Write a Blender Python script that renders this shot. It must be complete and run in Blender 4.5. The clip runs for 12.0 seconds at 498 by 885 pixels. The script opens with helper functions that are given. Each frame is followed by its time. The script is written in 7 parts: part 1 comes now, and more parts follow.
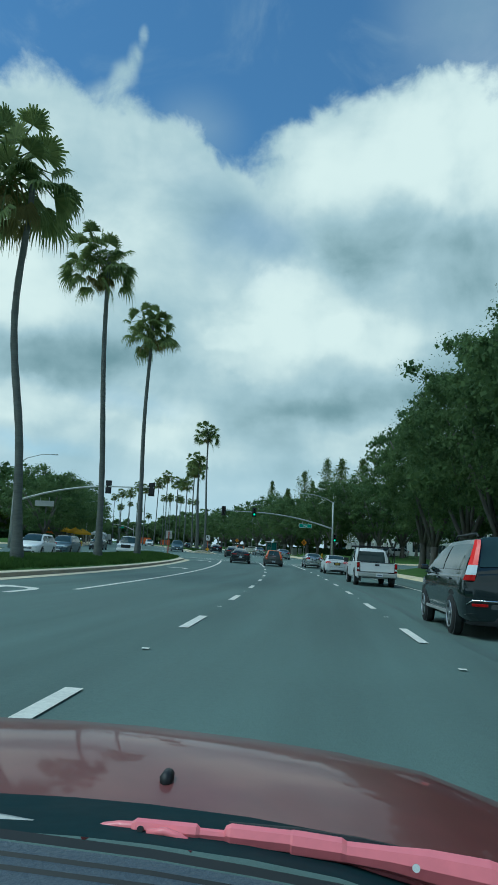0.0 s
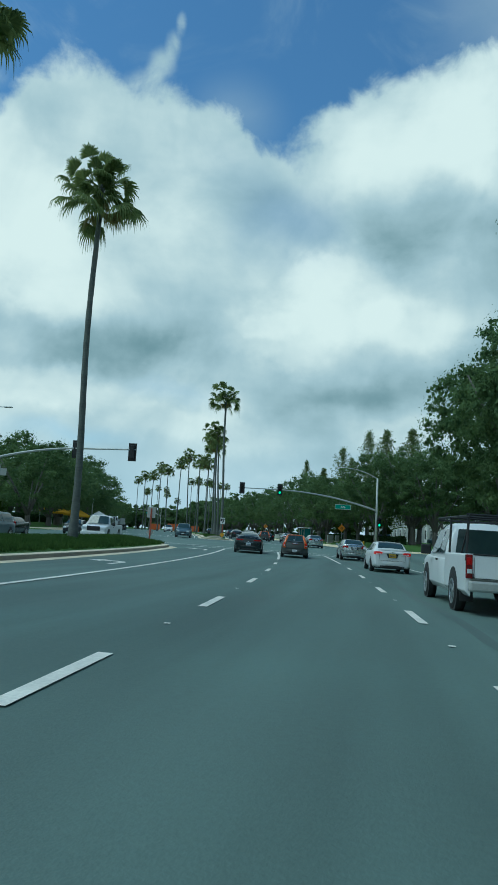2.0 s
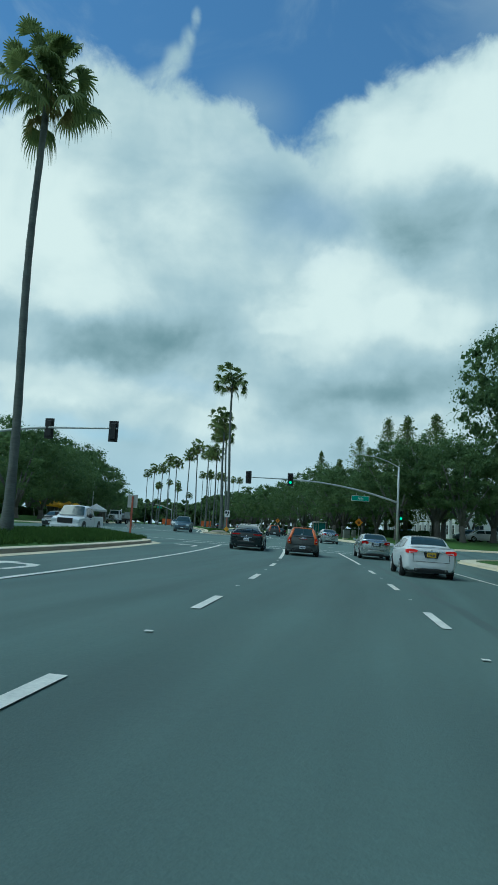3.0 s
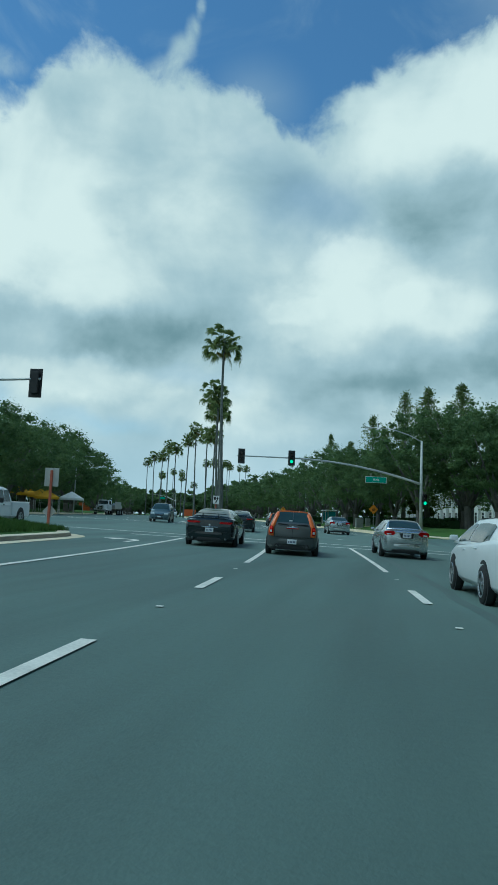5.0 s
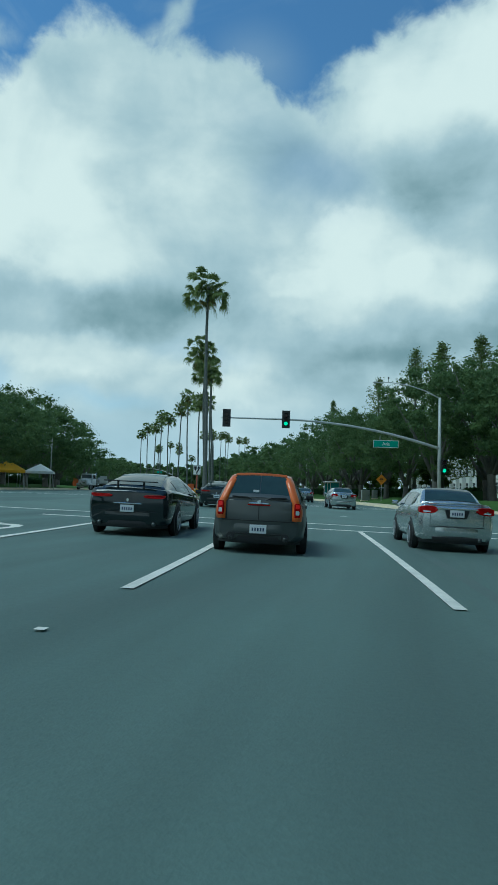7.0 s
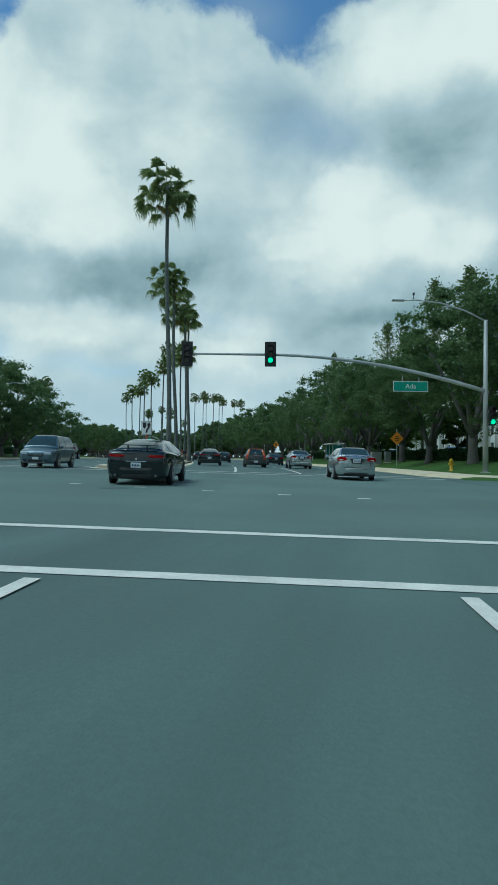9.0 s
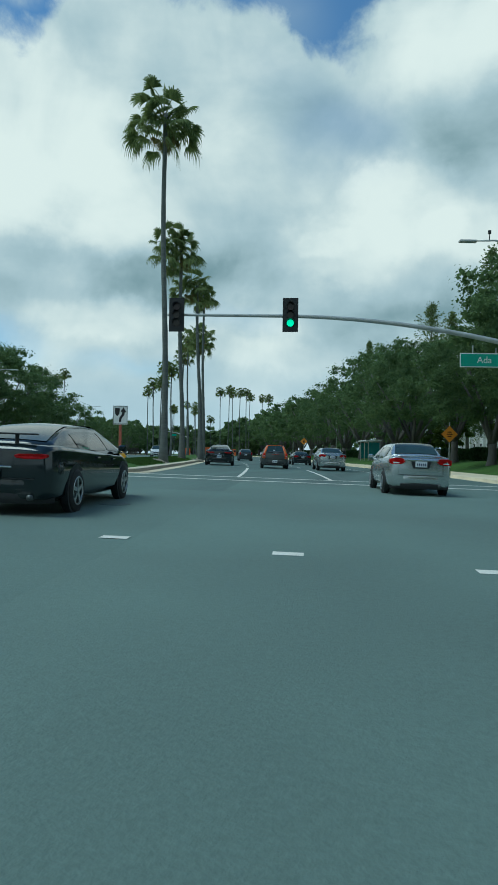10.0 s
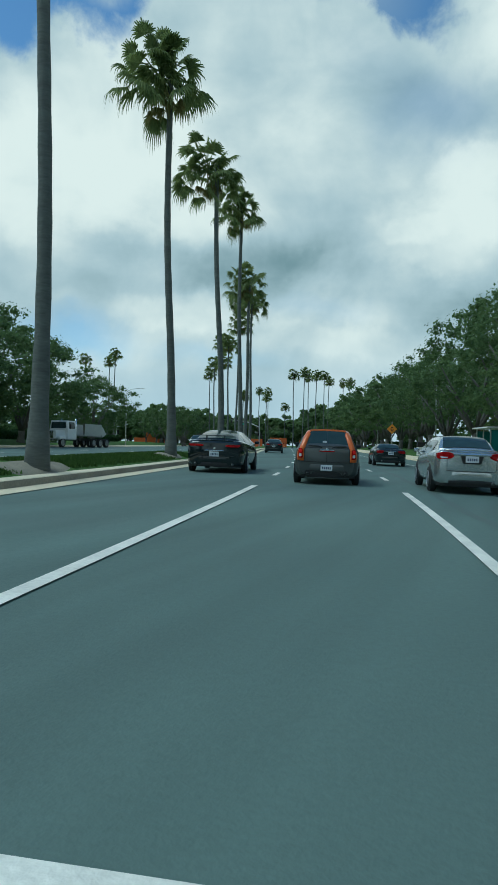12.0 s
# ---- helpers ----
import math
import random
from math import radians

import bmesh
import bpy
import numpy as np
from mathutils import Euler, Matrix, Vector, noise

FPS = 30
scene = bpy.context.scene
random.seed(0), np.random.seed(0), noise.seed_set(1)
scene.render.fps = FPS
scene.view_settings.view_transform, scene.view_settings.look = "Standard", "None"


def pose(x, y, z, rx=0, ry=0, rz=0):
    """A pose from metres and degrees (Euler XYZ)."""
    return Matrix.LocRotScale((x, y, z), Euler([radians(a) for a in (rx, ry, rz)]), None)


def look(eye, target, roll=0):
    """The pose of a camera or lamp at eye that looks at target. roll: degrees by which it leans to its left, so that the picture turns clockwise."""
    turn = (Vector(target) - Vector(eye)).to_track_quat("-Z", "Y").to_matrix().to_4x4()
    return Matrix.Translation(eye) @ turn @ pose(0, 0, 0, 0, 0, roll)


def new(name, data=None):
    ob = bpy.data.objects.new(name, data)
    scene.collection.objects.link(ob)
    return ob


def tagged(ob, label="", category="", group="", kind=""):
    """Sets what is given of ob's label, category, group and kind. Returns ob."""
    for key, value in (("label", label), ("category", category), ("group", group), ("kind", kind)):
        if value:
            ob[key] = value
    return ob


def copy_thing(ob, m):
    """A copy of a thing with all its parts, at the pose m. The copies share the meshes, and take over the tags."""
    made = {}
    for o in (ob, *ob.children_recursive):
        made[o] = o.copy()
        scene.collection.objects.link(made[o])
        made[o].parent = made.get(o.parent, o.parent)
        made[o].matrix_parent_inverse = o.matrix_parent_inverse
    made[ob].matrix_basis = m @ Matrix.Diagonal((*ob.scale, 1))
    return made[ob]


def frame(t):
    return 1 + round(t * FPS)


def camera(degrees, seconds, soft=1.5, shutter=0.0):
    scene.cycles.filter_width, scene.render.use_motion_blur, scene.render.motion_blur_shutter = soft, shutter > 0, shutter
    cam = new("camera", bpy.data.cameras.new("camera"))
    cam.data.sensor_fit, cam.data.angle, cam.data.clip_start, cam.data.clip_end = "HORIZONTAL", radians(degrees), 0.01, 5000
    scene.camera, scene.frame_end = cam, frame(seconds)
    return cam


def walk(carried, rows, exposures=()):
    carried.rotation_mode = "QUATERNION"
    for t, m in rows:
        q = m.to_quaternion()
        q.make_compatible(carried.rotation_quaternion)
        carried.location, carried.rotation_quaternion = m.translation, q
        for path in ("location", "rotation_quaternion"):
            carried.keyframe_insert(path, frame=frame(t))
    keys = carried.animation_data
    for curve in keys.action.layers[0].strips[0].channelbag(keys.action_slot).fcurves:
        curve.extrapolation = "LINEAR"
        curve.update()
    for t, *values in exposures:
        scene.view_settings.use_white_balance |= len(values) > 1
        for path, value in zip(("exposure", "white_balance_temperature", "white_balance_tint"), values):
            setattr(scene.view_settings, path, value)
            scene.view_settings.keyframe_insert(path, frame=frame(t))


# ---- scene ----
# ---- camera and its drive ----
cam = camera(40.675, 12.0, soft=1.6)
DRIVE = [  # seconds, x, y, z, yaw, pitch, roll
    (0.0, 0.001, 0.000, 1.537, 6.846, 8.917, 2.701),
    (0.5, -0.014, 5.445, 1.475, 7.595, 8.514, 2.799),
    (1.0, -0.065, 10.787, 1.385, 8.554, 8.267, 2.935),
    (1.5, -0.170, 15.676, 1.319, 9.404, 7.995, 2.998),
    (2.0, -0.372, 20.262, 1.280, 10.132, 7.778, 3.077),
    (2.5, -0.572, 24.674, 1.229, 10.860, 7.556, 3.090),
    (3.0, -0.780, 28.647, 1.195, 11.468, 7.325, 3.118),
    (5.0, -1.525, 41.881, 1.060, 12.389, 6.533, 2.461),
    (5.5, -1.723, 44.408, 1.044, 12.288, 6.198, 2.307),
    (6.0, -1.902, 46.870, 1.048, 12.295, 5.728, 2.195),
    (6.5, -2.136, 49.363, 1.040, 12.386, 5.086, 2.015),
    (7.0, -2.353, 52.120, 1.030, 12.554, 4.323, 1.713),
    (9.0, -4.044, 67.887, 1.023, 12.560, 1.426, 0.536),
    (9.5, -4.651, 73.090, 1.043, 13.541, 1.294, 0.737),
    (10.0, -5.532, 78.465, 1.134, 15.191, 1.175, 0.971),
    (10.5, -6.452, 83.987, 1.164, 17.535, 0.978, 1.230),
    (11.0, -7.510, 89.788, 1.243, 19.740, 0.926, 1.105),
    (11.5, -8.698, 95.735, 1.313, 21.273, 0.762, 1.333),
    (12.0, -10.196, 102.658, 1.382, 22.366, 0.275, 1.222),
]


def aim(x, y, z, yaw, pitch, roll):
    a, b = radians(yaw), radians(pitch)
    ahead = Vector((-math.sin(a) * math.cos(b), math.cos(a) * math.cos(b), math.sin(b)))
    return look((x, y, z), Vector((x, y, z)) + ahead * 10, roll)


walk(cam, [(t, aim(*row)) for t, *row in DRIVE], [(0.0, 0.32, 5230, -19), (7.0, 0.27, 5220, -19), (9.0, 0.30, 5470, -15), (12.0, 0.32, 5450, -15)])

# ---- sky and sun ----
SUN_ELEV, SUN_TURN = 60.0, -118.0


def sky_world():
    world = bpy.data.worlds.new("cloudy_sky")
    scene.world = world
    world.use_nodes = True
    nt = world.node_tree
    nt.nodes.clear()
    N, L = nt.nodes.new, nt.links.new

    def math_node(op, a, b=None, c=None, clamp=False):
        n = N("ShaderNodeMath")
        n.operation, n.use_clamp = op, clamp
        for i, v in enumerate((a, b, c)):
            if v is None:
                continue
            if isinstance(v, (int, float)):
                n.inputs[i].default_value = v
            else:
                L(v, n.inputs[i])
        return n.outputs[0]

    def ramp(value, lo, hi, out_lo=0.0, out_hi=1.0):
        n = N("ShaderNodeMapRange")
        n.interpolation_type = "SMOOTHSTEP"
        L(value, n.inputs[0])
        for i, v in enumerate((lo, hi, out_lo, out_hi)):
            n.inputs[i + 1].default_value = v
        return n.outputs[0]

    def fbm(vec, scale, detail, rough, off=(0, 0, 0), warp=0.0):
        m = N("ShaderNodeMapping")
        m.inputs["Location"].default_value = off
        L(vec, m.inputs[0])
        n = N("ShaderNodeTexNoise")
        n.inputs["Scale"].default_value, n.inputs["Detail"].default_value = scale, detail
        n.inputs["Roughness"].default_value, n.inputs["Distortion"].default_value = rough, warp
        L(m.outputs[0], n.inputs["Vector"])
        return n.outputs["Fac"]

    tc = N("ShaderNodeTexCoord").outputs["Generated"]
    # slow and fine stirring of the view direction, so that cloud rims billow
    stirred = tc
    for scale, detail, amount in ((2.6, 2, (0.16, 0.16, 0.10)), (9.0, 7, (0.105, 0.105, 0.095))):
        n = N("ShaderNodeTexNoise")
        n.inputs["Scale"].default_value, n.inputs["Detail"].default_value, n.inputs["Roughness"].default_value = scale, detail, 0.56
        L(tc, n.inputs["Vector"])
        off = N("ShaderNodeVectorMath")
        off.operation = "MULTIPLY_ADD"
        L(n.outputs["Color"], off.inputs[0])
        off.inputs[1].default_value = amount
        off.inputs[2].default_value = tuple(-0.5 * v for v in amount)
        add = N("ShaderNodeVectorMath")
        L(stirred, add.inputs[0])
        L(off.outputs[0], add.inputs[1])
        stirred = add.outputs[0]

    def bearings(vec):
        """Degrees to the left of the road's first direction, and degrees above the horizon."""
        unit, sep, both = N("ShaderNodeVectorMath"), N("ShaderNodeSeparateXYZ"), N("ShaderNodeCombineXYZ")
        unit.operation = "NORMALIZE"
        L(vec, unit.inputs[0])
        L(unit.outputs[0], sep.inputs[0])
        x, y, z = sep.outputs
        turn = math_node("MULTIPLY", math_node("ARCTAN2", math_node("MULTIPLY", x, -1.0), y), 57.2958)
        high = math_node("MULTIPLY", math_node("ARCSINE", z), 57.2958)
        L(turn, both.inputs[0])
        L(high, both.inputs[1])
        return both.outputs[0], turn, high

    clear_view, _t, height = bearings(tc)
    view, turn, high = bearings(stirred)

    def lobes(vec, rows, core=0.0):
        """Cloud masses about given bearings: turn, height, reach along each in degrees, weight."""
        total = None
        for a, e, ra, re, weight in rows:
            d, ln = N("ShaderNodeVectorMath"), N("ShaderNodeVectorMath")
            d.operation, ln.operation = "MULTIPLY_ADD", "LENGTH"
            L(vec, d.inputs[0])
            d.inputs[1].default_value, d.inputs[2].default_value = (1 / ra, 1 / re, 0), (-a / ra, -e / re, 0)
            L(d.outputs[0], ln.inputs[0])
            one = ramp(ln.outputs["Value"], core, 1.0, weight, 0.0)
            total = one if total is None else math_node("ADD", total, one)
        return total

    # sunlit cumulus heaps with firm rims
    heaps = lobes(view, ((27.5, 20.2, 9, 5.0, 0.22), (34, 25.5, 11, 7, 0.27), (40, 20, 9, 6, 0.30), (20.5, 29.5, 9, 6.5, 0.15), (-3, 31.5, 9, 6.5, 0.17), (-13, 32, 10, 7, 0.24),
                         (2.6, 20.6, 6.0, 4.4, 0.22), (8.5, 17.8, 6.0, 3.4, 0.16), (4.0, 21.6, 2.6, 1.8, 0.12), (9.0, 18.2, 2.4, 1.4, 0.12), (-0.5, 19.0, 2.6, 1.5, 0.10), (-3, 18.3, 7, 3.2, 0.18), (27, 11.6, 9, 2.0, 0.14), (14, 9.5, 9, 1.8, 0.10), (-4, 9.2, 10, 1.6, 0.10)), 0.48)
    # their grey undersides, drawn out level
    shades = lobes(view, ((23.5, 14.9, 11, 3.6, -0.34), (33, 16.2, 9, 2.6, -0.12), (16.5, 15.8, 6, 2.6, -0.16), (1.0, 12.9, 17, 3.0, -0.32), (-10, 14.5, 9, 4.0, -0.28), (-4.5, 25.0, 9, 4.8, -0.30),
                          (-13, 23, 8, 6, -0.22), (14, 23.5, 7, 5, -0.06), (7.3, 25, 6, 5, -0.10), (20, 24.5, 7, 3, -0.04), (36, 13, 8, 2, -0.16), (5, 7.0, 22, 1.6, -0.12)))
    grain = math_node("MULTIPLY_ADD", fbm(tc, 6.5, 8, 0.52, (1.7, 4.1, 0.2), 0.3), 1.05, -0.525)
    flat = N("ShaderNodeVectorMath")
    flat.operation = "MULTIPLY"
    L(tc, flat.inputs[0])
    flat.inputs[1].default_value = (1, 1, 3.2)
    layers = math_node("MULTIPLY_ADD", fbm(flat.outputs[0], 3.4, 5, 0.5, (0.3, 2.2, 5.1), 0.2), 0.55, -0.275)
    white = math_node("ADD", math_node("ADD", math_node("ADD", heaps, shades), math_node("ADD", grain, layers)), 0.60, clamp=True)

    # the ragged top of the deck, with blue beyond it
    def bump(middle, reach, amount):
        return ramp(math_node("ABSOLUTE", math_node("SUBTRACT", turn, middle)), 0.0, reach, amount, 0.0)

    rim = None
    for row in ((25.0, 8.0, 1.0), (7.0, 8.0, -3.0), (-10.0, 9.0, 2.4), (34.5, 5.0, -3.2), (43.0, 9.0, -6.0)):
        one = bump(*row)
        rim = one if rim is None else math_node("ADD", rim, one)
    above = math_node("SUBTRACT", math_node("ADD", rim, 34.6), high)
    frayed = math_node("MULTIPLY_ADD", fbm(tc, 16.0, 8, 0.62, (2.2, 0.4, 3.1), 0.4), 5.0, -2.5)
    deck = ramp(math_node("ADD", above, frayed), -1.1, 1.3)
    # thin veils high up, and windows of blue in the deck
    veil = math_node("MULTIPLY", ramp(fbm(tc, 5.5, 7, 0.58, (4.4, 1.1, 0.8), 0.9), 0.48, 0.78), 0.28)
    haze = lobes(clear_view, ((-12, 41, 11, 9, 0.34), (13, 33.5, 6, 4, 0.25)))
    windows = lobes(view, ((7.6, 25.4, 7.0, 5.0, 0.34), (12, 29.5, 7, 4, 0.08), (36.5, 9.2, 8, 2.8, 0.62), (24, 8.0, 8, 1.8, 0.26), (16, 12.0, 6, 1.6, 0.16)))
    # a torn wisp standing out of the deck, and a small hook beside it
    half_stirred = N("ShaderNodeMix")
    half_stirred.data_type = "VECTOR"
    half_stirred.inputs[0].default_value = 0.28
    L(clear_view, half_stirred.inputs[4])
    L(view, half_stirred.inputs[5])
    plume = lobes(half_stirred.outputs[1], ((21.9, 34.9, 2.6, 1.5, 0.9), (20.6, 36.3, 1.7, 1.4, 0.85), (19.7, 37.6, 1.0, 1.2, 0.8), (19.0, 38.9, 0.7, 1.0, 0.7), (25.7, 34.6, 0.55, 1.2, 0.5), (26.5, 35.2, 1.1, 0.45, 0.5), (35.5, 33.0, 3.0, 1.2, 0.5)), 0.2)
    thin = math_node("ADD", math_node("ADD", veil, haze), math_node("MULTIPLY", plume, ramp(frayed, -1.3, 0.9)))
    dense = math_node("SUBTRACT", math_node("MAXIMUM", deck, thin), windows, clamp=True)

    def blend(fac, a, b):
        n = N("ShaderNodeMix")
        n.data_type = "RGBA"
        L(fac, n.inputs[0])
        for i, v in ((6, a), (7, b)):
            if isinstance(v, tuple):
                n.inputs[i].default_value = (*v, 1)
            else:
                L(v, n.inputs[i])
        return n.outputs[2]

    under = blend(ramp(white, 0.0, 0.55), (0.190, 0.250, 0.275), (0.435, 0.470, 0.505))
    tone = blend(ramp(white, 0.42, 1.0), under, (0.80, 0.735, 0.700))
    # pale blue-grey air low over the horizon
    air = N("ShaderNodeMix")
    air.data_type = "RGBA"
    L(ramp(height, 1.0, 10.5, 0.85, 0.0), air.inputs[0])
    L(tone, air.inputs[6])
    air.inputs[7].default_value = (0.50, 0.545, 0.61, 1)
    mixc = air
    sky = N("ShaderNodeTexSky")
    sky.sky_type, sky.sun_disc = "NISHITA", False
    sky.sun_elevation, sky.sun_rotation = radians(SUN_ELEV), radians(SUN_TURN)
    sky.air_density, sky.dust_density, sky.ozone_density = 1.0, 0.0, 5.0
    blue, cloud = N("ShaderNodeBackground"), N("ShaderNodeBackground")
    L(sky.outputs[0], blue.inputs[0])
    blue.inputs[1].default_value = 0.098
    L(mixc.outputs[2], cloud.inputs[0])
    cloud.inputs[1].default_value = 0.88
    mix = N("ShaderNodeMixShader")
    L(dense, mix.inputs[0])
    L(blue.outputs[0], mix.inputs[1])
    L(cloud.outputs[0], mix.inputs[2])
    out = N("ShaderNodeOutputWorld")
    L(mix.outputs[0], out.inputs[0])


sky_world()
sun_data = bpy.data.lights.new("sun", "SUN")
sun_data.energy, sun_data.angle, sun_data.color = 1.35, radians(32), (1.0, 0.96, 0.9)
sun = new("sun", sun_data)
_s = Vector((math.sin(radians(SUN_TURN)) * math.cos(radians(SUN_ELEV)), math.cos(radians(SUN_TURN)) * math.cos(radians(SUN_ELEV)), math.sin(radians(SUN_ELEV))))
sun.matrix_world = look(_s * 400, (0, 0, 0))


# ---- materials ----
def material(name, color, rough=0.6, metal=0.0, spread=0.25, scale=3.0, fine=40.0, bump=0.0, bump_scale=60.0, tone=None, coat=0.0,
             spec=0.5, per_object=0.0, stretch=(1, 1, 1), trans=0.0):
    """Principled surface with two scales of mottling, optional relief."""
    m = bpy.data.materials.new(name)
    m.use_nodes = True
    nt = m.node_tree
    b = nt.nodes["Principled BSDF"]
    N, L = nt.nodes.new, nt.links.new
    tc = N("ShaderNodeTexCoord")
    mp = N("ShaderNodeMapping")
    mp.inputs["Scale"].default_value = stretch
    L(tc.outputs["Object"], mp.inputs[0])

    def noise_tex(s, det):
        n = N("ShaderNodeTexNoise")
        n.inputs["Scale"].default_value, n.inputs["Detail"].default_value = s, det
        L(mp.outputs[0], n.inputs["Vector"])
        return n.outputs["Fac"]

    a, c = noise_tex(scale, 4), noise_tex(fine, 3)
    add = N("ShaderNodeMath")
    add.operation = "MULTIPLY_ADD"
    add.inputs[1].default_value = 0.4
    L(c, add.inputs[0])
    half = N("ShaderNodeMath")
    half.operation = "MULTIPLY"
    half.inputs[1].default_value = 0.6
    L(a, half.inputs[0])
    L(half.outputs[0], add.inputs[2])
    cr = N("ShaderNodeMapRange")
    L(add.outputs[0], cr.inputs[0])
    cr.inputs[1].default_value, cr.inputs[2].default_value = 0.3, 0.7
    fac = cr.outputs[0]
    if per_object:
        oi = N("ShaderNodeObjectInfo")
        pm = N("ShaderNodeMath")
        pm.operation = "MULTIPLY_ADD"
        pm.inputs[1].default_value = per_object
        L(oi.outputs["Random"], pm.inputs[0])
        L(fac, pm.inputs[2])
        fac = pm.outputs[0]
    mix = N("ShaderNodeMix")
    mix.data_type = "RGBA"
    L(fac, mix.inputs[0])
    dark = tuple(v * (1 - spread) for v in color)
    lite = tone or tuple(min(1, v * (1 + spread)) for v in color)
    mix.inputs[6].default_value, mix.inputs[7].default_value = (*dark, 1), (*lite, 1)
    L(mix.outputs[2], b.inputs["Base Color"])
    rr = N("ShaderNodeMapRange")
    L(a, rr.inputs[0])
    rr.inputs[1].default_value, rr.inputs[2].default_value = 0.3, 0.7
    rr.inputs[3].default_value, rr.inputs[4].default_value = max(0.02, rough - 0.08), min(1, rough + 0.08)
    L(rr.outputs[0], b.inputs["Roughness"])
    b.inputs["Metallic"].default_value = metal
    b.inputs["Specular IOR Level"].default_value = spec
    b.inputs["Coat Weight"].default_value = coat
    b.inputs["Coat Roughness"].default_value = 0.05
    if bump:
        bn = N("ShaderNodeTexNoise")
        bn.inputs["Scale"].default_value, bn.inputs["Detail"].default_value = bump_scale, 4
        L(mp.outputs[0], bn.inputs["Vector"])
        bp = N("ShaderNodeBump")
        bp.inputs["Strength"].default_value, bp.inputs["Distance"].default_value = bump, 0.02
        L(bn.outputs["Fac"], bp.inputs["Height"])
        L(bp.outputs[0], b.inputs["Normal"])
    return m


def leaf_material(name, dark, lite, rough=0.55):
    """Foliage: each leaf its own green, with some light passing through."""
    m = bpy.data.materials.new(name)
    m.use_nodes = True
    nt = m.node_tree
    b = nt.nodes["Principled BSDF"]
    N, L = nt.nodes.new, nt.links.new
    g = N("ShaderNodeNewGeometry")
    tc = N("ShaderNodeTexCoord")
    n = N("ShaderNodeTexNoise")
    n.inputs["Scale"].default_value = 0.45
    L(tc.outputs["Object"], n.inputs["Vector"])
    ad = N("ShaderNodeMath")
    ad.operation = "MULTIPLY_ADD"
    ad.inputs[1].default_value = 0.34
    L(g.outputs["Random Per Island"], ad.inputs[0])
    sc = N("ShaderNodeMath")
    sc.operation = "MULTIPLY"
    sc.inputs[1].default_value = 0.72
    L(n.outputs["Fac"], sc.inputs[0])
    L(sc.outputs[0], ad.inputs[2])
    mix = N("ShaderNodeMix")
    mix.data_type = "RGBA"
    L(ad.outputs[0], mix.inputs[0])
    mix.inputs[6].default_value, mix.inputs[7].default_value = (*dark, 1), (*lite, 1)
    L(mix.outputs[2], b.inputs["Base Color"])
    b.inputs["Roughness"].default_value = rough
    b.inputs["Specular IOR Level"].default_value = 0.10
    tr = N("ShaderNodeBsdfTranslucent")
    L(mix.outputs[2], tr.inputs[0])
    ms = N("ShaderNodeMixShader")
    ms.inputs[0].default_value = 0.46
    L(b.outputs[0], ms.inputs[1])
    L(tr.outputs[0], ms.inputs[2])
    L(ms.outputs[0], nt.nodes["Material Output"].inputs[0])
    return m


def plain(name, color, rough=0.5, metal=0.0, emit=0.0, coat=0.0, trans=0.0):
    m = bpy.data.materials.new(name)
    m.use_nodes = True
    b = m.node_tree.nodes["Principled BSDF"]
    b.inputs["Base Color"].default_value = (*color, 1)
    b.inputs["Roughness"].default_value, b.inputs["Metallic"].default_value = rough, metal
    b.inputs["Coat Weight"].default_value = coat
    b.inputs["Transmission Weight"].default_value = trans
    if emit:
        b.inputs["Emission Color"].default_value = (*color, 1)
        b.inputs["Emission Strength"].default_value = emit
    return m


def asphalt_material():
    """Worn asphalt: aggregate, lane-long stains, patches and dark crack seams."""
    m = material("asphalt", (0.110, 0.160, 0.140), 0.85, spread=0.16, scale=0.35, fine=26.0, bump=0.28, bump_scale=55.0)
    nt = m.node_tree
    b = nt.nodes["Principled BSDF"]
    N, L = nt.nodes.new, nt.links.new
    src = b.inputs["Base Color"].links[0].from_socket
    tc = N("ShaderNodeTexCoord")
    mp = N("ShaderNodeMapping")
    mp.inputs["Scale"].default_value = (0.55, 0.035, 1)
    L(tc.outputs["Object"], mp.inputs[0])
    n = N("ShaderNodeTexNoise")
    n.inputs["Scale"].default_value, n.inputs["Detail"].default_value = 1.6, 5
    L(mp.outputs[0], n.inputs["Vector"])
    r = N("ShaderNodeMapRange")
    L(n.outputs["Fac"], r.inputs[0])
    r.inputs[1].default_value, r.inputs[2].default_value, r.inputs[3].default_value, r.inputs[4].default_value = 0.35, 0.68, 1.12, 0.80
    mul = N("ShaderNodeVectorMath")
    mul.operation = "SCALE"
    L(src, mul.inputs[0])
    L(r.outputs[0], mul.inputs["Scale"])
    L(mul.outputs[0], b.inputs["Base Color"])
    return m


ASPHALT = asphalt_material()
PAINT = material("road_paint", (0.78, 0.75, 0.66), 0.7, spread=0.22, scale=2.2, fine=30, bump=0.3)
CONCRETE = material("kerb_concrete", (0.64, 0.56, 0.40), 0.85, spread=0.2, scale=0.8, fine=22, bump=0.35, per_object=0.25)
GUTTER = material("gutter_concrete", (0.64, 0.555, 0.385), 0.85, spread=0.2, scale=0.6, fine=20, bump=0.35)
KERB_FACE = material("stained_kerb", (0.31, 0.28, 0.21), 0.9, spread=0.3, scale=0.9, fine=18, bump=0.35)
LAWN = material("lawn", (0.070, 0.130, 0.034), 0.95, spread=0.35, scale=0.35, fine=9, bump=0.8, bump_scale=14, spec=0.1)
BLADES = leaf_material("grass_blades", (0.030, 0.068, 0.016), (0.11, 0.18, 0.045), 0.7)
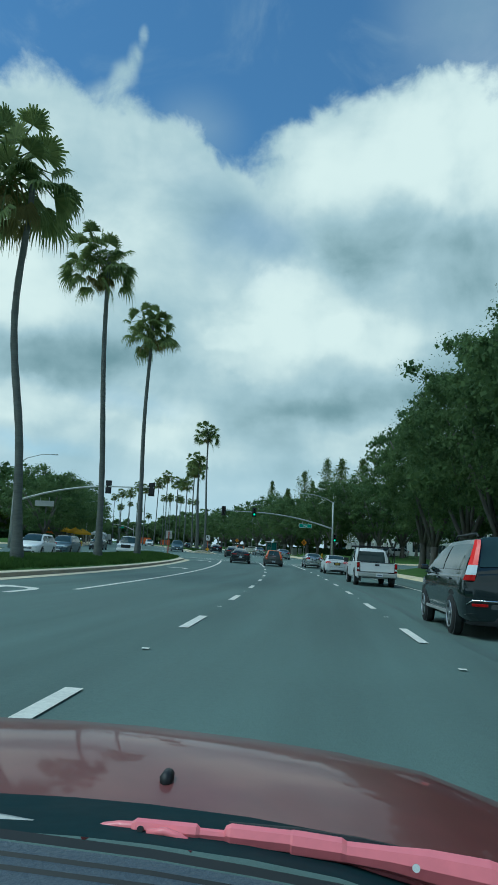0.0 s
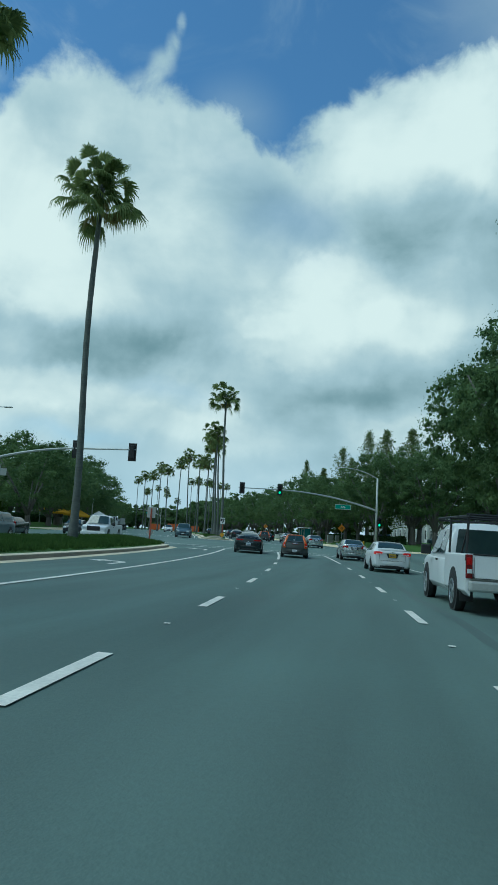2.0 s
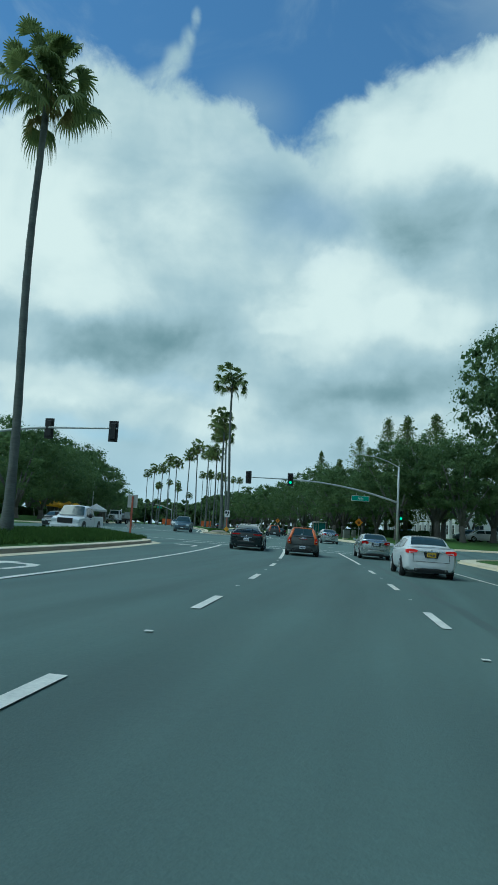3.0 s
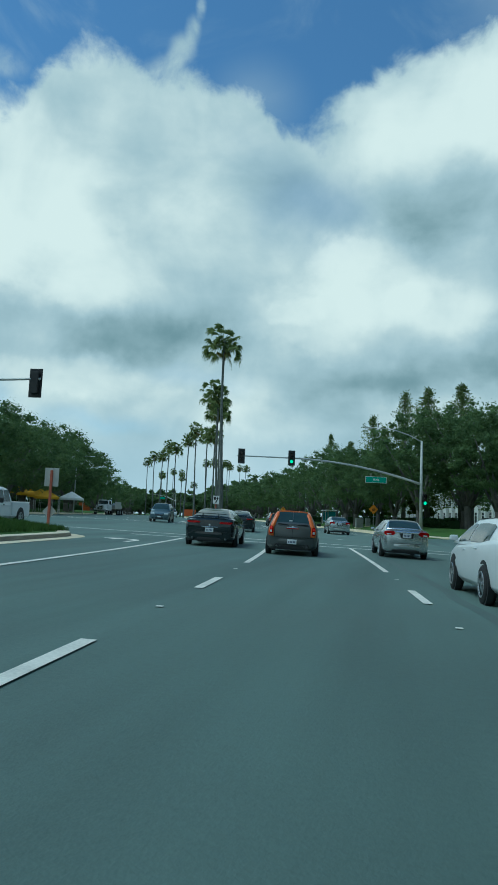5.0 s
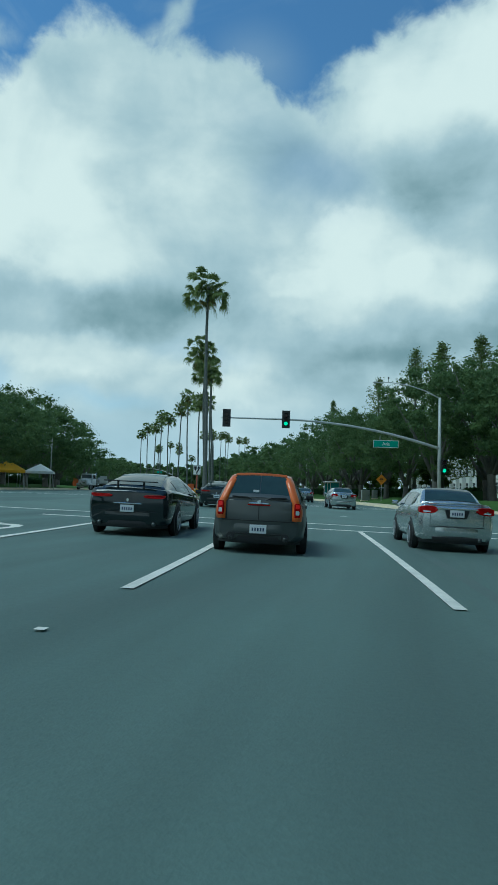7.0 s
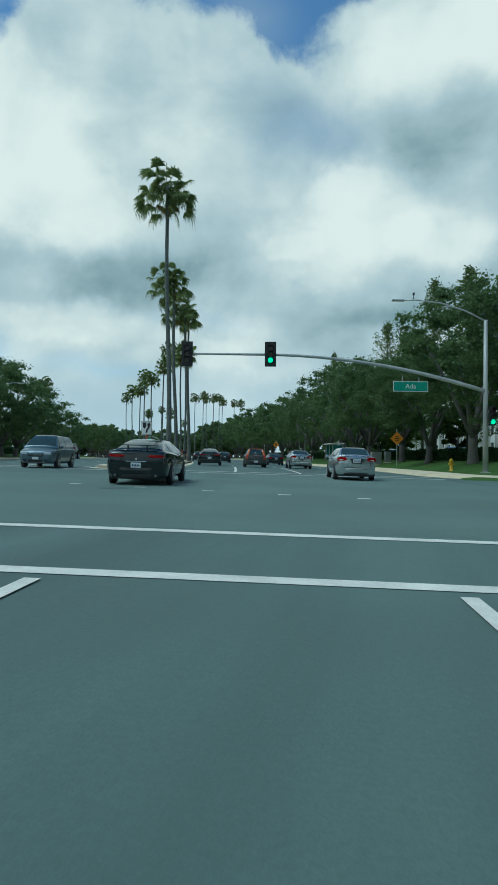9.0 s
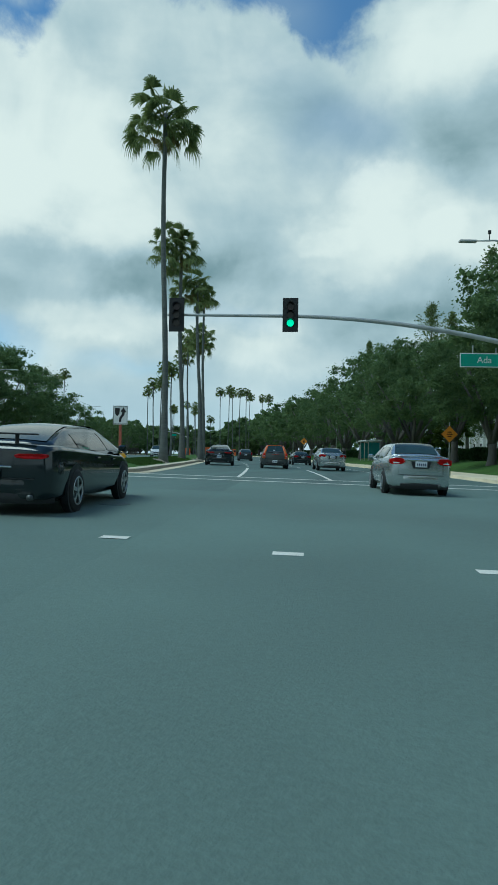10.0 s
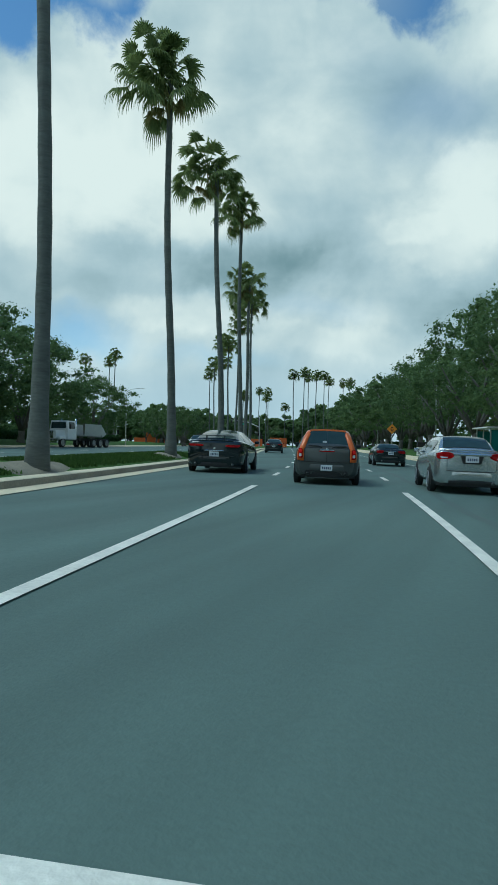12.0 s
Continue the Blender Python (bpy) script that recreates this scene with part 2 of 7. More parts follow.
MULCH = material("mulch", (0.235, 0.21, 0.155), 0.95, spread=0.4, scale=1.4, fine=18, bump=0.9, bump_scale=20)
BARK = material("bark", (0.125, 0.118, 0.105), 0.95, spread=0.35, scale=1.2, fine=10, bump=1.0, bump_scale=8, stretch=(1, 1, 0.35))
PALM_BARK = material("palm_bark", (0.118, 0.128, 0.116), 0.95, spread=0.35, scale=0.9, fine=7, bump=1.0, bump_scale=7, stretch=(0.7, 0.7, 4))
FICUS = leaf_material("ficus_leaf", (0.052, 0.098, 0.050), (0.190, 0.265, 0.096))
FICUS_LIGHT = leaf_material("young_leaf", (0.030, 0.060, 0.010), (0.14, 0.19, 0.035))
CONIFER = leaf_material("conifer_leaf", (0.095, 0.140, 0.055), (0.25, 0.30, 0.11))
FROND = leaf_material("palm_frond", (0.056, 0.105, 0.044), (0.29, 0.33, 0.11))
DEAD_FROND = leaf_material("dry_frond", (0.14, 0.13, 0.05), (0.30, 0.27, 0.10))
HEDGE = leaf_material("hedge_leaf", (0.018, 0.042, 0.018), (0.060, 0.105, 0.036))
GALV = material("galvanised_steel", (0.43, 0.44, 0.42), 0.5, metal=0.35, spread=0.15, scale=2, fine=25)
BLACK = material("black_housing", (0.012, 0.013, 0.014), 0.55, spread=0.3, scale=5)


# ---- mesh tools ----
class Build:
    """Collects vertices and faces for one mesh."""

    def __init__(self):
        self.v, self.f = [], []

    def add(self, verts, faces):
        o = len(self.v)
        self.v += [tuple(p) for p in verts]
        self.f += [tuple(i + o for i in fc) for fc in faces]
        return self

    def box(self, cx, cy, cz, sx, sy, sz, m=None):
        vs = [Vector((cx + a * sx / 2, cy + b * sy / 2, cz + c * sz / 2)) for a in (-1, 1) for b in (-1, 1) for c in (-1, 1)]
        if m is not None:
            vs = [m @ p for p in vs]
        return self.add(vs, [(0, 1, 3, 2), (4, 6, 7, 5), (0, 4, 5, 1), (2, 3, 7, 6), (0, 2, 6, 4), (1, 5, 7, 3)])

    def tube(self, pts, radii, n=8, caps=True):
        pts = [Vector(p) for p in pts]
        rings = []
        ref = Vector((0.31, 0.17, 1)).normalized()
        for i, p in enumerate(pts):
            d = (pts[min(i + 1, len(pts) - 1)] - pts[max(i - 1, 0)]).normalized()
            u = d.cross(ref if abs(d.dot(ref)) < 0.97 else Vector((1, 0, 0))).normalized()
            w = d.cross(u)
            r = radii[i] if hasattr(radii, "__len__") else radii
            rings.append([p + (u * math.cos(6.28318 * k / n) + w * math.sin(6.28318 * k / n)) * r for k in range(n)])
        o = len(self.v)
        for ring in rings:
            self.v += [tuple(q) for q in ring]
        for i in range(len(rings) - 1):
            for k in range(n):
                a, b = o + i * n + k, o + i * n + (k + 1) % n
                self.f.append((a, b, b + n, a + n))
        if caps:
            self.f.append(tuple(o + k for k in reversed(range(n))))
            self.f.append(tuple(o + (len(rings) - 1) * n + k for k in range(n)))
        return self

    def disc(self, c, axis, r, depth, n=20):
        c, axis = Vector(c), Vector(axis).normalized()
        return self.tube([c - axis * depth / 2, c + axis * depth / 2], r, n)

    def prism(self, outline, depth, m=None):
        """An outline in x, z pushed along y."""
        n = len(outline)
        vs = [Vector((x, -depth / 2, z)) for x, z in outline] + [Vector((x, depth / 2, z)) for x, z in outline]
        if m is not None:
            vs = [m @ p for p in vs]
        fs = [tuple(range(n)), tuple(reversed(range(n, 2 * n)))] + [(i, n + i, n + (i + 1) % n, (i + 1) % n) for i in range(n)]
        return self.add(vs, fs)

    def mesh(self, name, mat, smooth=False):
        me = bpy.data.meshes.new(name)
        me.from_pydata(self.v, [], self.f)
        me.materials.append(mat)
        if smooth:
            me.polygons.foreach_set("use_smooth", [True] * len(me.polygons))
        me.update()
        return me


def part(name, build, mat, parent=None, label="", smooth=False, bevel=0.0, fix=False):
    me = build.mesh(name, mat, smooth)
    if fix:
        bm = bmesh.new()
        bm.from_mesh(me)
        bmesh.ops.recalc_face_normals(bm, faces=bm.faces)
        bm.to_mesh(me)
        bm.free()
    ob = new(name, me)
    if parent is not None:
        ob.parent = parent
    if bevel:
        md = ob.modifiers.new("bevel", "BEVEL")
        md.width, md.segments, md.limit_method = bevel, 2, "ANGLE"
    if label:
        tagged(ob, label)
    return ob


def thing(name, label, category, group="", m=None):
    ob = new(name)
    tagged(ob, label, category, group)
    if m is not None:
        ob.matrix_world = m
    return ob


# ---- lie of the land ----
KNOT_Y = (-20, 10, 35, 60, 80, 100, 120, 160, 260)
KNOT_Z = (0.72, 0.27, -0.03, -0.13, 0.0, 0.26, 0.37, 0.48, 0.65)
CROSS_Y, CROSS = (0, 40, 80, 110), (-0.0081, -0.0137, -0.0236, -0.0203)


def gz(x, y):
    s = sum(float(np.interp(y + d, KNOT_Y, KNOT_Z)) for d in (-9, -4.5, 0, 4.5, 9)) / 5
    return s + float(np.interp(y, CROSS_Y, CROSS)) * min(10.0, max(-16.0, x + min(y, 160) ** 2 / 1000))


def lane_x(y):
    """Middle of the driven lane."""
    if y < 0:
        return -0.0285 * y
    q = min(y, 160.0)
    x = 2.694e-8 * q**4 - 9.762e-6 * q**3 - 2.032e-5 * q**2 - 0.02852 * q
    return x - 0.345 * (y - q)


def lane_slope(y):
    if y < 0:
        return -0.0285
    q = min(y, 160.0)
    return 4 * 2.694e-8 * q**3 - 3 * 9.762e-6 * q**2 - 2 * 2.032e-5 * q - 0.02852


def at_road(y, off):
    """A place beside the lane's middle, off metres to its right, square to the road."""
    s = lane_slope(y)
    n = math.hypot(1, s)
    return lane_x(y) + off / n, y - off * s / n


def road_off(x, y):
    s = lane_slope(y)
    return (x - lane_x(y)) / math.hypot(1, s)


def heading(y):
    return math.degrees(math.atan(-lane_slope(y)))


def spot(y, off, dz=0.0):
    x, yy = at_road(y, off)
    return Vector((x, yy, gz(x, yy) + dz))


def stand(y, off, dz=0.0, turn=0.0):
    p = spot(y, off, dz)
    return pose(p.x, p.y, p.z, 0, 0, heading(y) + turn)


# ---- ground, roads, kerbs ----
CROSS_NEAR, CROSS_FAR = 79.3, 99.7
RIGHT_EDGE, LEFT_EDGE_A, LEFT_EDGE_B = 9.3, -29.5, -27.5


def smooth(a, b, v):
    t = min(1.0, max(0.0, (v - a) / (b - a)))
    return t * t * (3 - 2 * t)


def unroad(x, y):
    q = y
    for _ in range(4):
        off = road_off(x, q) if abs(lane_slope(q)) < 0.01 else (x - lane_x(q)) * math.hypot(1, lane_slope(q)) - 0
        s = lane_slope(q)
        n = math.hypot(1, s)
        off = ((x - lane_x(q)) - s * (y - q)) / n
        q = min(600.0, max(-60.0, y + off * s / n))
    return q, off


def land(x, y):
    """Height of lawns and verges; a little under the paving where there is road."""
    q, off = unroad(x, y)
    z = gz(x, y)
    if CROSS_NEAR - 1.2 < q < CROSS_FAR + 1.2:
        return z - 0.09
    left = LEFT_EDGE_A if q < 90 else LEFT_EDGE_B
    if off > RIGHT_EDGE + 1.1:
        edge = smooth(2.6, 9, q - CROSS_FAR) if q > 90 else smooth(2.6, 9, CROSS_NEAR - q)
        return z + 0.11 + edge * (0.74 * smooth(11.8, 16.5, off) + 0.3 * smooth(18, 40, off))
    if off < left - 1.1:
        edge = smooth(2.6, 10, q - CROSS_FAR) if q > 90 else smooth(2.6, 10, CROSS_NEAR - q)
        return z + 0.11 + edge * (0.6 * smooth(2.4, 8, left - off) + 0.5 * smooth(10, 40, left - off))
    return z - 0.09


def axis_steps(lo, hi, fine_lo, fine_hi, fine):
    vals = list(np.arange(fine_lo, fine_hi, fine))
    v, step = fine_hi, fine
    while v < hi:
        vals.append(v)
        step *= 1.35
        v += step
    vals.append(hi)
    v, step = fine_lo - fine, fine
    while v > lo:
        vals.insert(0, v)
        step *= 1.35
        v -= step
    vals.insert(0, lo)
    return vals


def ground_sheet():
    xs, ys = axis_steps(-3200, 3200, -95, 45, 1.3), axis_steps(-900, 4200, -35, 250, 1.6)
    b = Build()
    for y in ys:
        for x in xs:
            b.v.append((x, y, land(min(400, max(-600, x)), min(500, max(-100, y)))))
    w = len(xs)
    for j in range(len(ys) - 1):
        for i in range(w - 1):
            a = j * w + i
            b.f.append((a, a + 1, a + 1 + w, a + w))
    ob = part("ground", b, LAWN, smooth=True)
    return tagged(ob, "mown green lawn and verge beside the road", "ground", kind="structure")


ground_sheet()


def road_sheet(name, y0, y1, o0, o1, step_y, step_o, label, dz=0.0):
    b = Build()
    ny, no = max(1, round((y1 - y0) / step_y)), max(1, round((o1 - o0) / step_o))
    for j in range(ny + 1):
        for i in range(no + 1):
            b.v.append(tuple(spot(y0 + (y1 - y0) * j / ny, o0 + (o1 - o0) * i / no, dz)))
    w = no + 1
    for j in range(ny):
        for i in range(no):
            a = j * w + i
            b.f.append((a, a + 1, a + 1 + w, a + w))
    return tagged(part(name, b, ASPHALT, smooth=True), label, "road", kind="structure")


road_sheet("road", -60, 420, LEFT_EDGE_A - 1.0, RIGHT_EDGE + 1.0, 3.0, 2.5, "worn grey asphalt boulevard curving away")
road_sheet("road_cross_left", CROSS_NEAR - 6, CROSS_FAR + 6, -150, LEFT_EDGE_A - 1.0, 3, 4, "worn asphalt side street at the junction")
road_sheet("road_cross_right", CROSS_NEAR - 6, CROSS_FAR + 6, RIGHT_EDGE + 1.0, 130, 3, 4, "worn asphalt side street at the junction")


def sweep(name, path, profile, mat, label, category, close=False, kind="structure", smooth_it=False):
    """A cross-section (side, height) drawn along a path of (y, off) places; side grows to the right of travel."""
    pts = [spot(y, o) for y, o in path]
    n, k = len(pts), len(profile)
    b = Build()
    for i, p in enumerate(pts):
        a = pts[(i - 1) % n] if close else pts[max(0, i - 1)]
        c = pts[(i + 1) % n] if close else pts[min(n - 1, i + 1)]
        d = (c - a)
        d.z = 0
        d.normalize()
        side = Vector((d.y, -d.x, 0))
        for s, h in profile:
            q = p + side * s
            b.v.append((q.x, q.y, p.z + h))
    for i in range(n if close else n - 1):
        for j in range(k - 1):
            a, c = i * k + j, ((i + 1) % n) * k + j
            b.f.append((a, a + 1, c + 1, c))
    return tagged(part(name, b, mat, smooth=smooth_it), label, category, kind=kind)


def arc_path(side):
    """Kerb lines with rounded returns into the side street; each is walked with the verge on its right."""
    R = 8.0
    e_a = RIGHT_EDGE if side > 0 else -LEFT_EDGE_A
    e_b = RIGHT_EDGE if side > 0 else -LEFT_EDGE_B
    near = [(y, e_a) for y in np.arange(-60, CROSS_NEAR - R, 3.0)]
    near += [(CROSS_NEAR - R + R * math.sin(a), e_a + R - R * math.cos(a)) for a in np.linspace(0, math.pi / 2, 9)]
    near += [(CROSS_NEAR, e_a + R + d) for d in np.arange(4, 110, 6)]
    far = [(CROSS_FAR, e_b + R + d) for d in reversed(np.arange(4, 110, 6))]
    far += [(CROSS_FAR + R - R * math.cos(a), e_b + R - R * math.sin(a)) for a in np.linspace(0, math.pi / 2, 9)]
    far += [(y, e_b) for y in np.arange(CROSS_FAR + R + 2, 420, 3.0)]
    if side > 0:
        return near, far
    flip = lambda p: [(y, -o) for y, o in p]
    return flip(near)[::-1], flip(far)[::-1]


for side in (1, -1):
    for name_end, path in zip(("near", "far"), arc_path(side)):
        sweep("gutter", path, [(-0.5, 0.004), (0.0, 0.012)], GUTTER, "pale concrete gutter along the kerb", "gutter")
        sweep("kerb", path, [(0.0, 0.012), (0.012, 0.135), (0.03, 0.15), (0.17, 0.152)], CONCRETE, "grey concrete kerb beside the road", "kerb")
        broad = 0.9 if side > 0 and name_end == "near" else 2.2
        sweep("pavement", path, [(0.17, 0.146), (broad, 0.17), (broad + 0.1, 0.166), (broad + 0.12, 0.0)], CONCRETE, "pale concrete pavement beside the lawn", "pavement")


def median(name, y0, y1, right, left, mound, label, group):
    """A raised island with rounded nose, kerbs and a planted mound."""
    r = (right - left) / 2
    mid = (right + left) / 2
    loop = [(y, right) for y in np.arange(y0 + r, y1 - r, 2.5)]
    loop += [(y1 - r + r * math.sin(a), mid + r * math.cos(a)) for a in np.linspace(0, math.pi, 13)]
    loop += [(y, left) for y in reversed(np.arange(y0 + r, y1 - r, 2.5))]
    loop += [(y0 + r - r * math.sin(a), mid - r * math.cos(a)) for a in np.linspace(0, math.pi, 13)[1:-1]]
    sweep("median_gutter", loop, [(0.55, 0.004), (0.0, 0.014)], GUTTER, "pale concrete gutter round the median", "gutter", close=True)
    sweep("median_kerb_face", loop, [(0.0, 0.014), (-0.03, 0.15)], KERB_FACE, "tyre-stained vertical kerb face of the median", "kerb", close=True)
    sweep("median_kerb", loop, [(-0.03, 0.15), (-0.05, 0.165), (-0.55, 0.17)], CONCRETE, "pale concrete median kerb cap", "kerb", close=True)
    b = Build()
    ny = int((y1 - y0 - 1.2) / 1.2)
    for j in range(ny + 1):
        y = y0 + 0.6 + (y1 - y0 - 1.2) * j / ny
        e = min(y - y0, y1 - y)
        half = r - 0.5 if e > r else max(0.05, math.sqrt(max(0.0, r * r - (r - e) ** 2)) - 0.5)
        for i in range(9):
            u = -1 + i / 4
            b.v.append(tuple(spot(y, mid + half * u, 0.155 + mound * (1 - u * u) * min(1, e / 4) + 0.03 * noise.noise((y * 0.6, u * 2, 0)))))
    for j in range(ny):
        for i in range(8):
            a = j * 9 + i
            b.f.append((a, a + 1, a + 10, a + 9))
    ob = part(name, b, LAWN, smooth=True)
    tagged(ob, label, "median", kind="structure")

    def top(y, off):
        u = (off - mid) / (r - 0.5)
        e = min(y - y0, y1 - y)
        return 0.155 + mound * max(0, 1 - u * u) * min(1, max(0, e) / 4)

    return top


median_1_top = median("median_1", -40, 70.0, -9.4, -15.6, 0.32, "grassy raised median with a rounded nose", "medians")
median_2_top = median("median_2", 103.6, 240.0, -5.95, -9.6, 0.22, "planted raised median with grass and mulch", "medians")


PALM_BEDS = ((-20.6, 115.3), (-24.65, 129.0), (-26.05, 137.0))


def grass(name, y0, y1, o0, o1, top, count, high, mat, label, wide=0.03):
    rnd = random.Random(5)
    b = Build()
    for _ in range(count):
        y, o = rnd.uniform(y0, y1), rnd.uniform(o0, o1)
        p = spot(y, o, top(y, o) - 0.01)
        if any(math.hypot(p.x + 0.3 - bx, (p.y - by) * 0.5) < 0.85 for bx, by in PALM_BEDS):
            continue
        for _k in range(4):
            a, h = rnd.uniform(0, 6.28), high * rnd.uniform(0.5, 1.2)
            q = p + Vector((rnd.uniform(-0.09, 0.09), rnd.uniform(-0.09, 0.09), 0))
            dx, dy = math.cos(a) * wide, math.sin(a) * wide
            lx, ly = rnd.uniform(-0.6, 0.6) * h, rnd.uniform(-0.6, 0.6) * h
            b.add([(q.x - dx, q.y - dy, q.z), (q.x + dx, q.y + dy, q.z), (q.x + lx, q.y + ly, q.z + h)], [(0, 1, 2)])
    return tagged(part(name, b, mat), label, "grass", kind="stuff")


grass("grass", 20, 69, -14.9, -10.1, median_1_top, 16000, 0.22, BLADES, "tufts of green grass on the median")
grass("grass", 108, 135, -9.0, -6.6, median_2_top, 7000, 0.11, BLADES, "tufts of green grass on the planted median")


# ---- road markings ----
def mark(name, y0, y1, off, wide, label, dz=0.014):
    b = Build()
    n = max(1, int((y1 - y0) / 2.0))
    for j in range(n + 1):
        y = y0 + (y1 - y0) * j / n
        for s in (-0.5, 0.5):
            b.v.append(tuple(spot(y, off + wide * s, dz)))
    for j in range(n):
        a = 2 * j
        b.f.append((a, a + 1, a + 3, a + 2))
    return tagged(part(name, b, PAINT), label, "road marking", kind="structure")


LINE = 0.15
for first, off in ((12.5, -1.8), (12.6, 1.8)):
    for k in range(-5, 7):
        far = first + 7.03 * k
        mark("lane_dash", far - 2.13, far, off, LINE, "white broken lane line dash")
        mark("lane_marker", far + 2.38, far + 2.48, off, 0.09, "small white lane marker stud", 0.018)
    mark("lane_line", 59.4, 73.3, off, LINE, "solid white lane line before the junction")
    mark("lane_line", 103.9, 118.4, off, LINE, "solid white lane line after the junction")
    for k in range(0, 18):
        near = 123.6 + 7.1 * k
        mark("lane_dash", near, near + 2.13, off, LINE, "white broken lane line dash")
mark("turn_lane_line", 17.5, 72.6, -5.9, 0.17, "solid white turn lane line")
mark("edge_line", -50, 60, 5.6, 0.11, "solid white edge line")
mark("edge_line", 104.6, 400, 5.6, 0.11, "solid white edge line")
for lo, hi, offs in ((-50, 73, (-19.6, -23.2, -26.8)), (106, 400, (-13.8, -17.4, -21.0))):
    for o in offs:
        for k in range(int((hi - lo) / 7.1)):
            mark("lane_dash", lo + 7.1 * k, lo + 7.1 * k + 2.13, o, 0.13, "white broken lane line dash")
mark("edge_line", 106, 400, -10.45, 0.13, "solid white edge line beside the median")
mark("edge_line", -50, 70, -16.5, 0.13, "solid white edge line beside the median")


def cross_mark(y, o0, o1, wide, label, skew=0.0):
    b = Build()
    n = max(1, int((o1 - o0) / 2.0))
    for j in range(n + 1):
        o = o0 + (o1 - o0) * j / n
        for s in (-0.5, 0.5):
            b.v.append(tuple(spot(y + wide * s + skew * o, o, 0.007)))
    for j in range(n):
        a = 2 * j
        b.f.append((a, a + 2, a + 3, a + 1))
    return tagged(part("crosswalk_line", b, PAINT), label, "road marking", kind="structure")


cross_mark(73.7, -8.6, 8.6, 0.3, "white stop and crossing line")
cross_mark(77.0, -28.8, 8.9, 0.3, "white crossing line")
cross_mark(101.3, -27.0, 8.9, 0.32, "white crossing line")
cross_mark(104.0, -27.0, 8.9, 0.3, "white crossing line")
for o, y in ((-3.9, 86.9), (-1.85, 86.2), (0.25, 85.6), (2.3, 85.1), (-6.0, 87.6)):
    mark("guide_dash", y - 0.11, y + 0.11, o, 0.34, "short white guide dash in the junction")


def turn_arrow(y, off, size=1.0):
    """Left-turn arrow on the asphalt, in the lane's own directions."""
    stem = [(0.35, -1.3), (0.55, -1.3), (0.62, 0.1), (0.45, 0.75), (0.1, 0.95), (-0.35, 0.95), (-0.35, 1.4), (-1.0, 0.75), (-0.35, 0.1), (-0.35, 0.55), (0.1, 0.55), (0.3, 0.35), (0.4, 0.0)]
    b = Build()
    b.add([spot(y + v * size, off + u * size, 0.007) for u, v in stem], [tuple(range(len(stem)))])
    return tagged(part("turn_arrow", b, PAINT), "white left turn arrow painted on the asphalt", "road marking", kind="structure")


turn_arrow(67.6, -7.4)
turn_arrow(16.5, -7.2)
turn_arrow(44.0, -7.4)


TAR = material("tar_seam", (0.092, 0.130, 0.116), 0.75, spread=0.25, scale=3)
PALE = material("pale_asphalt", (0.133, 0.187, 0.161), 0.9, spread=0.24, scale=0.28, fine=30, bump=0.4, bump_scale=60)


def seam(y0, y1, off, wide):
    b = Build()
    n = int((y1 - y0) / 1.5)
    for j in range(n + 1):
        y = y0 + (y1 - y0) * j / n
        w = off + 0.05 * math.sin(y * 0.8) + 0.03 * math.sin(y * 2.3)
        for s in (-0.5, 0.5):
            b.v.append(tuple(spot(y, w + wide * s, 0.003)))
    for j in range(n):
        b.f.append((2 * j, 2 * j + 1, 2 * j + 3, 2 * j + 2))
    return tagged(part("tar_seam", b, TAR), "dark tar-sealed seam in the asphalt", "road surface", kind="structure")


seam(-20, 72, 2.5, 0.22)
seam(105, 200, 2.5, 0.2)


def junction_patch(y0, y1, o0, o1, swing=0.0, lift=0.010):
    """A paler resurfaced strip, its left edge swinging out towards the near end; the rim turns down into the old asphalt."""
    b = Build()
    vs = [0.0, 0.008] + list(np.linspace(0, 1, 25))[1:-1] + [0.992, 1.0]
    us = [0.0, 0.012] + list(np.linspace(0, 1, 9))[1:-1] + [0.988, 1.0]
    for j, v in enumerate(vs):
        left = o0 - swing * min(1.0, 3.4 * (1 - v)) + 0.03 * math.sin(j * 2.3)
        for i, u in enumerate(us):
            rim = i in (0, len(us) - 1) or j in (0, len(vs) - 1)
            b.v.append(tuple(spot(y0 + (y1 - y0) * v, left + (o1 - left) * u, -0.006 if rim else lift)))
    w = len(us)
    for j in range(len(vs) - 1):
        for i in range(w - 1):
            a = j * w + i
            b.f.append((a, a + 1, a + 1 + w, a + w))
    return tagged(part("asphalt_patch", b, PALE, smooth=True), "paler resurfaced strip of asphalt in the junction", "road surface", kind="structure")


junction_patch(77.3, 100.9, -1.5, 8.6, 0.2)
junction_patch(77.3, 95.3, -13.0, -1.0, 0.0, 0.006)
for y, o, r in ((86.2, -4.5, 0.42), (90.5, -3.1, 0.3)):
    q = Build()
    q.add([spot(y + math.sin(a) * r, o + math.cos(a) * r, h) for h in (0.012, -0.05) for a in np.linspace(0, 6.2832, 25)[:-1]], [tuple(range(24))] + [(i, i + 24, (i + 1) % 24 + 24, (i + 1) % 24) for i in range(24)])
    tagged(part("manhole_cover", q, TAR), "round dark iron manhole cover in the asphalt", "manhole", kind="structure")


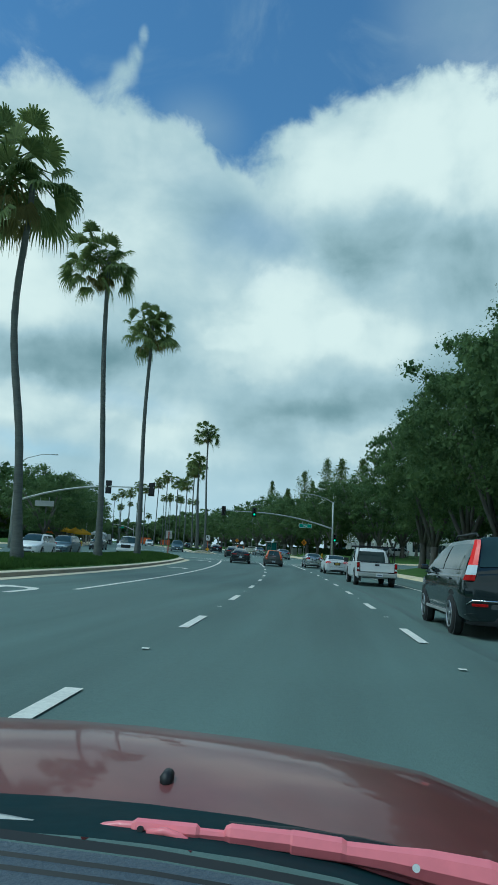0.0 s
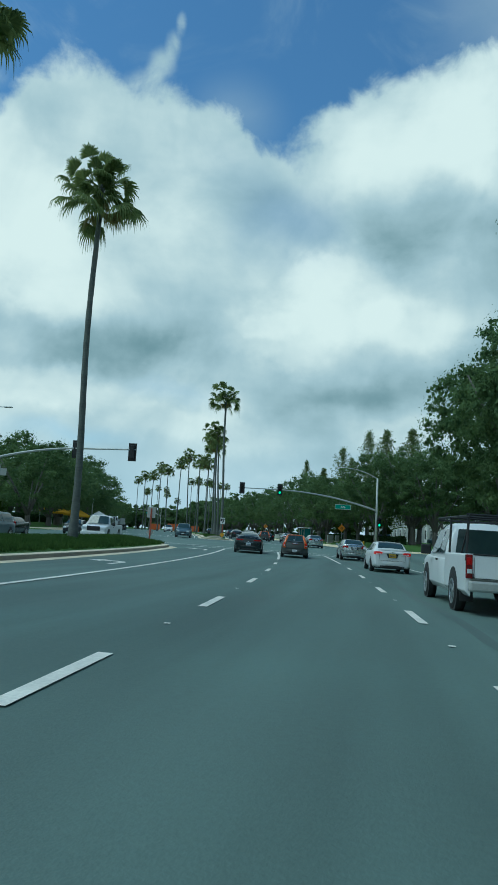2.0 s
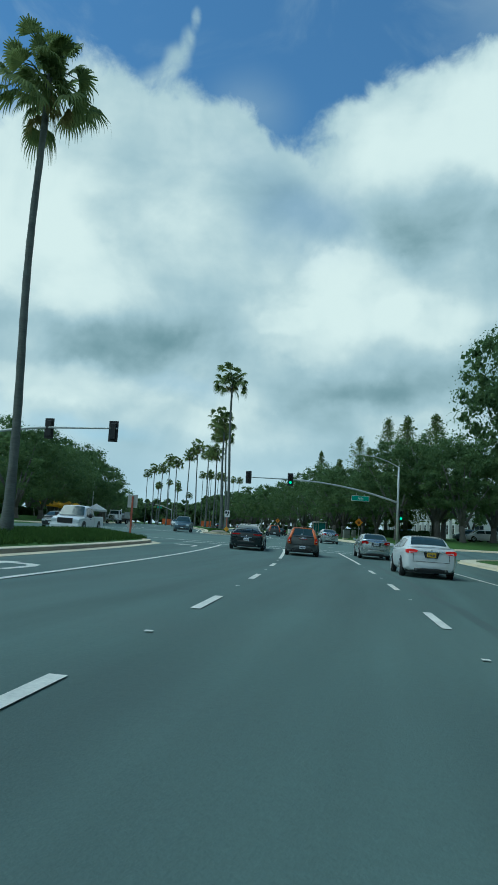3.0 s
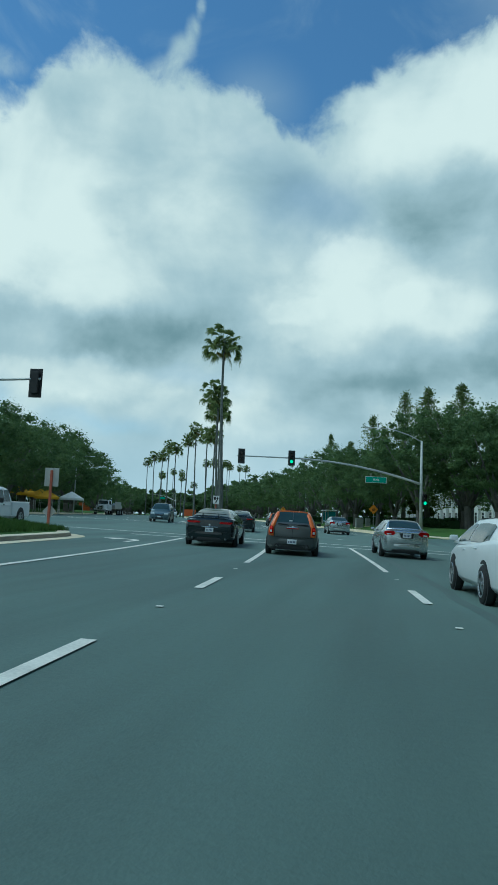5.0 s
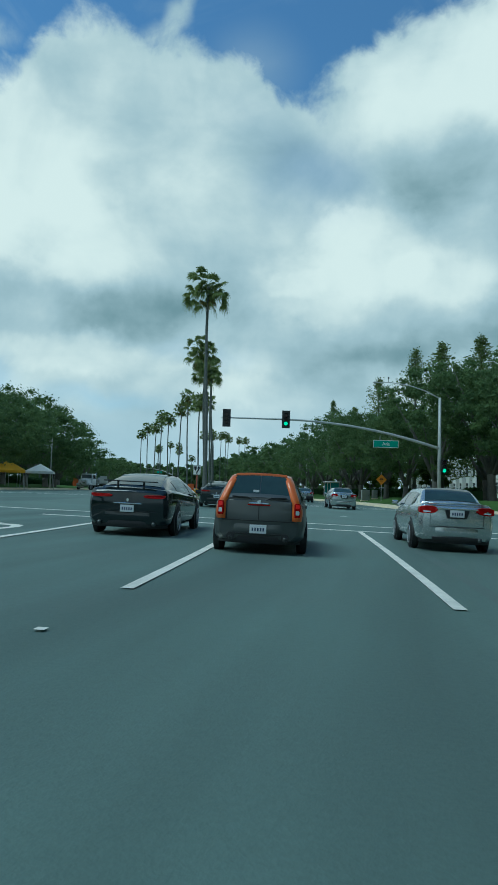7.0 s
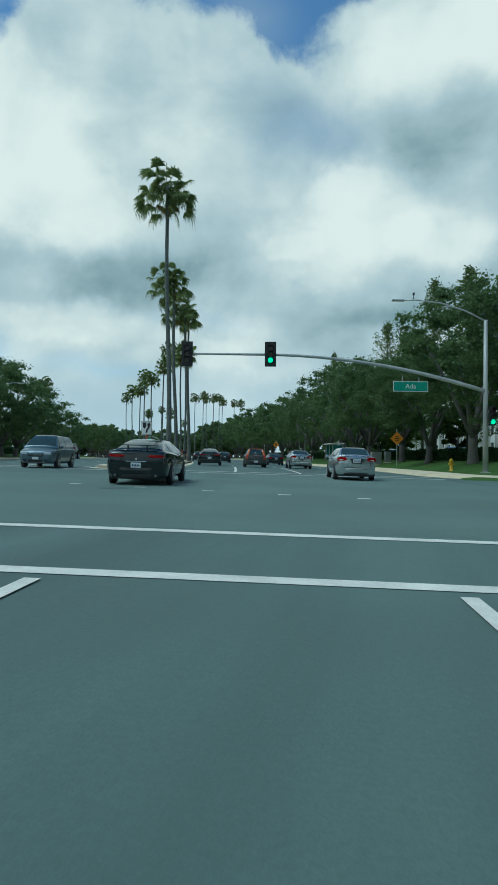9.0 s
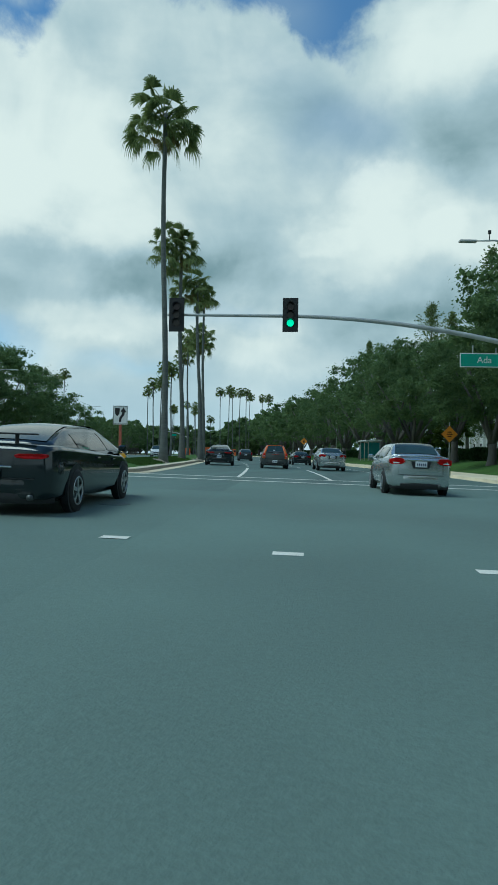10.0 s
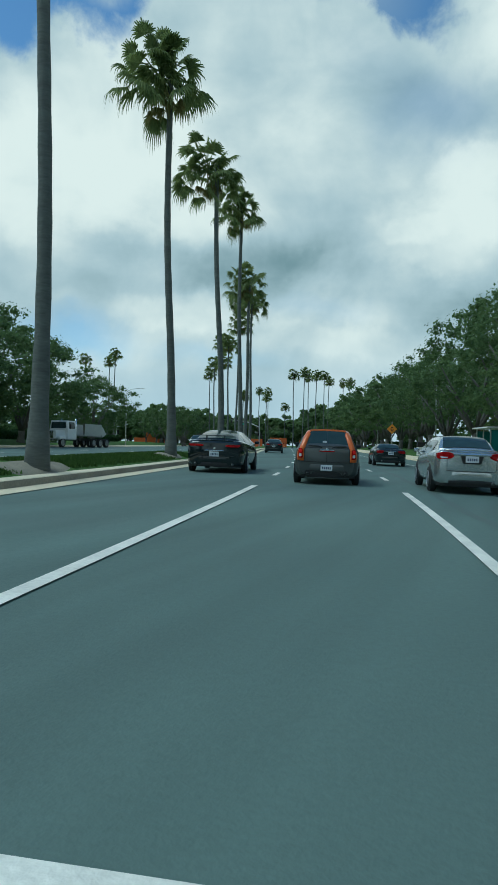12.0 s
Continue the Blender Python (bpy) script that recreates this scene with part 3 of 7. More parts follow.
# ---- trees ----
def palm_meshes(seed, high, lean, skirt=0.5, fronds=32, bow=0.0):
    """A tall fan palm: ringed trunk with a swollen foot and a crown of pleated fans."""
    rnd = random.Random(seed)
    t = Build()
    pts, rad = [], []
    bx, by = lean
    ph = rnd.uniform(0, 6.28)
    for i in range(25):
        u = i / 24
        w = 0.22 * math.sin(u * 5 + ph) * u * (1 - u) * 2
        pts.append((bx * u ** 1.5 + w + bow * math.sin(math.pi * max(0.0, u - 0.25) / 0.75) ** 2, by * u ** 1.5 + w * 0.6, -0.3 + (high + 0.3) * u))
        rad.append((0.125 + 0.16 * math.exp(-u * 16) + 0.06 * (1 - u)) * (1 + 0.04 * ((i % 2) * 2 - 1)))
    t.tube(pts, rad, 10)
    c = Build()
    d = Build()
    top = Vector(pts[-1])

    def fan(build, az, el, stalk, size, droop):
        out = Vector((math.cos(az) * math.cos(el), math.sin(az) * math.cos(el), math.sin(el)))
        side = Vector((-math.sin(az), math.cos(az), 0))
        up = side.cross(out) * -1
        roll = rnd.uniform(-1.0, 1.0)
        side, up = side * math.cos(roll) + up * math.sin(roll), up * math.cos(roll) - side * math.sin(roll)
        p0 = top + Vector((0, 0, rnd.uniform(-0.5, 0.15)))
        p1 = p0 + out * stalk * 0.55 + Vector((0, 0, 0.10 * stalk))
        p2 = p0 + out * stalk + Vector((0, 0, -droop * 0.35 * stalk))
        build.tube([p0, p1, p2], [0.035, 0.028, 0.02], 4, caps=False)
        n = 19
        for k in range(n):
            a = (k / (n - 1) - 0.5) * 3.0
            ln = size * (0.78 + 0.22 * math.cos(a)) * rnd.uniform(0.85, 1.1)
            v = out * math.cos(a) + side * math.sin(a)
            q = side * math.cos(a) - out * math.sin(a)
            wd = size * 0.050
            m = p2 + v * ln * 0.45 + Vector((0, 0, -droop * ln * 0.05)) + up * 0.04
            h = p2 + v * ln * 0.72 + Vector((0, 0, -droop * ln * rnd.uniform(0.20, 0.34)))
            e = p2 + v * ln * 0.80 + Vector((0, 0, -droop * ln * rnd.uniform(0.55, 0.95)))
            build.add([p2, m - q * wd, m + q * wd, m + Vector((0, 0, 0.05)), h - q * wd * 0.5, h + q * wd * 0.5, e], [(0, 1, 3), (0, 3, 2), (1, 4, 3), (3, 4, 5), (3, 5, 2), (4, 6, 5)])

    for k in range(fronds):
        az = k * 2.39996 + rnd.uniform(-0.6, 0.6)
        u = k / fronds
        el = math.asin(0.99 - 1.72 * u) + rnd.uniform(-0.22, 0.22)
        fan(c, az, el, rnd.uniform(1.15, 1.8), rnd.uniform(0.85, 1.15), 0.26 + 0.66 * u)
    for k in range(15):  # younger and older fans close about the heart
        fan(c, rnd.uniform(0, 6.28), rnd.uniform(-0.8, 0.9), rnd.uniform(0.35, 0.85), rnd.uniform(0.8, 1.1), rnd.uniform(0.4, 0.8))
    for k in range(int(14 * skirt)):
        fan(d, rnd.uniform(0, 6.28), rnd.uniform(-1.3, -0.7), rnd.uniform(0.7, 1.1), rnd.uniform(0.5, 0.8), 0.9)
    return t.mesh("trunk", PALM_BARK, True), c.mesh("crown", FROND), d.mesh("dry_fronds", DEAD_FROND)


def plant(name, label, category, group, meshes, m, scale=1.0, spin=0.0):
    root = thing(name, label, category, group)
    root.matrix_world = m @ Matrix.Rotation(spin, 4, "Z") @ Matrix.Scale(scale, 4)
    for me in meshes:
        ob = new(me.name.split(".")[0], me)
        ob.parent = root
    return root


PALM_LABEL = "tall fan palm with a slender trunk and ragged crown"
_palms = [palm_meshes(1, 16.5, (0.0, 0.0)), palm_meshes(2, 17.5, (0.7, 0.0), 0.8), palm_meshes(3, 15.0, (-0.4, 0.2), 1.2), palm_meshes(4, 16.0, (0.3, -0.3), 0.5), palm_meshes(5, 17.0, (0.0, 0.0), 0.8, bow=-0.65)]


def palm(x, y, crown_z, kind=0, lean=(0.0, 0.0), base=None, size=1.0):
    """A palm from its foot to a crown at crown_z."""
    high = (16.5, 17.5, 15.0, 16.0, 17.0)[kind]
    z = gz(x, y) + 0.25 if base is None else base
    root = thing("palm_tree", PALM_LABEL, "palm tree", "palms")
    sz = (crown_z - z) / high
    sh = Matrix.Identity(4)
    sh[0][2], sh[1][2] = lean[0] / high, lean[1] / high
    root.matrix_world = Matrix.Translation((x, y, z))
    for me, nm in zip(_palms[kind], ("trunk", "crown", "dry_fronds")):
        ob = new(nm, me)
        ob.parent = root
        ob.matrix_local = sh @ Matrix.Diagonal((min(size, 1.0), min(size, 1.0), sz, 1)) if nm == "trunk" else Matrix.Translation((lean[0], lean[1], high * sz - high * size)) @ Matrix.Scale(size, 4)
    return root


for row in (  # foot x, y, crown height, kind, crown shift, size
    (-12.2, 26.0, 17.4, 4, (-2.05, 0), 1.45), (-13.3, 38.8, 19.3, 0, (-1.4, 0), 1.1), (-14.65, 51.9, 19.2, 3, (-0.5, 0.4), 1.1),
    (-20.75, 115.3, 21.65, 0, (-0.65, 0.6), 1.1), (-24.8, 129.0, 18.0, 3, (-1.05, 0), 1.05), (-26.05, 137.0, 17.3, 0, (-1.2, 0), 0.95),
    (-29.5, 147.8, 18.8, 3, (-0.7, 0), 0.88), (-33.5, 158.3, 16.2, 1, (-0.9, 0), 0.88), (-38.7, 172.0, 17.8, 0, (0, 0), 0.88), (-43.3, 180.0, 20.0, 2, (0, 0), 0.88),
    (-49.7, 193.0, 19.4, 1, (0, 0), 0.88), (-56.3, 205.0, 18.6, 0, (0, 0), 0.88), (-60.7, 212.0, 19.9, 3, (0, 0), 0.88), (-68.5, 228.0, 18.8, 1, (0, 0), 0.88), (-73.1, 235.0, 19.2, 0, (0, 0), 0.88),
):
    palm(*row[:5], size=row[5])


def dirt_bed(x, y, long, wide):
    """Bare gravelly soil round a palm's foot, with an uneven rim."""
    rnd = random.Random(int(x * 10))
    c = math.radians(heading(y))
    b = Build()
    rings = 4
    b.v.append((x, y, gz(x, y) + 0.44))
    for k in range(1, rings + 1):
        for i in range(20):
            a = 6.28318 * i / 20
            r = (k / rings) * (1 + (0.10 * rnd.uniform(-1, 1) if k == rings else 0))
            u, v = math.cos(a) * wide * r, math.sin(a) * long * r
            px, py = x + u * math.cos(c) - v * math.sin(c), y + u * math.sin(c) + v * math.cos(c)
            q, off = unroad(px, py)
            b.v.append((px, py, gz(px, py) + median_2_top(q, off) + (0.05 * (1 - k / rings) + 0.02 + rnd.uniform(0, 0.025) if k < rings else -0.05)))
    b.f += [(0, 1 + i, 1 + (i + 1) % 20) for i in range(20)]
    for k in range(rings - 1):
        for i in range(20):
            a, c2 = 1 + 20 * k + i, 1 + 20 * k + (i + 1) % 20
            b.f.append((a, a + 20, c2 + 20, c2))
    tagged(part("soil_bed", b, MULCH, smooth=True), "bare gravelly soil round the palm's foot", "soil", kind="structure")


for x, y in PALM_BEDS:
    dirt_bed(x - 0.3, y, 2.2, 0.6)
_nose = spot(106.4, -7.78)
dirt_bed(_nose.x, _nose.y, 2.0, 1.25)


def leafy_meshes(seed, high, spread, clear, leaf=0.082, clumps=190, per=146, mat=None, trunk_r=0.38, wood=None):
    """A broad evergreen: forked trunk, limbs, and a crown of many small leaves in clumps."""
    rnd = random.Random(seed)
    t = Build()
    fork = clear * rnd.uniform(0.55, 0.75)
    t.tube([(0, 0, -0.3), (0.02, 0, 0.25), (0.06, 0.04, fork * 0.6), (0.1, 0.02, fork)], [trunk_r * 1.5, trunk_r * 1.05, trunk_r * 0.85, trunk_r * 0.9], 10)
    for k in range(7):
        a = k * 2.4 + rnd.uniform(-0.4, 0.4)
        r = spread * rnd.uniform(0.45, 0.8)
        tip = Vector((math.cos(a) * r, math.sin(a) * r, clear + (high - clear) * rnd.uniform(0.35, 0.8)))
        p0 = Vector((0.08, 0.02, fork * rnd.uniform(0.8, 0.98)))
        mid = p0.lerp(tip, 0.45) + Vector((0, 0, rnd.uniform(0.1, 0.7)))
        t.tube([p0, p0.lerp(mid, 0.5) + Vector((0, 0, -0.1)), mid, tip], [trunk_r * 0.55, trunk_r * 0.42, trunk_r * 0.3, 0.04], 7)
    c = Build()
    half = (high - clear) / 2
    for k in range(clumps):
        a, u = rnd.uniform(0, 6.283), rnd.uniform(-0.95, 1)
        rr = math.sqrt(max(0.0, 1 - u * u))
        shell = rnd.uniform(0.45, 1.0) ** 0.6
        lob = 1 + 0.15 * math.sin(3 * a + seed) + 0.10 * math.sin(5 * a + 2 * seed + u * 4)
        p = Vector((math.cos(a) * rr * spread * lob * shell, math.sin(a) * rr * spread * lob * shell, clear + half + u * half * shell * (1 + 0.12 * math.sin(4 * a + seed))))
        cr = rnd.uniform(0.75, 1.4) * spread / 5.0
        n = int(per * rnd.uniform(0.6, 1.3))
        for _ in range(max(6, per // 3)):
            q = Vector((rnd.gauss(0, 1), rnd.gauss(0, 1), rnd.gauss(0, 1))).normalized() * cr * rnd.uniform(0.0, 0.70)
            q = p + Vector((q.x, q.y, q.z * 0.5))
            ax = Vector((rnd.gauss(0, 1), rnd.gauss(0, 1), rnd.gauss(0, 1))).normalized()
            bx = ax.cross(Vector((rnd.gauss(0, 1), rnd.gauss(0, 1), rnd.gauss(0, 1)))).normalized()
            s = max(leaf * 1.2, 0.125 * cr) * rnd.uniform(0.8, 1.2)
            c.add([q - ax * s, q + bx * s * 0.8, q + ax * s, q - bx * s * 0.8], [(0, 1, 2, 3)])
        for _ in range(n):
            v = Vector((rnd.gauss(0, 1), rnd.gauss(0, 1), rnd.gauss(0, 0.9)))
            v = v.normalized() * cr * rnd.uniform(0.15, 1.0) ** 0.95
            v.z *= 0.62
            q = p + v
            ax = Vector((rnd.gauss(0, 1), rnd.gauss(0, 1), rnd.gauss(0, 0.6))).normalized()
            up = (v.normalized() + Vector((0, 0, 0.7)) + 0.38 * Vector((rnd.gauss(0, 1), rnd.gauss(0, 1), rnd.gauss(0, 1)))).normalized()
            ax = (ax - up * ax.dot(up)).normalized()
            bx = up.cross(ax)
            s = leaf * rnd.uniform(0.6, 1.25)
            c.add([q - ax * s, q + bx * s * 0.5, q + ax * s, q - bx * s * 0.5], [(0, 1, 2, 3)])
    return t.mesh("trunk", wood or BARK, True), c.mesh("crown", mat or FICUS)


def conifer_meshes(seed, high, spread, mat=None):
    """A narrow upright tree with short ragged tiers."""
    rnd = random.Random(seed)
    t = Build().tube([(0, 0, -0.3), (0, 0, high * 0.5), (0, 0, high)], [0.28, 0.16, 0.03], 7)
    c = Build()
    # whorls of upswept boughs, ragged and see-through towards the tip
    for k in range(int(high * 6)):
        u = k / (high * 6)
        z = high * (0.12 + 0.88 * u)
        w = (spread * min(1.0, 1.5 * (1 - u)) ** 0.8 + 0.05) * rnd.uniform(0.3, 1.2)
        a = k * 2.4 + rnd.uniform(-0.4, 0.4)
        for j in range(64):
            f = rnd.uniform(0.15, 1)
            q = Vector((math.cos(a) * w * f, math.sin(a) * w * f, z + 0.55 * f * f * w)) + Vector((rnd.gauss(0, 0.17), rnd.gauss(0, 0.17), rnd.gauss(0, 0.22)))
            ax = Vector((math.cos(a), math.sin(a), rnd.uniform(0.0, 1.4))).normalized()
            bx = ax.cross(Vector((rnd.gauss(0, 1), rnd.gauss(0, 1), rnd.gauss(0, 1)))).normalized()
            s = rnd.uniform(0.08, 0.16)
            c.add([q - ax * s, q + bx * s * 0.45, q + ax * s, q - bx * s * 0.45], [(0, 1, 2, 3)])
    return t.mesh("trunk", BARK, True), c.mesh("crown", mat or CONIFER)


_ficus = [leafy_meshes(s, h, w, c) for s, h, w, c in ((11, 12.5, 5.4, 3.0), (12, 13.2, 5.8, 3.2), (13, 11.6, 5.2, 2.8), (14, 12.2, 5.6, 3.4))]
_mid = [leafy_meshes(s, h, w, c, leaf=0.135, clumps=105, per=70) for s, h, w, c in ((15, 12.5, 5.6, 3.0), (16, 13.0, 5.8, 3.0), (17, 11.8, 5.4, 2.6))]
_back = [leafy_meshes(s, h, w, c, leaf=0.30, clumps=80, per=30) for s, h, w, c in ((18, 12.5, 5.8, 2.2), (19, 13.2, 6.0, 2.4))]
_far = [leafy_meshes(s, h, w, c, leaf=0.62, clumps=42, per=24) for s, h, w, c in ((21, 9.5, 5.5, 1.6), (22, 8.5, 5.8, 1.2))]
_left = [leafy_meshes(s, h, w, c, leaf=0.122, clumps=150, per=104) for s, h, w, c in ((25, 12.0, 6.4, 2.0), (26, 11.4, 6.0, 1.8))]
_bright = [leafy_meshes(31, 5.5, 2.4, 1.3, leaf=0.24, clumps=60, per=45, mat=FICUS_LIGHT, trunk_r=0.12)]
_conifers = [conifer_meshes(s, h, w) for s, h, w in ((41, 16.5, 3.2), (42, 18.0, 3.9), (43, 15.5, 2.6))]
FICUS_LABEL = "broad dark-green street tree with forked grey trunk"


def tree(y, off, kind=0, scale=1.0, spin=0.0, pool=None, slim=1.0, label=FICUS_LABEL, group="street trees", name="street_tree"):
    x, yy = at_road(y, off)
    meshes = (pool or _ficus)[kind % len(pool or _ficus)]
    return plant(name, label, "tree", group, meshes, Matrix.Translation((x, yy, land(x, yy))) @ Matrix.Diagonal((slim, slim, 1, 1)), scale, spin)


rt = random.Random(77)
# right verge, before and beyond the side street
for k, (y, s) in enumerate(((14, 1.3), (22, 1.34), (30, 1.42), (38, 1.38), (46.5, 1.36), (55, 1.28), (63, 1.36), (70.5, 1.26))):
    tree(y, (15.3 if k == 7 else 14.3) + rt.uniform(-0.4, 0.4), k, s, rt.uniform(0, 6.28), _ficus, slim=0.80)
for k in range(26):
    tree(114.6 + 8.6 * k, 15.2 + rt.uniform(-0.9, 0.9), k + 1, (0.93 if k < 3 else 1.0) + rt.uniform(-0.10, 0.10), rt.uniform(0, 6.28), _ficus if k < 4 else _mid if k < 11 else _back)
for k in range(6):
    tree(172 + 20 * k, 25 + rt.uniform(-2, 2), k + 2, 1.05 + rt.uniform(-0.15, 0.2), rt.uniform(0, 6.28), _back)
for k, (y, o) in enumerate(((50, 21), (57, 20.5), (64, 21), (71, 20.5), (74, 27))):
    tree(y, o, k, 1.05 + 0.08 * (k % 3), rt.uniform(0, 6.28), _mid)
for k in range(7):
    tree(8 + 10 * k, 25 + rt.uniform(-2, 2), k, 1.2, rt.uniform(0, 6.28), _back, slim=0.9)
# along the far side of the side street
for k, (y, o, s) in enumerate(((108.6, 21.5, 0.98), (108.0, 29.5, 1.05), (108.8, 37.5, 0.95), (108.2, 46, 1.0), (109, 55, 1.0))):
    tree(y, o, k, s, rt.uniform(0, 6.28), _ficus if k < 2 else _mid)
for k, (y, o, s) in enumerate(((113.0, 20.0, 1.10), (120.5, 22.5, 1.12), (111.5, 26.5, 1.08), (129.0, 27.0, 1.15))):
    tree(y, o, k, s, rt.uniform(0, 6.28), _mid)
for k, (y, o) in enumerate(((113, 38), (121, 41), (130, 40), (139, 42), (148, 41))):
    tree(y, o, k, 0.92, rt.uniform(0, 6.28), _back)
# left verge
for k in range(8):
    tree(112 + 10.2 * k + (8 if k == 7 else 0), (-32.8 if k < 7 else -30.3) + rt.uniform(-1, 1), k, (0.98, 0.98, 0.98, 1.0, 1.05, 1.16, 1.1, 0.84)[k] + rt.uniform(-0.06, 0.08), rt.uniform(0, 6.28), _left, 1.08)
for k in range(4):
    tree(140 + 12 * k, -45 + rt.uniform(-1, 1), k + 1, 1.15 + rt.uniform(-0.06, 0.12), rt.uniform(0, 6.28), _back)
for k in range(6):
    tree(22 + 9.5 * k, -39.0 + rt.uniform(-1, 1), k + 2, 1.0, rt.uniform(0, 6.28), _mid)
for k, (y, o, s) in enumerate(((131.5, 22, 1.16), (139.5, 21.5, 1.12), (149.5, 21.5, 1.05), (125, 24, 1.12), (160, 23, 1.1), (171, 22, 1.05), (187, 22, 1.2), (184, 38, 1.05), (198, 40, 1.1), (215, 40, 1.1), (232, 40, 1.15))):
    tree(y, o, k, s, rt.uniform(0, 6.28), _conifers, (1.35, 0.95, 1.1, 1.45, 1.2)[k % 5], "narrow upright conifer behind the street trees", "conifers", "conifer")
for k in range(26):
    tree(242 + 6 * (k % 13) + 24 * (k // 13), -28.5 - 9 * (k // 13) + rt.uniform(-3, 3), k, 0.72 + rt.uniform(-0.1, 0.12), rt.uniform(0, 6.28), _back, 1.0, "distant rounded green tree", "distant trees", "distant_tree")
plant("street_tree", "rounded bright-green tree behind the parked truck", "tree", "street trees", _mid[0], Matrix.Translation((-82, 200, 0.9)) @ Matrix.Diagonal((1.25, 1.25, 1, 1)), 0.92, 1.0)
for k in range(34):
    a = rt.uniform(-100, 35)
    tree(rt.uniform(300, 380), a, k, 1.15 + rt.uniform(-0.2, 0.25), rt.uniform(0, 6.28), _far, 1.0, "distant rounded green tree", "distant trees", "distant_tree")
for k, (x, y, z) in enumerate(((-79, 245, 18.3), (-94, 300, 17.8), (-97, 310, 18.0), (-82, 290, 16.2), (-83, 310, 14.6), (-66, 300, 21.6), (-63.5, 310, 22), (-95.4, 230, 21.4), (-107, 235, 21.4), (-104, 240, 21.3),
                               (-85, 300, 18.6), (-93, 312, 20), (-65, 265, 20), (-64.8, 272, 21.2), (-65.6, 280, 21), (-60.6, 270, 20.2), (-62.7, 285, 21.8), (-59, 298, 20.9))):
    palm(x, y, z, k % 4, size=0.74)


# ---- traffic signals ----
RED_OFF = plain("dark_red_lens", (0.022, 0.006, 0.008), 0.25)
AMBER_OFF = plain("dark_amber_lens", (0.022, 0.016, 0.010), 0.25)
GREEN_ON = plain("lit_green_lens", (0.03, 0.70, 0.36), 0.3, emit=0.85)
SIGN_GREEN = material("sign_green", (0.03, 0.30, 0.20), 0.45, spread=0.12)
SIGN_WHITE = material("sign_white", (0.72, 0.72, 0.70), 0.5, spread=0.1)
SIGN_YELLOW = material("sign_yellow", (0.62, 0.32, 0.02), 0.5, spread=0.12)
SIGN_ORANGE = material("sign_orange", (0.72, 0.27, 0.02), 0.5, spread=0.15)
SIGN_BLACK = plain("sign_black", (0.012, 0.012, 0.012), 0.5)
POST_RED = material("post_red", (0.36, 0.10, 0.06), 0.7, spread=0.3, scale=4)


def signal_head(parent, m, lit=True, plate=(0.66, 1.46)):
    """Three-lens head with backplate, facing -y of m."""
    head = new("signal_head")
    head.parent = parent
    head.matrix_local = m
    part("backplate", Build().box(0, 0.02, 0, plate[0], 0.02, plate[1]), BLACK, head, bevel=0.006)
    part("housing", Build().box(0, 0.12, 0, 0.36, 0.22, 1.08), BLACK, head, bevel=0.02)
    for z, mat, nm in ((0.35, RED_OFF, "red_lens"), (0.0, AMBER_OFF, "amber_lens"), (-0.35, GREEN_ON if lit else AMBER_OFF, "green_lens")):
        part(nm, Build().disc((0, -0.005, z), (0, 1, 0), 0.15, 0.03, 20), mat, head)
        v = Build()
        n = 12
        ring = [(math.cos(a), math.sin(a)) for a in np.linspace(-0.35, math.pi + 0.35, n)]
        v.add([(c * 0.165, -0.005, z + s * 0.165) for c, s in ring] + [(c * 0.165, -0.25 + 0.09 * (1 - max(0, s)), z + s * 0.165) for c, s in ring],
              [(i, i + 1, n + i + 1, n + i) for i in range(n - 1)])
        part("visor", v, BLACK, head)
    return head


def place_in(root, world):
    return root.matrix_world.inverted() @ world


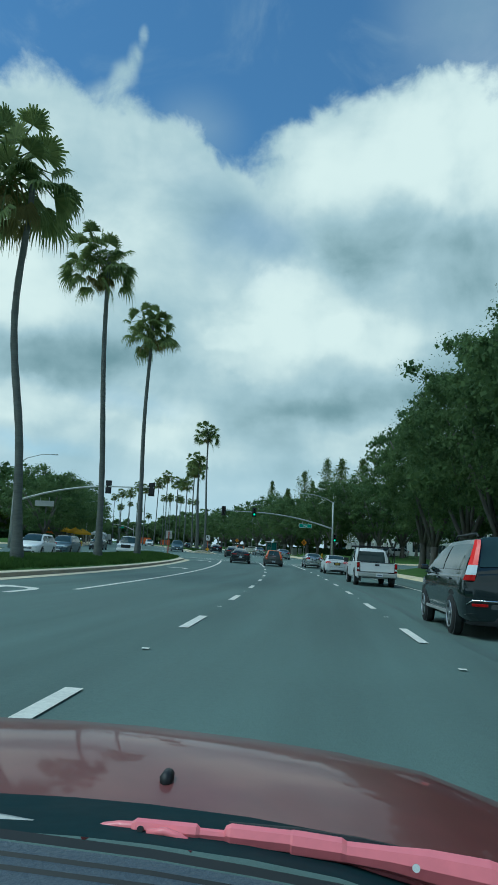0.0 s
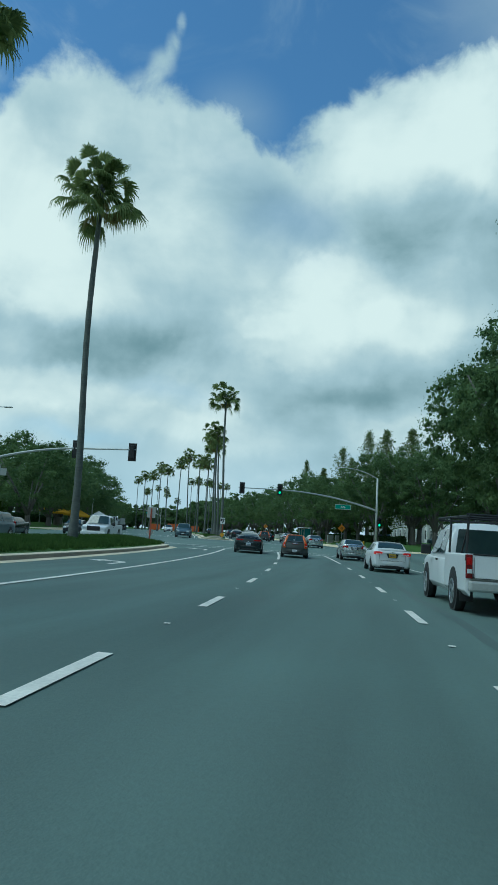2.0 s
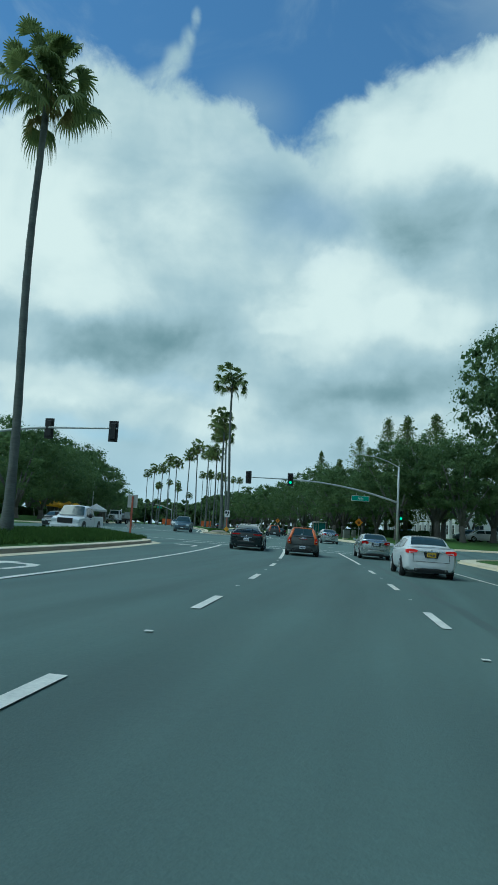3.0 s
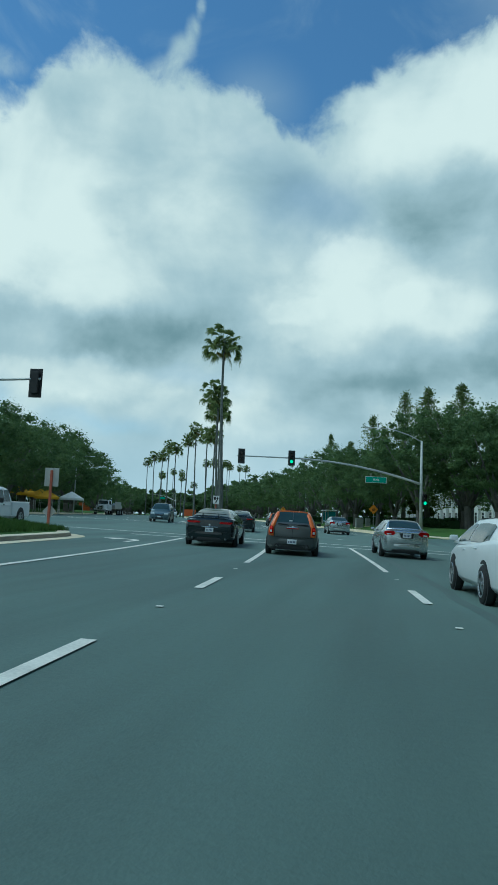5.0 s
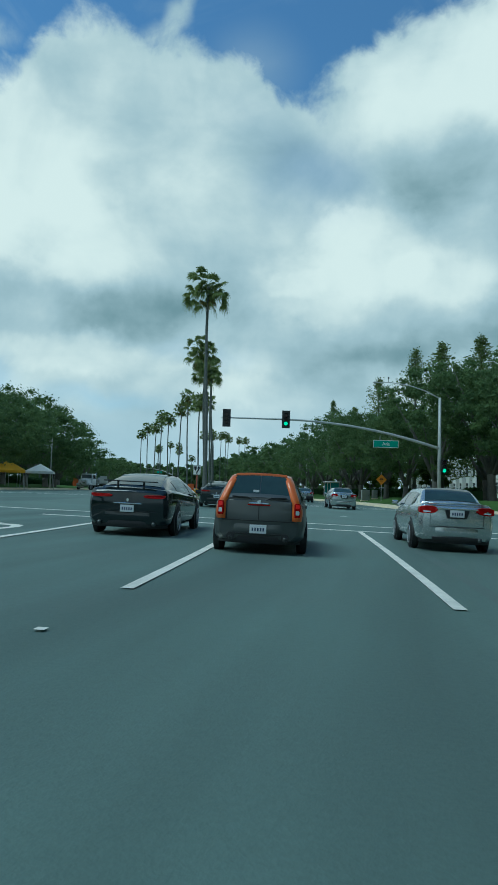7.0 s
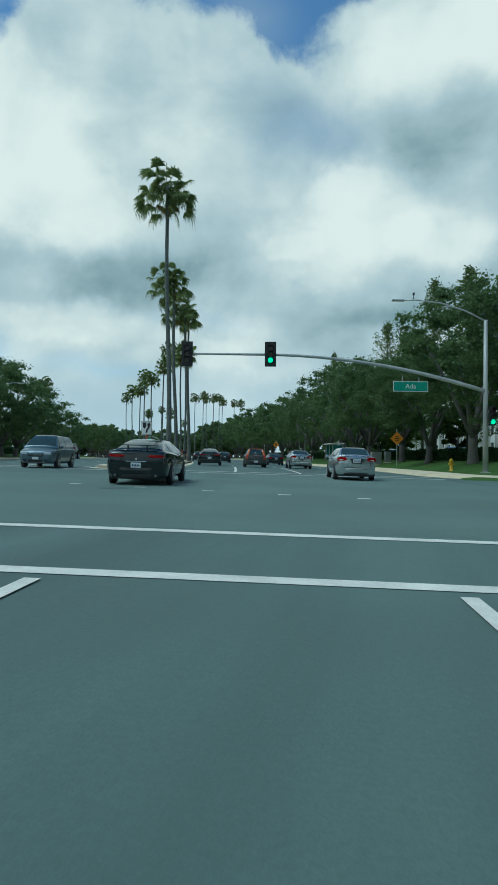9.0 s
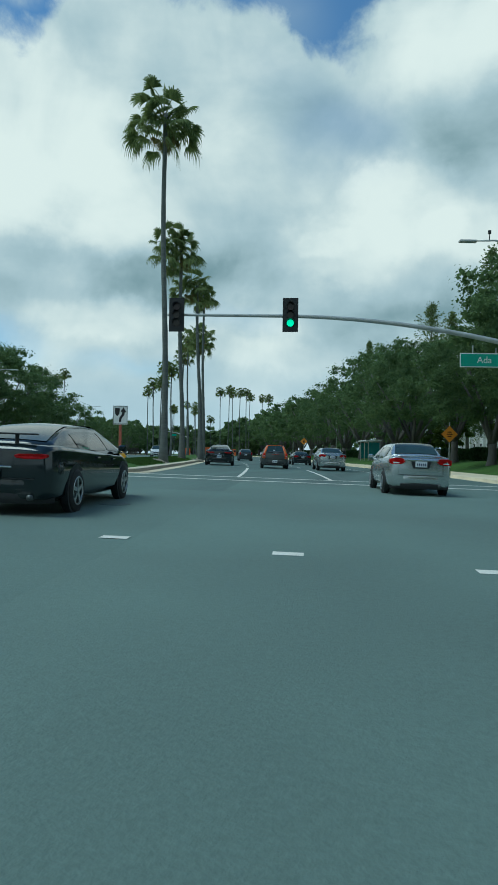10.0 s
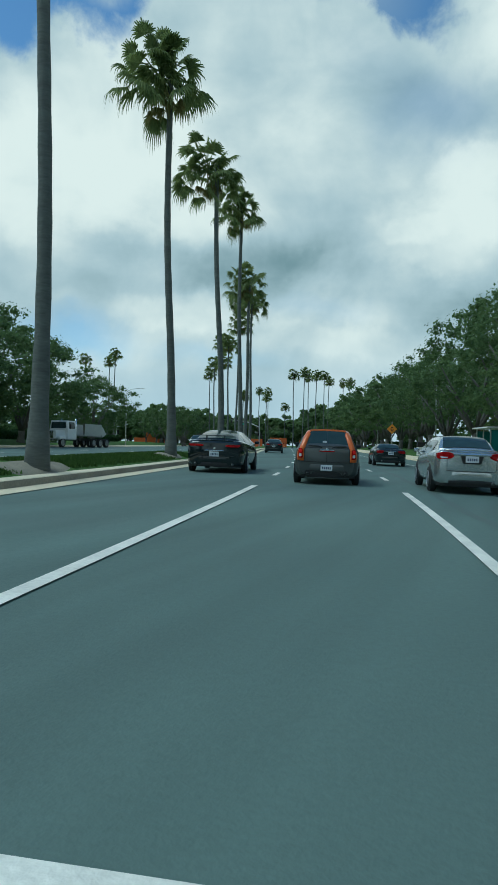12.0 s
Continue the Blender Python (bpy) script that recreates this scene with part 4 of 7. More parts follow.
def far_signal():
    base = Vector((1.0, 109.9, land(1.0, 109.9)))
    root = thing("traffic_signal", "grey steel traffic signal pole with long curved mast arm, lit green", "traffic signal", "traffic signals", Matrix.Translation(base))
    L = lambda x, y, z: Vector((x, y, z)) - base
    part("pole", Build().tube([(0, 0, 0), (0, 0, 4.5), (0, 0, 9.46 - base.z)], [0.17, 0.14, 0.11], 14), GALV, root, smooth=True)
    part("base_plate", Build().box(0, 0, 0.04, 0.5, 0.5, 0.08), GALV, root, bevel=0.01)
    # arm rises from the pole and levels out over the road
    pts, rad = [], []
    tip = Vector((-16.65, 105.55, 7.20))
    for i in range(19):
        u = i / 18
        z = 5.19 + (7.22 - 5.19) * (1 - (1 - min(1, u / 0.72)) ** 2.0)
        pts.append(L(1.0 + (tip.x - 1.0) * u, 109.9 + (tip.y - 109.9) * u, z))
        rad.append(0.125 - 0.07 * u)
    part("mast_arm", Build().tube(pts, rad, 10), GALV, root, smooth=True)
    turn = heading(105)
    for x, y, z in ((-11.38, 106.6, 7.18), (-16.16, 105.6, 7.17)):
        signal_head(root, place_in(root, pose(x, y - 0.22, z, 0, 0, turn)), lit=x > -12)
    signal_head(root, place_in(root, pose(1.38, 109.6, 3.72, 0, 0, turn)), plate=(0.4, 1.1))
    lamp = [L(1.0, 109.9, 9.4), L(-0.2, 109.6, 10.0), L(-1.6, 109.3, 10.45), L(-3.0, 109.0, 10.62), L(-3.9, 108.85, 10.62)]
    part("lamp_arm", Build().tube(lamp, [0.06, 0.05, 0.045, 0.04, 0.035], 8), GALV, root, smooth=True)
    part("lamp_head", Build().box(0, 0, 0, 0.75, 0.26, 0.09, place_in(root, pose(-4.1, 108.8, 10.6, 0, 0, 15))), GALV, root, bevel=0.02)
    part("camera_stub", Build().tube([L(-3.2, 109.0, 10.62), L(-3.2, 109.0, 10.95)], 0.02, 6).box(0, 0, 0, 0.12, 0.18, 0.12, place_in(root, pose(-3.2, 109, 11.0))), BLACK, root)
    # street name sign
    sg = new("street_sign")
    sg.parent = root
    sg.matrix_local = place_in(root, pose(-3.35, 109.25, 5.48, 0, 0, turn))
    part("sign_border", Build().box(0, 0, 0, 2.1, 0.02, 0.62), SIGN_WHITE, sg)
    part("sign_panel", Build().box(0, -0.004, 0, 2.02, 0.02, 0.54), SIGN_GREEN, sg)
    fc = bpy.data.curves.new("lettering", "FONT")
    fc.body, fc.size, fc.align_x, fc.align_y, fc.extrude = "Ada", 0.40, "CENTER", "CENTER", 0.003
    fc.materials.append(SIGN_WHITE)
    tx = new("lettering", fc)
    tx.parent = sg
    tx.matrix_local = pose(0, -0.018, 0.0, 90, 0, 0)
    part("hanger", Build().box(-0.5, 0.02, 0.45, 0.05, 0.03, 0.4).box(0.5, 0.02, 0.40, 0.05, 0.03, 0.3), GALV, sg)


def near_signal():
    """The opposite approach's signal: heads are seen from behind."""
    base = Vector((-35.2, 72.6, land(-35.2, 72.6)))
    root = thing("traffic_signal", "grey steel traffic signal with mast arm, seen from behind", "traffic signal", "traffic signals", Matrix.Translation(base))
    L = lambda x, y, z: Vector((x, y, z)) - base
    part("pole", Build().tube([(0, 0, 0), (0, 0, 4.5), (0, 0, 9.5)], [0.17, 0.14, 0.11], 14), GALV, root, smooth=True)
    pts, rad = [], []
    for i in range(17):
        u = i / 16
        z = 5.45 + 2.1 * (1 - (1 - min(1, u / 0.72)) ** 2.0)
        pts.append(L(-35.2 + 16.4 * u, 72.6 - 0.9 * u, z))
        rad.append(0.125 - 0.07 * u)
    part("mast_arm", Build().tube(pts, rad, 10), GALV, root, smooth=True)
    for x, y, z in ((-19.1, 71.6, 7.35), (-24.1, 71.95, 7.5)):
        signal_head(root, place_in(root, pose(x, y + 0.2, z, 0, 0, 180 + heading(72))))
    part("lamp_arm", Build().tube([L(-35.2, 72.6, 9.7), L(-34.0, 72.5, 10.5), L(-32.2, 72.4, 10.95), L(-30.8, 72.3, 10.95)], [0.06, 0.05, 0.04, 0.035], 8), GALV, root, smooth=True)
    part("lamp_head", Build().box(0, 0, 0, 0.75, 0.26, 0.09, place_in(root, pose(-30.7, 72.3, 10.93, 0, 0, 0))), GALV, root, bevel=0.02)
    sg = new("street_sign")
    sg.parent = root
    sg.matrix_local = place_in(root, pose(-31.5, 72.55, 5.42, 0, 0, 180 + heading(72)))
    part("sign_panel", Build().box(0, 0, 0, 2.1, 0.02, 0.6), GALV, sg, "bare metal back of a street sign")
    part("hanger", Build().box(-0.5, 0.0, 0.45, 0.05, 0.03, 0.5).box(0.5, 0.0, 0.40, 0.05, 0.03, 0.4), GALV, sg)


far_signal()
near_signal()


# ---- vehicles ----
def paint(name, color, rough=0.28, metal=0.0, coat=0.22):
    m = material(name, color, rough, metal=metal, spread=0.05, scale=1.5, fine=30, coat=coat)
    gloss = m.node_tree.nodes["Principled BSDF"].inputs["Roughness"]
    m.node_tree.links.remove(gloss.links[0])
    gloss.default_value = rough
    return m


TYRE = material("tyre_rubber", (0.018, 0.018, 0.018), 0.85, spread=0.3, scale=8, fine=60, bump=0.3)
RIM = material("alloy_rim", (0.48, 0.49, 0.50), 0.35, metal=0.9, spread=0.15, scale=6)
TRIM = material("black_trim", (0.015, 0.016, 0.017), 0.6, spread=0.25, scale=6)
CAR_GLASS = material("tinted_glass", (0.030, 0.052, 0.052), 0.10, spread=0.3, scale=0.7, fine=3, spec=0.5)
TAIL_RED = material("tail_lamp_red", (0.36, 0.004, 0.005), 0.25, spread=0.3, scale=9, fine=50, spec=0.15)
TAIL_DARK = material("dark_tail_lamp", (0.14, 0.004, 0.005), 0.25, spread=0.3, scale=9, fine=50, spec=0.3)
TAIL_LIT = plain("lit_tail_lamp", (0.58, 0.006, 0.006), 0.3, emit=0.18)
TAIL_AMBER = plain("tail_lamp_amber", (0.65, 0.17, 0.03), 0.2, coat=0.6)
HEADLAMP = plain("headlamp_glass", (0.62, 0.66, 0.68), 0.12, coat=0.8)
CHROME = plain("chrome", (0.75, 0.76, 0.77), 0.15, metal=1.0)
EXHAUST = plain("exhaust_steel", (0.10, 0.11, 0.11), 0.45, metal=0.6)
PLATE_WHITE = material("plate_white", (0.70, 0.72, 0.74), 0.5, spread=0.06)
PLATE_INK = plain("plate_ink", (0.03, 0.05, 0.12), 0.5)
PLATE_GOLD = material("plate_gold", (0.55, 0.36, 0.03), 0.5, spread=0.1)


def lerp_rows(rows, y):
    ys = [r[0] for r in rows]
    return [float(np.interp(y, ys, [r[k] for r in rows])) for k in range(1, len(rows[0]))]


_wheels = {}


def wheel_meshes(r, w, spokes=5, rim_mat=None):
    key = (r, w, spokes, rim_mat.name if rim_mat else "")
    if key in _wheels:
        return _wheels[key]
    t = Build()
    n = 26
    prof = [(-w / 2, r * 0.66), (-w / 2 + 0.01, r * 0.9), (-w / 2 + 0.035, r), (w / 2 - 0.035, r), (w / 2 - 0.01, r * 0.9), (w / 2, r * 0.66)]
    for i in range(n):
        a = 6.28318 * i / n
        t.v += [(x, math.cos(a) * q, math.sin(a) * q) for x, q in prof]
    k = len(prof)
    for i in range(n):
        for j in range(k - 1):
            t.f.append((i * k + j, i * k + j + 1, ((i + 1) % n) * k + j + 1, ((i + 1) % n) * k + j))
    m = Build()
    m.disc((0.02, 0, 0), (1, 0, 0), r * 0.66, w * 0.4, n)
    m.tube([(w / 2 - 0.01, math.cos(6.28318 * i / n) * r * 0.64, math.sin(6.28318 * i / n) * r * 0.64) for i in range(n + 1)], 0.018, 5, caps=False)
    for i in range(spokes):
        a = 6.28318 * i / spokes
        m.box(0, 0, r * 0.34, 0.05, r * 0.17, r * 0.62, Matrix.Translation((w / 2 - 0.03, 0, 0)) @ Matrix.Rotation(a, 4, "X"))
    m.disc((w / 2 - 0.02, 0, 0), (1, 0, 0), r * 0.14, 0.05, 12)
    _wheels[key] = (t.mesh("tyre", TYRE, True), m.mesh("rim", rim_mat or RIM))
    return _wheels[key]


def car(name, label, m, body_mat, deck, cabin, L, W, clear=0.2, wheel_r=0.32, wheel_y=(-1.3, 1.3), roof_mat=None, tail=None, plate=(0.0, 0.72), plate_mat=None,
        lit=False, rails=False, spoiler=False, exhaust=(), pillar_mat=None, spokes=5, category="car", rear_wiper=False, glass_split=False, group="cars", gate_seam=True):
    """deck: rows of y, top height, half width. cabin: (y_rear_base, z_rear_base, y_rear_roof, y_front_roof, y_front_base, z_belt, z_roof, roof_half)."""
    root = thing(name, label, category, group, m)
    hw = W / 2
    b = Build()
    ys = sorted(set([-L / 2, -L / 2 + 0.04, -L / 2 + 0.14, L / 2 - 0.2, L / 2 - 0.06, L / 2] + [r[0] for r in deck] + list(np.linspace(-L / 2 + 0.3, L / 2 - 0.4, 13))))
    half = []
    for y in ys:
        zt, w = lerp_rows(deck, y)
        e = min(y + L / 2, L / 2 - y)
        w *= 0.93 + 0.07 * smooth(0, 0.22, y + L / 2)
        rise = clear + 0.07 * (1 - smooth(0, 0.35, e))
        belly = rise + 0.42 * (zt - rise)
        half.append([(0, rise), (w * 0.84, rise), (w * 0.965, rise + 0.10), (w * 1.0, belly), (w * 0.99, belly + (zt - belly) * 0.45), (w * 0.965, zt - 0.075), (w * 0.90, zt - 0.012), (w * 0.55, zt + 0.012), (0, zt + 0.02)])
    k = len(half[0]) * 2 - 2
    for y, h in zip(ys, half):
        ring = [(x, z) for x, z in h] + [(-x, z) for x, z in reversed(h[1:-1])]
        b.v += [(x, y, z) for x, z in ring]
    for i in range(len(ys) - 1):
        for j in range(k):
            a, c = i * k + j, i * k + (j + 1) % k
            b.f.append((a, a + k, c + k, c))
    b.f.append(tuple(range(k)))
    b.f.append(tuple((len(ys) - 1) * k + j for j in reversed(range(k))))
    part("body", b, body_mat, root, smooth=True, fix=True, bevel=0.02)
    yrb, zrb, yrr, yfr, yfb, zb, zr, wr = cabin
    wb = lerp_rows(deck, (yrb + yfb) / 2)[1] * 0.94

    def ztop(y):
        if y < yrr:
            return zrb + (zr - 0.015 - zrb) * math.sin(min(1, max(0, (y - yrb) / (yrr - yrb))) * math.pi / 2)
        if y > yfr:
            return zb + (zr - zb) * math.sin(min(1, max(0, (yfb - y) / (yfb - yfr))) * math.pi / 2)
        return zr - 0.02 * abs((y - (yrr + yfr) / 2) / max(0.1, (yfr - yrr) / 2)) ** 2

    def wtop(y):
        z = ztop(y)
        base = zb if y > (yrr + yfr) / 2 else min(zb, zrb)
        u = min(1, max(0, (z - base) / (zr - base)))
        wb_y = wb * (1 - 0.1 * smooth(yrr, yrb, y) if y < yrr else 1)
        return wb_y + (wr - wb_y) * u

    def side(y, v):
        z0 = zb - 0.06
        z1 = ztop(y) - 0.045
        wb_y = wb * (1 - 0.1 * smooth(yrr, yrb, y) if y < yrr else 1)
        return Vector((wb_y + (wtop(y) - wb_y) * v + 0.035 * math.sin(v * math.pi), y, z0 + (z1 - z0) * v))

    c = Build()
    cy = sorted(set(list(np.linspace(yrb, yrr, 8)) + list(np.linspace(yrr, yfr, 6)) + list(np.linspace(yfr, yfb, 8))))
    for y in cy:
        h = [side(y, 0), side(y, 0.35), side(y, 0.7), side(y, 1.0)]
        w = wtop(y)
        h += [Vector((w * 0.93, y, ztop(y) - 0.005)), Vector((w * 0.5, y, ztop(y) + 0.022)), Vector((0, y, ztop(y) + 0.03))]
        c.v += [tuple(p) for p in h] + [(-p.x, p.y, p.z) for p in reversed(h[:-1])]
    k = 13
    for i in range(len(cy) - 1):
        for j in range(k - 1):
            a = i * k + j
            c.f.append((a, a + 1, a + k + 1, a + k))
    c.f.append(tuple(range(k)))
    c.f.append(tuple((len(cy) - 1) * k + j for j in range(k)))
    part("cabin", c, pillar_mat or body_mat, root, smooth=True, fix=True)

    def top_patch(y0, y1, u0, u1, lift, n=7, mm=7):
        g = Build()
        for i in range(n + 1):
            y = y0 + (y1 - y0) * i / n
            for j in range(mm + 1):
                u = u0 + (u1 - u0) * j / mm
                z = ztop(y) + 0.03 - 0.035 * min(1, abs(u)) ** 2.2
                dzdy = (ztop(y + 0.02) - ztop(y - 0.02)) / 0.04
                nn = math.hypot(1, dzdy)
                g.v.append((u * wtop(y), y - lift * dzdy / nn, z + lift / nn))
        for i in range(n):
            for j in range(mm):
                a = i * (mm + 1) + j
                g.f.append((a, a + 1, a + mm + 2, a + mm + 1))
        return g

    if roof_mat:
        part("roof", top_patch(yrr - 0.1, yfr + 0.05, -0.98, 0.98, 0.012), roof_mat, root, smooth=True)
    d = yrr - yrb
    if glass_split:
        part("rear_window", top_patch(yrb + d * 0.06, yrr - d * 0.12, -0.82, -0.012, 0.012), CAR_GLASS, root, smooth=True)
        part("rear_window", top_patch(yrb + d * 0.06, yrr - d * 0.12, 0.012, 0.82, 0.012), CAR_GLASS, root, smooth=True)
        part("roof_lip", Build().prism([(-0.50, 0.0), (0.50, 0.0), (0.47, 0.05), (0.2, 0.066), (-0.2, 0.066), (-0.47, 0.05)], 0.16, Matrix.Translation((0, yrr - 0.02, zr - 0.035))), roof_mat, root, bevel=0.012)
        part("aerial", Build().tube([(0, yrr + 0.12, zr), (0, yrr + 0.10, zr + 0.05)], [0.025, 0.008], 6), TRIM, root)
        part("door_gap", Build().box(0, -L / 2 - 0.004, 0.80, 0.014, 0.02, 0.36), TRIM, root)
        part("door_handle", Build().box(0, -L / 2 - 0.02, 0.93, 0.36, 0.03, 0.03), CHROME, root, bevel=0.008)
        part("handle_trim", Build().box(0, -L / 2 - 0.02, 0.90, 0.42, 0.024, 0.022), TAIL_RED, root, bevel=0.006)
        part("emblem", Build().disc((0, -L / 2 - 0.022, 0.955), (0, 1, 0), 0.04, 0.02, 14), CHROME, root)
        part("door_top", top_patch(yrb - 0.005, yrb + d * 0.10, -0.86, 0.86, 0.016, 3), body_mat, root, smooth=True)
    else:
        part("rear_window", top_patch(yrb + d * 0.10, yrr - d * 0.10, -0.86, 0.86, 0.012), CAR_GLASS, root, smooth=True)
    d = yfb - yfr
    part("windscreen", top_patch(yfr + d * 0.08, yfb - d * 0.08, -0.9, 0.9, 0.012), CAR_GLASS, root, smooth=True)
    mid = (yrr + yfb) / 2 - 0.1
    lo = yrb + (yrr - yrb) * 0.62
    for sgn in (1, -1):
        for y0, y1 in ((lo, mid - 0.05), (mid + 0.05, yfr + (yfb - yfr) * 0.62)):
            g = Build()
            for i in range(9):
                y = y0 + (y1 - y0) * i / 8
                for v in (0.16, 0.4, 0.65, 0.9):
                    p = side(y, v)
                    g.v.append((sgn * (p.x + 0.008), p.y, p.z))
            for i in range(8):
                for j in range(3):
                    a = i * 4 + j
                    g.f.append((a, a + 1, a + 5, a + 4) if sgn > 0 else (a, a + 4, a + 5, a + 1))
            part("side_window", g, CAR_GLASS, root, smooth=True)
    # wheels in dark arches
    tm, rm = wheel_meshes(wheel_r, 0.21, spokes)
    for wy in wheel_y:
        w = lerp_rows(deck, wy)[1]
        for sgn in (1, -1):
            part("wheel_arch", Build().disc((sgn * (w * 0.985 - 0.04), wy, wheel_r + 0.02), (1, 0, 0), wheel_r * 1.17, 0.10, 26), TRIM, root)
            tw = new("wheel", tm)
            tw.parent = root
            tw.matrix_local = Matrix.Translation((sgn * (w - 0.075), wy, wheel_r)) @ Matrix.Rotation(0 if sgn > 0 else math.pi, 4, "Z")
            rw = new("rim", rm)
            rw.parent = tw
    wr_ = lerp_rows(deck, -L / 2)[1]
    # tail lamps hug the rear corners
    for sgn in (1, -1):
        for (x, z, sx, sz, dep, kind, *more) in tail or ():
            lean = more[0] if more else 0.0
            wedge = len(more) > 1
            o = [(-sx * 0.42, -sz * 0.40), (-sx * 0.1, -sz * 0.5), (sx * 0.36, -sz * 0.44), (sx * 0.5, -sz * 0.1), (sx * 0.5, sz * 0.42), (sx * 0.3, sz * 0.5), (-sx * 0.35, sz * 0.40), (-sx * 0.5, sz * 0.1)]
            if wedge:
                o = [(-sx * 0.5, -sz * 0.05), (-sx * 0.3, -sz * 0.38), (sx * 0.25, -sz * 0.5), (sx * 0.5, -sz * 0.38), (sx * 0.5, sz * 0.30), (sx * 0.2, sz * 0.5), (-sx * 0.2, sz * 0.48), (-sx * 0.5, sz * 0.30)]
            q = Build()
            n = len(o)
            # the lens follows the corner: its outer end sweeps forward
            back = [(sgn * (x + px - lean * pz), -L / 2 - 0.034 + 0.11 * max(0, (x + px - 0.70 * hw) / (0.30 * hw)) ** 2, z + pz) for px, pz in o]
            q.add(back + [(bx, by + dep, bz) for bx, by, bz in back], [tuple(range(n)), tuple(reversed(range(n, 2 * n)))] + [(i, n + i, n + (i + 1) % n, (i + 1) % n) for i in range(n)])
            part("tail_lamp", q, {"r": TAIL_LIT if lit else TAIL_RED, "a": TAIL_AMBER, "w": HEADLAMP}[kind], root, fix=True, bevel=0.01)
        zt, wf = lerp_rows(deck, L / 2 - 0.12)
        part("headlamp", Build().box(sgn * wf * 0.74, L / 2 - 0.12, zt - 0.1, wf * 0.42, 0.26, 0.15), HEADLAMP, root, bevel=0.03)
        if group == "oncoming cars":
            part("fog_lamp", Build().box(sgn * wf * 0.66, L / 2 - 0.045, clear + 0.17, 0.17, 0.12, 0.09), TRIM, root, bevel=0.02)
        zt, wm = lerp_rows(deck, yfb - 0.25)
        q = Build().box(sgn * (wm + 0.06), yfb - 0.42, zb + 0.05, 0.16, 0.08, 0.11)
        part("wing_mirror", q, TRIM if roof_mat else body_mat, root, bevel=0.03)
        for hy in (mid - 0.75, mid + 0.25):
            zz, wh = lerp_rows(deck, hy)
            part("door_handle", Build().box(sgn * wh * 0.985, hy, zz - 0.13, 0.035, 0.17, 0.03), body_mat, root, bevel=0.008)
    if group == "oncoming cars":
        zt, wf = lerp_rows(deck, L / 2)
        part("grille", Build().box(0, L / 2 - 0.03, zt - 0.065, wf * 1.12, 0.10, 0.13), TRIM, root, bevel=0.02)
        part("grille_bar", Build().box(0, L / 2 + 0.012, zt - 0.06, wf * 1.0, 0.024, 0.022), CHROME, root, bevel=0.006)
        part("lower_intake", Build().box(0, L / 2 - 0.03, clear + 0.14, wf * 1.05, 0.10, 0.14), TRIM, root, bevel=0.02)
        part("skid_plate", Build().box(0, L / 2 - 0.03, clear + 0.045, wf * 1.5, 0.12, 0.05), EXHAUST, root, bevel=0.015)
        part("front_plate", Build().box(0, L / 2 + 0.02, clear + 0.26, 0.31, 0.02, 0.12), PLATE_WHITE, root, bevel=0.004)
        part("bonnet_seam", Build().box(0, L / 2 - 0.02, zt + 0.02, wf * 1.5, 0.03, 0.012), TRIM, root)
    for nm, z, dz, out, mat_ in (("rear_bumper", clear + 0.25, 0.20, 0.028, body_mat), ("rear_valance", clear + 0.075, 0.16, 0.012, TRIM)):
        q = Build()
        xs_ = np.linspace(-1, 1, 13)
        for u in xs_:
            yb = -L / 2 - out + 0.30 * abs(u) ** 5
            for zz, oo in ((-0.5, 0.02), (-0.25, 0.0), (0.35, 0.004), (0.5, 0.014)):
                q.v.append((u * wr_ * 0.985, yb + oo, z + dz * zz))
        for i in range(12):
            for j in range(3):
                a_ = i * 4 + j
                q.f.append((a_, a_ + 4, a_ + 5, a_ + 1))
        part(nm, q, mat_, root, smooth=True)
    if gate_seam:
        zt, _w = lerp_rows(deck, -L / 2 + 0.1)
        for z in (clear + 0.335,):
            part("boot_seam", Build().box(0, -L / 2 - 0.03, z + 0.03, wr_ * 1.5, 0.012, 0.012), TRIM, root)
        part("boot_trim", Build().box(0, -L / 2 - 0.012, plate[1] + 0.115, wr_ * 0.72, 0.03, 0.028), CHROME, root, bevel=0.008)
        part("emblem", Build().disc((0, -L / 2 - 0.012, min(zt - 0.1, plate[1] + 0.19)), (0, 1, 0), 0.035, 0.02, 14), CHROME, root)
    px, pz = plate
    pl = part("licence_plate", Build().box(px, -L / 2 - 0.035, pz, 0.31, 0.02, 0.155), plate_mat or PLATE_WHITE, root, bevel=0.004)
    for i, bx in enumerate((-0.10, -0.05, 0.0, 0.05, 0.10)):
        part("plate_bar", Build().box(px + bx, -L / 2 - 0.047, pz - 0.005, 0.028, 0.008, 0.06), PLATE_INK, pl)
    for ex in exhaust:
        part("exhaust", Build().tube([(ex, -L / 2 + 0.2, clear + 0.09), (ex, -L / 2 - 0.05, clear + 0.09)], 0.045, 14), EXHAUST, root, smooth=True)
    if rails:
        for sgn in (1, -1):
            part("roof_rail", Build().tube([(sgn * wr * 0.9, yrr + 0.1, zr + 0.01), (sgn * wr * 0.9, yrr + 0.25, zr + 0.07), (sgn * wr * 0.9, yfr - 0.15, zr + 0.07), (sgn * wr * 0.9, yfr, zr + 0.01)], 0.02, 6), TRIM, root, smooth=True)
    if spoiler:
        sp = part("spoiler", Build().box(0, -L / 2 + 0.18, zrb + 0.17, W * 0.62, 0.2, 0.025), TRIM, root, bevel=0.01)
        for sx in (-0.3, 0.3):
            part("spoiler_stay", Build().box(sx, -L / 2 + 0.2, zrb + 0.08, 0.03, 0.08, 0.17), TRIM, sp)
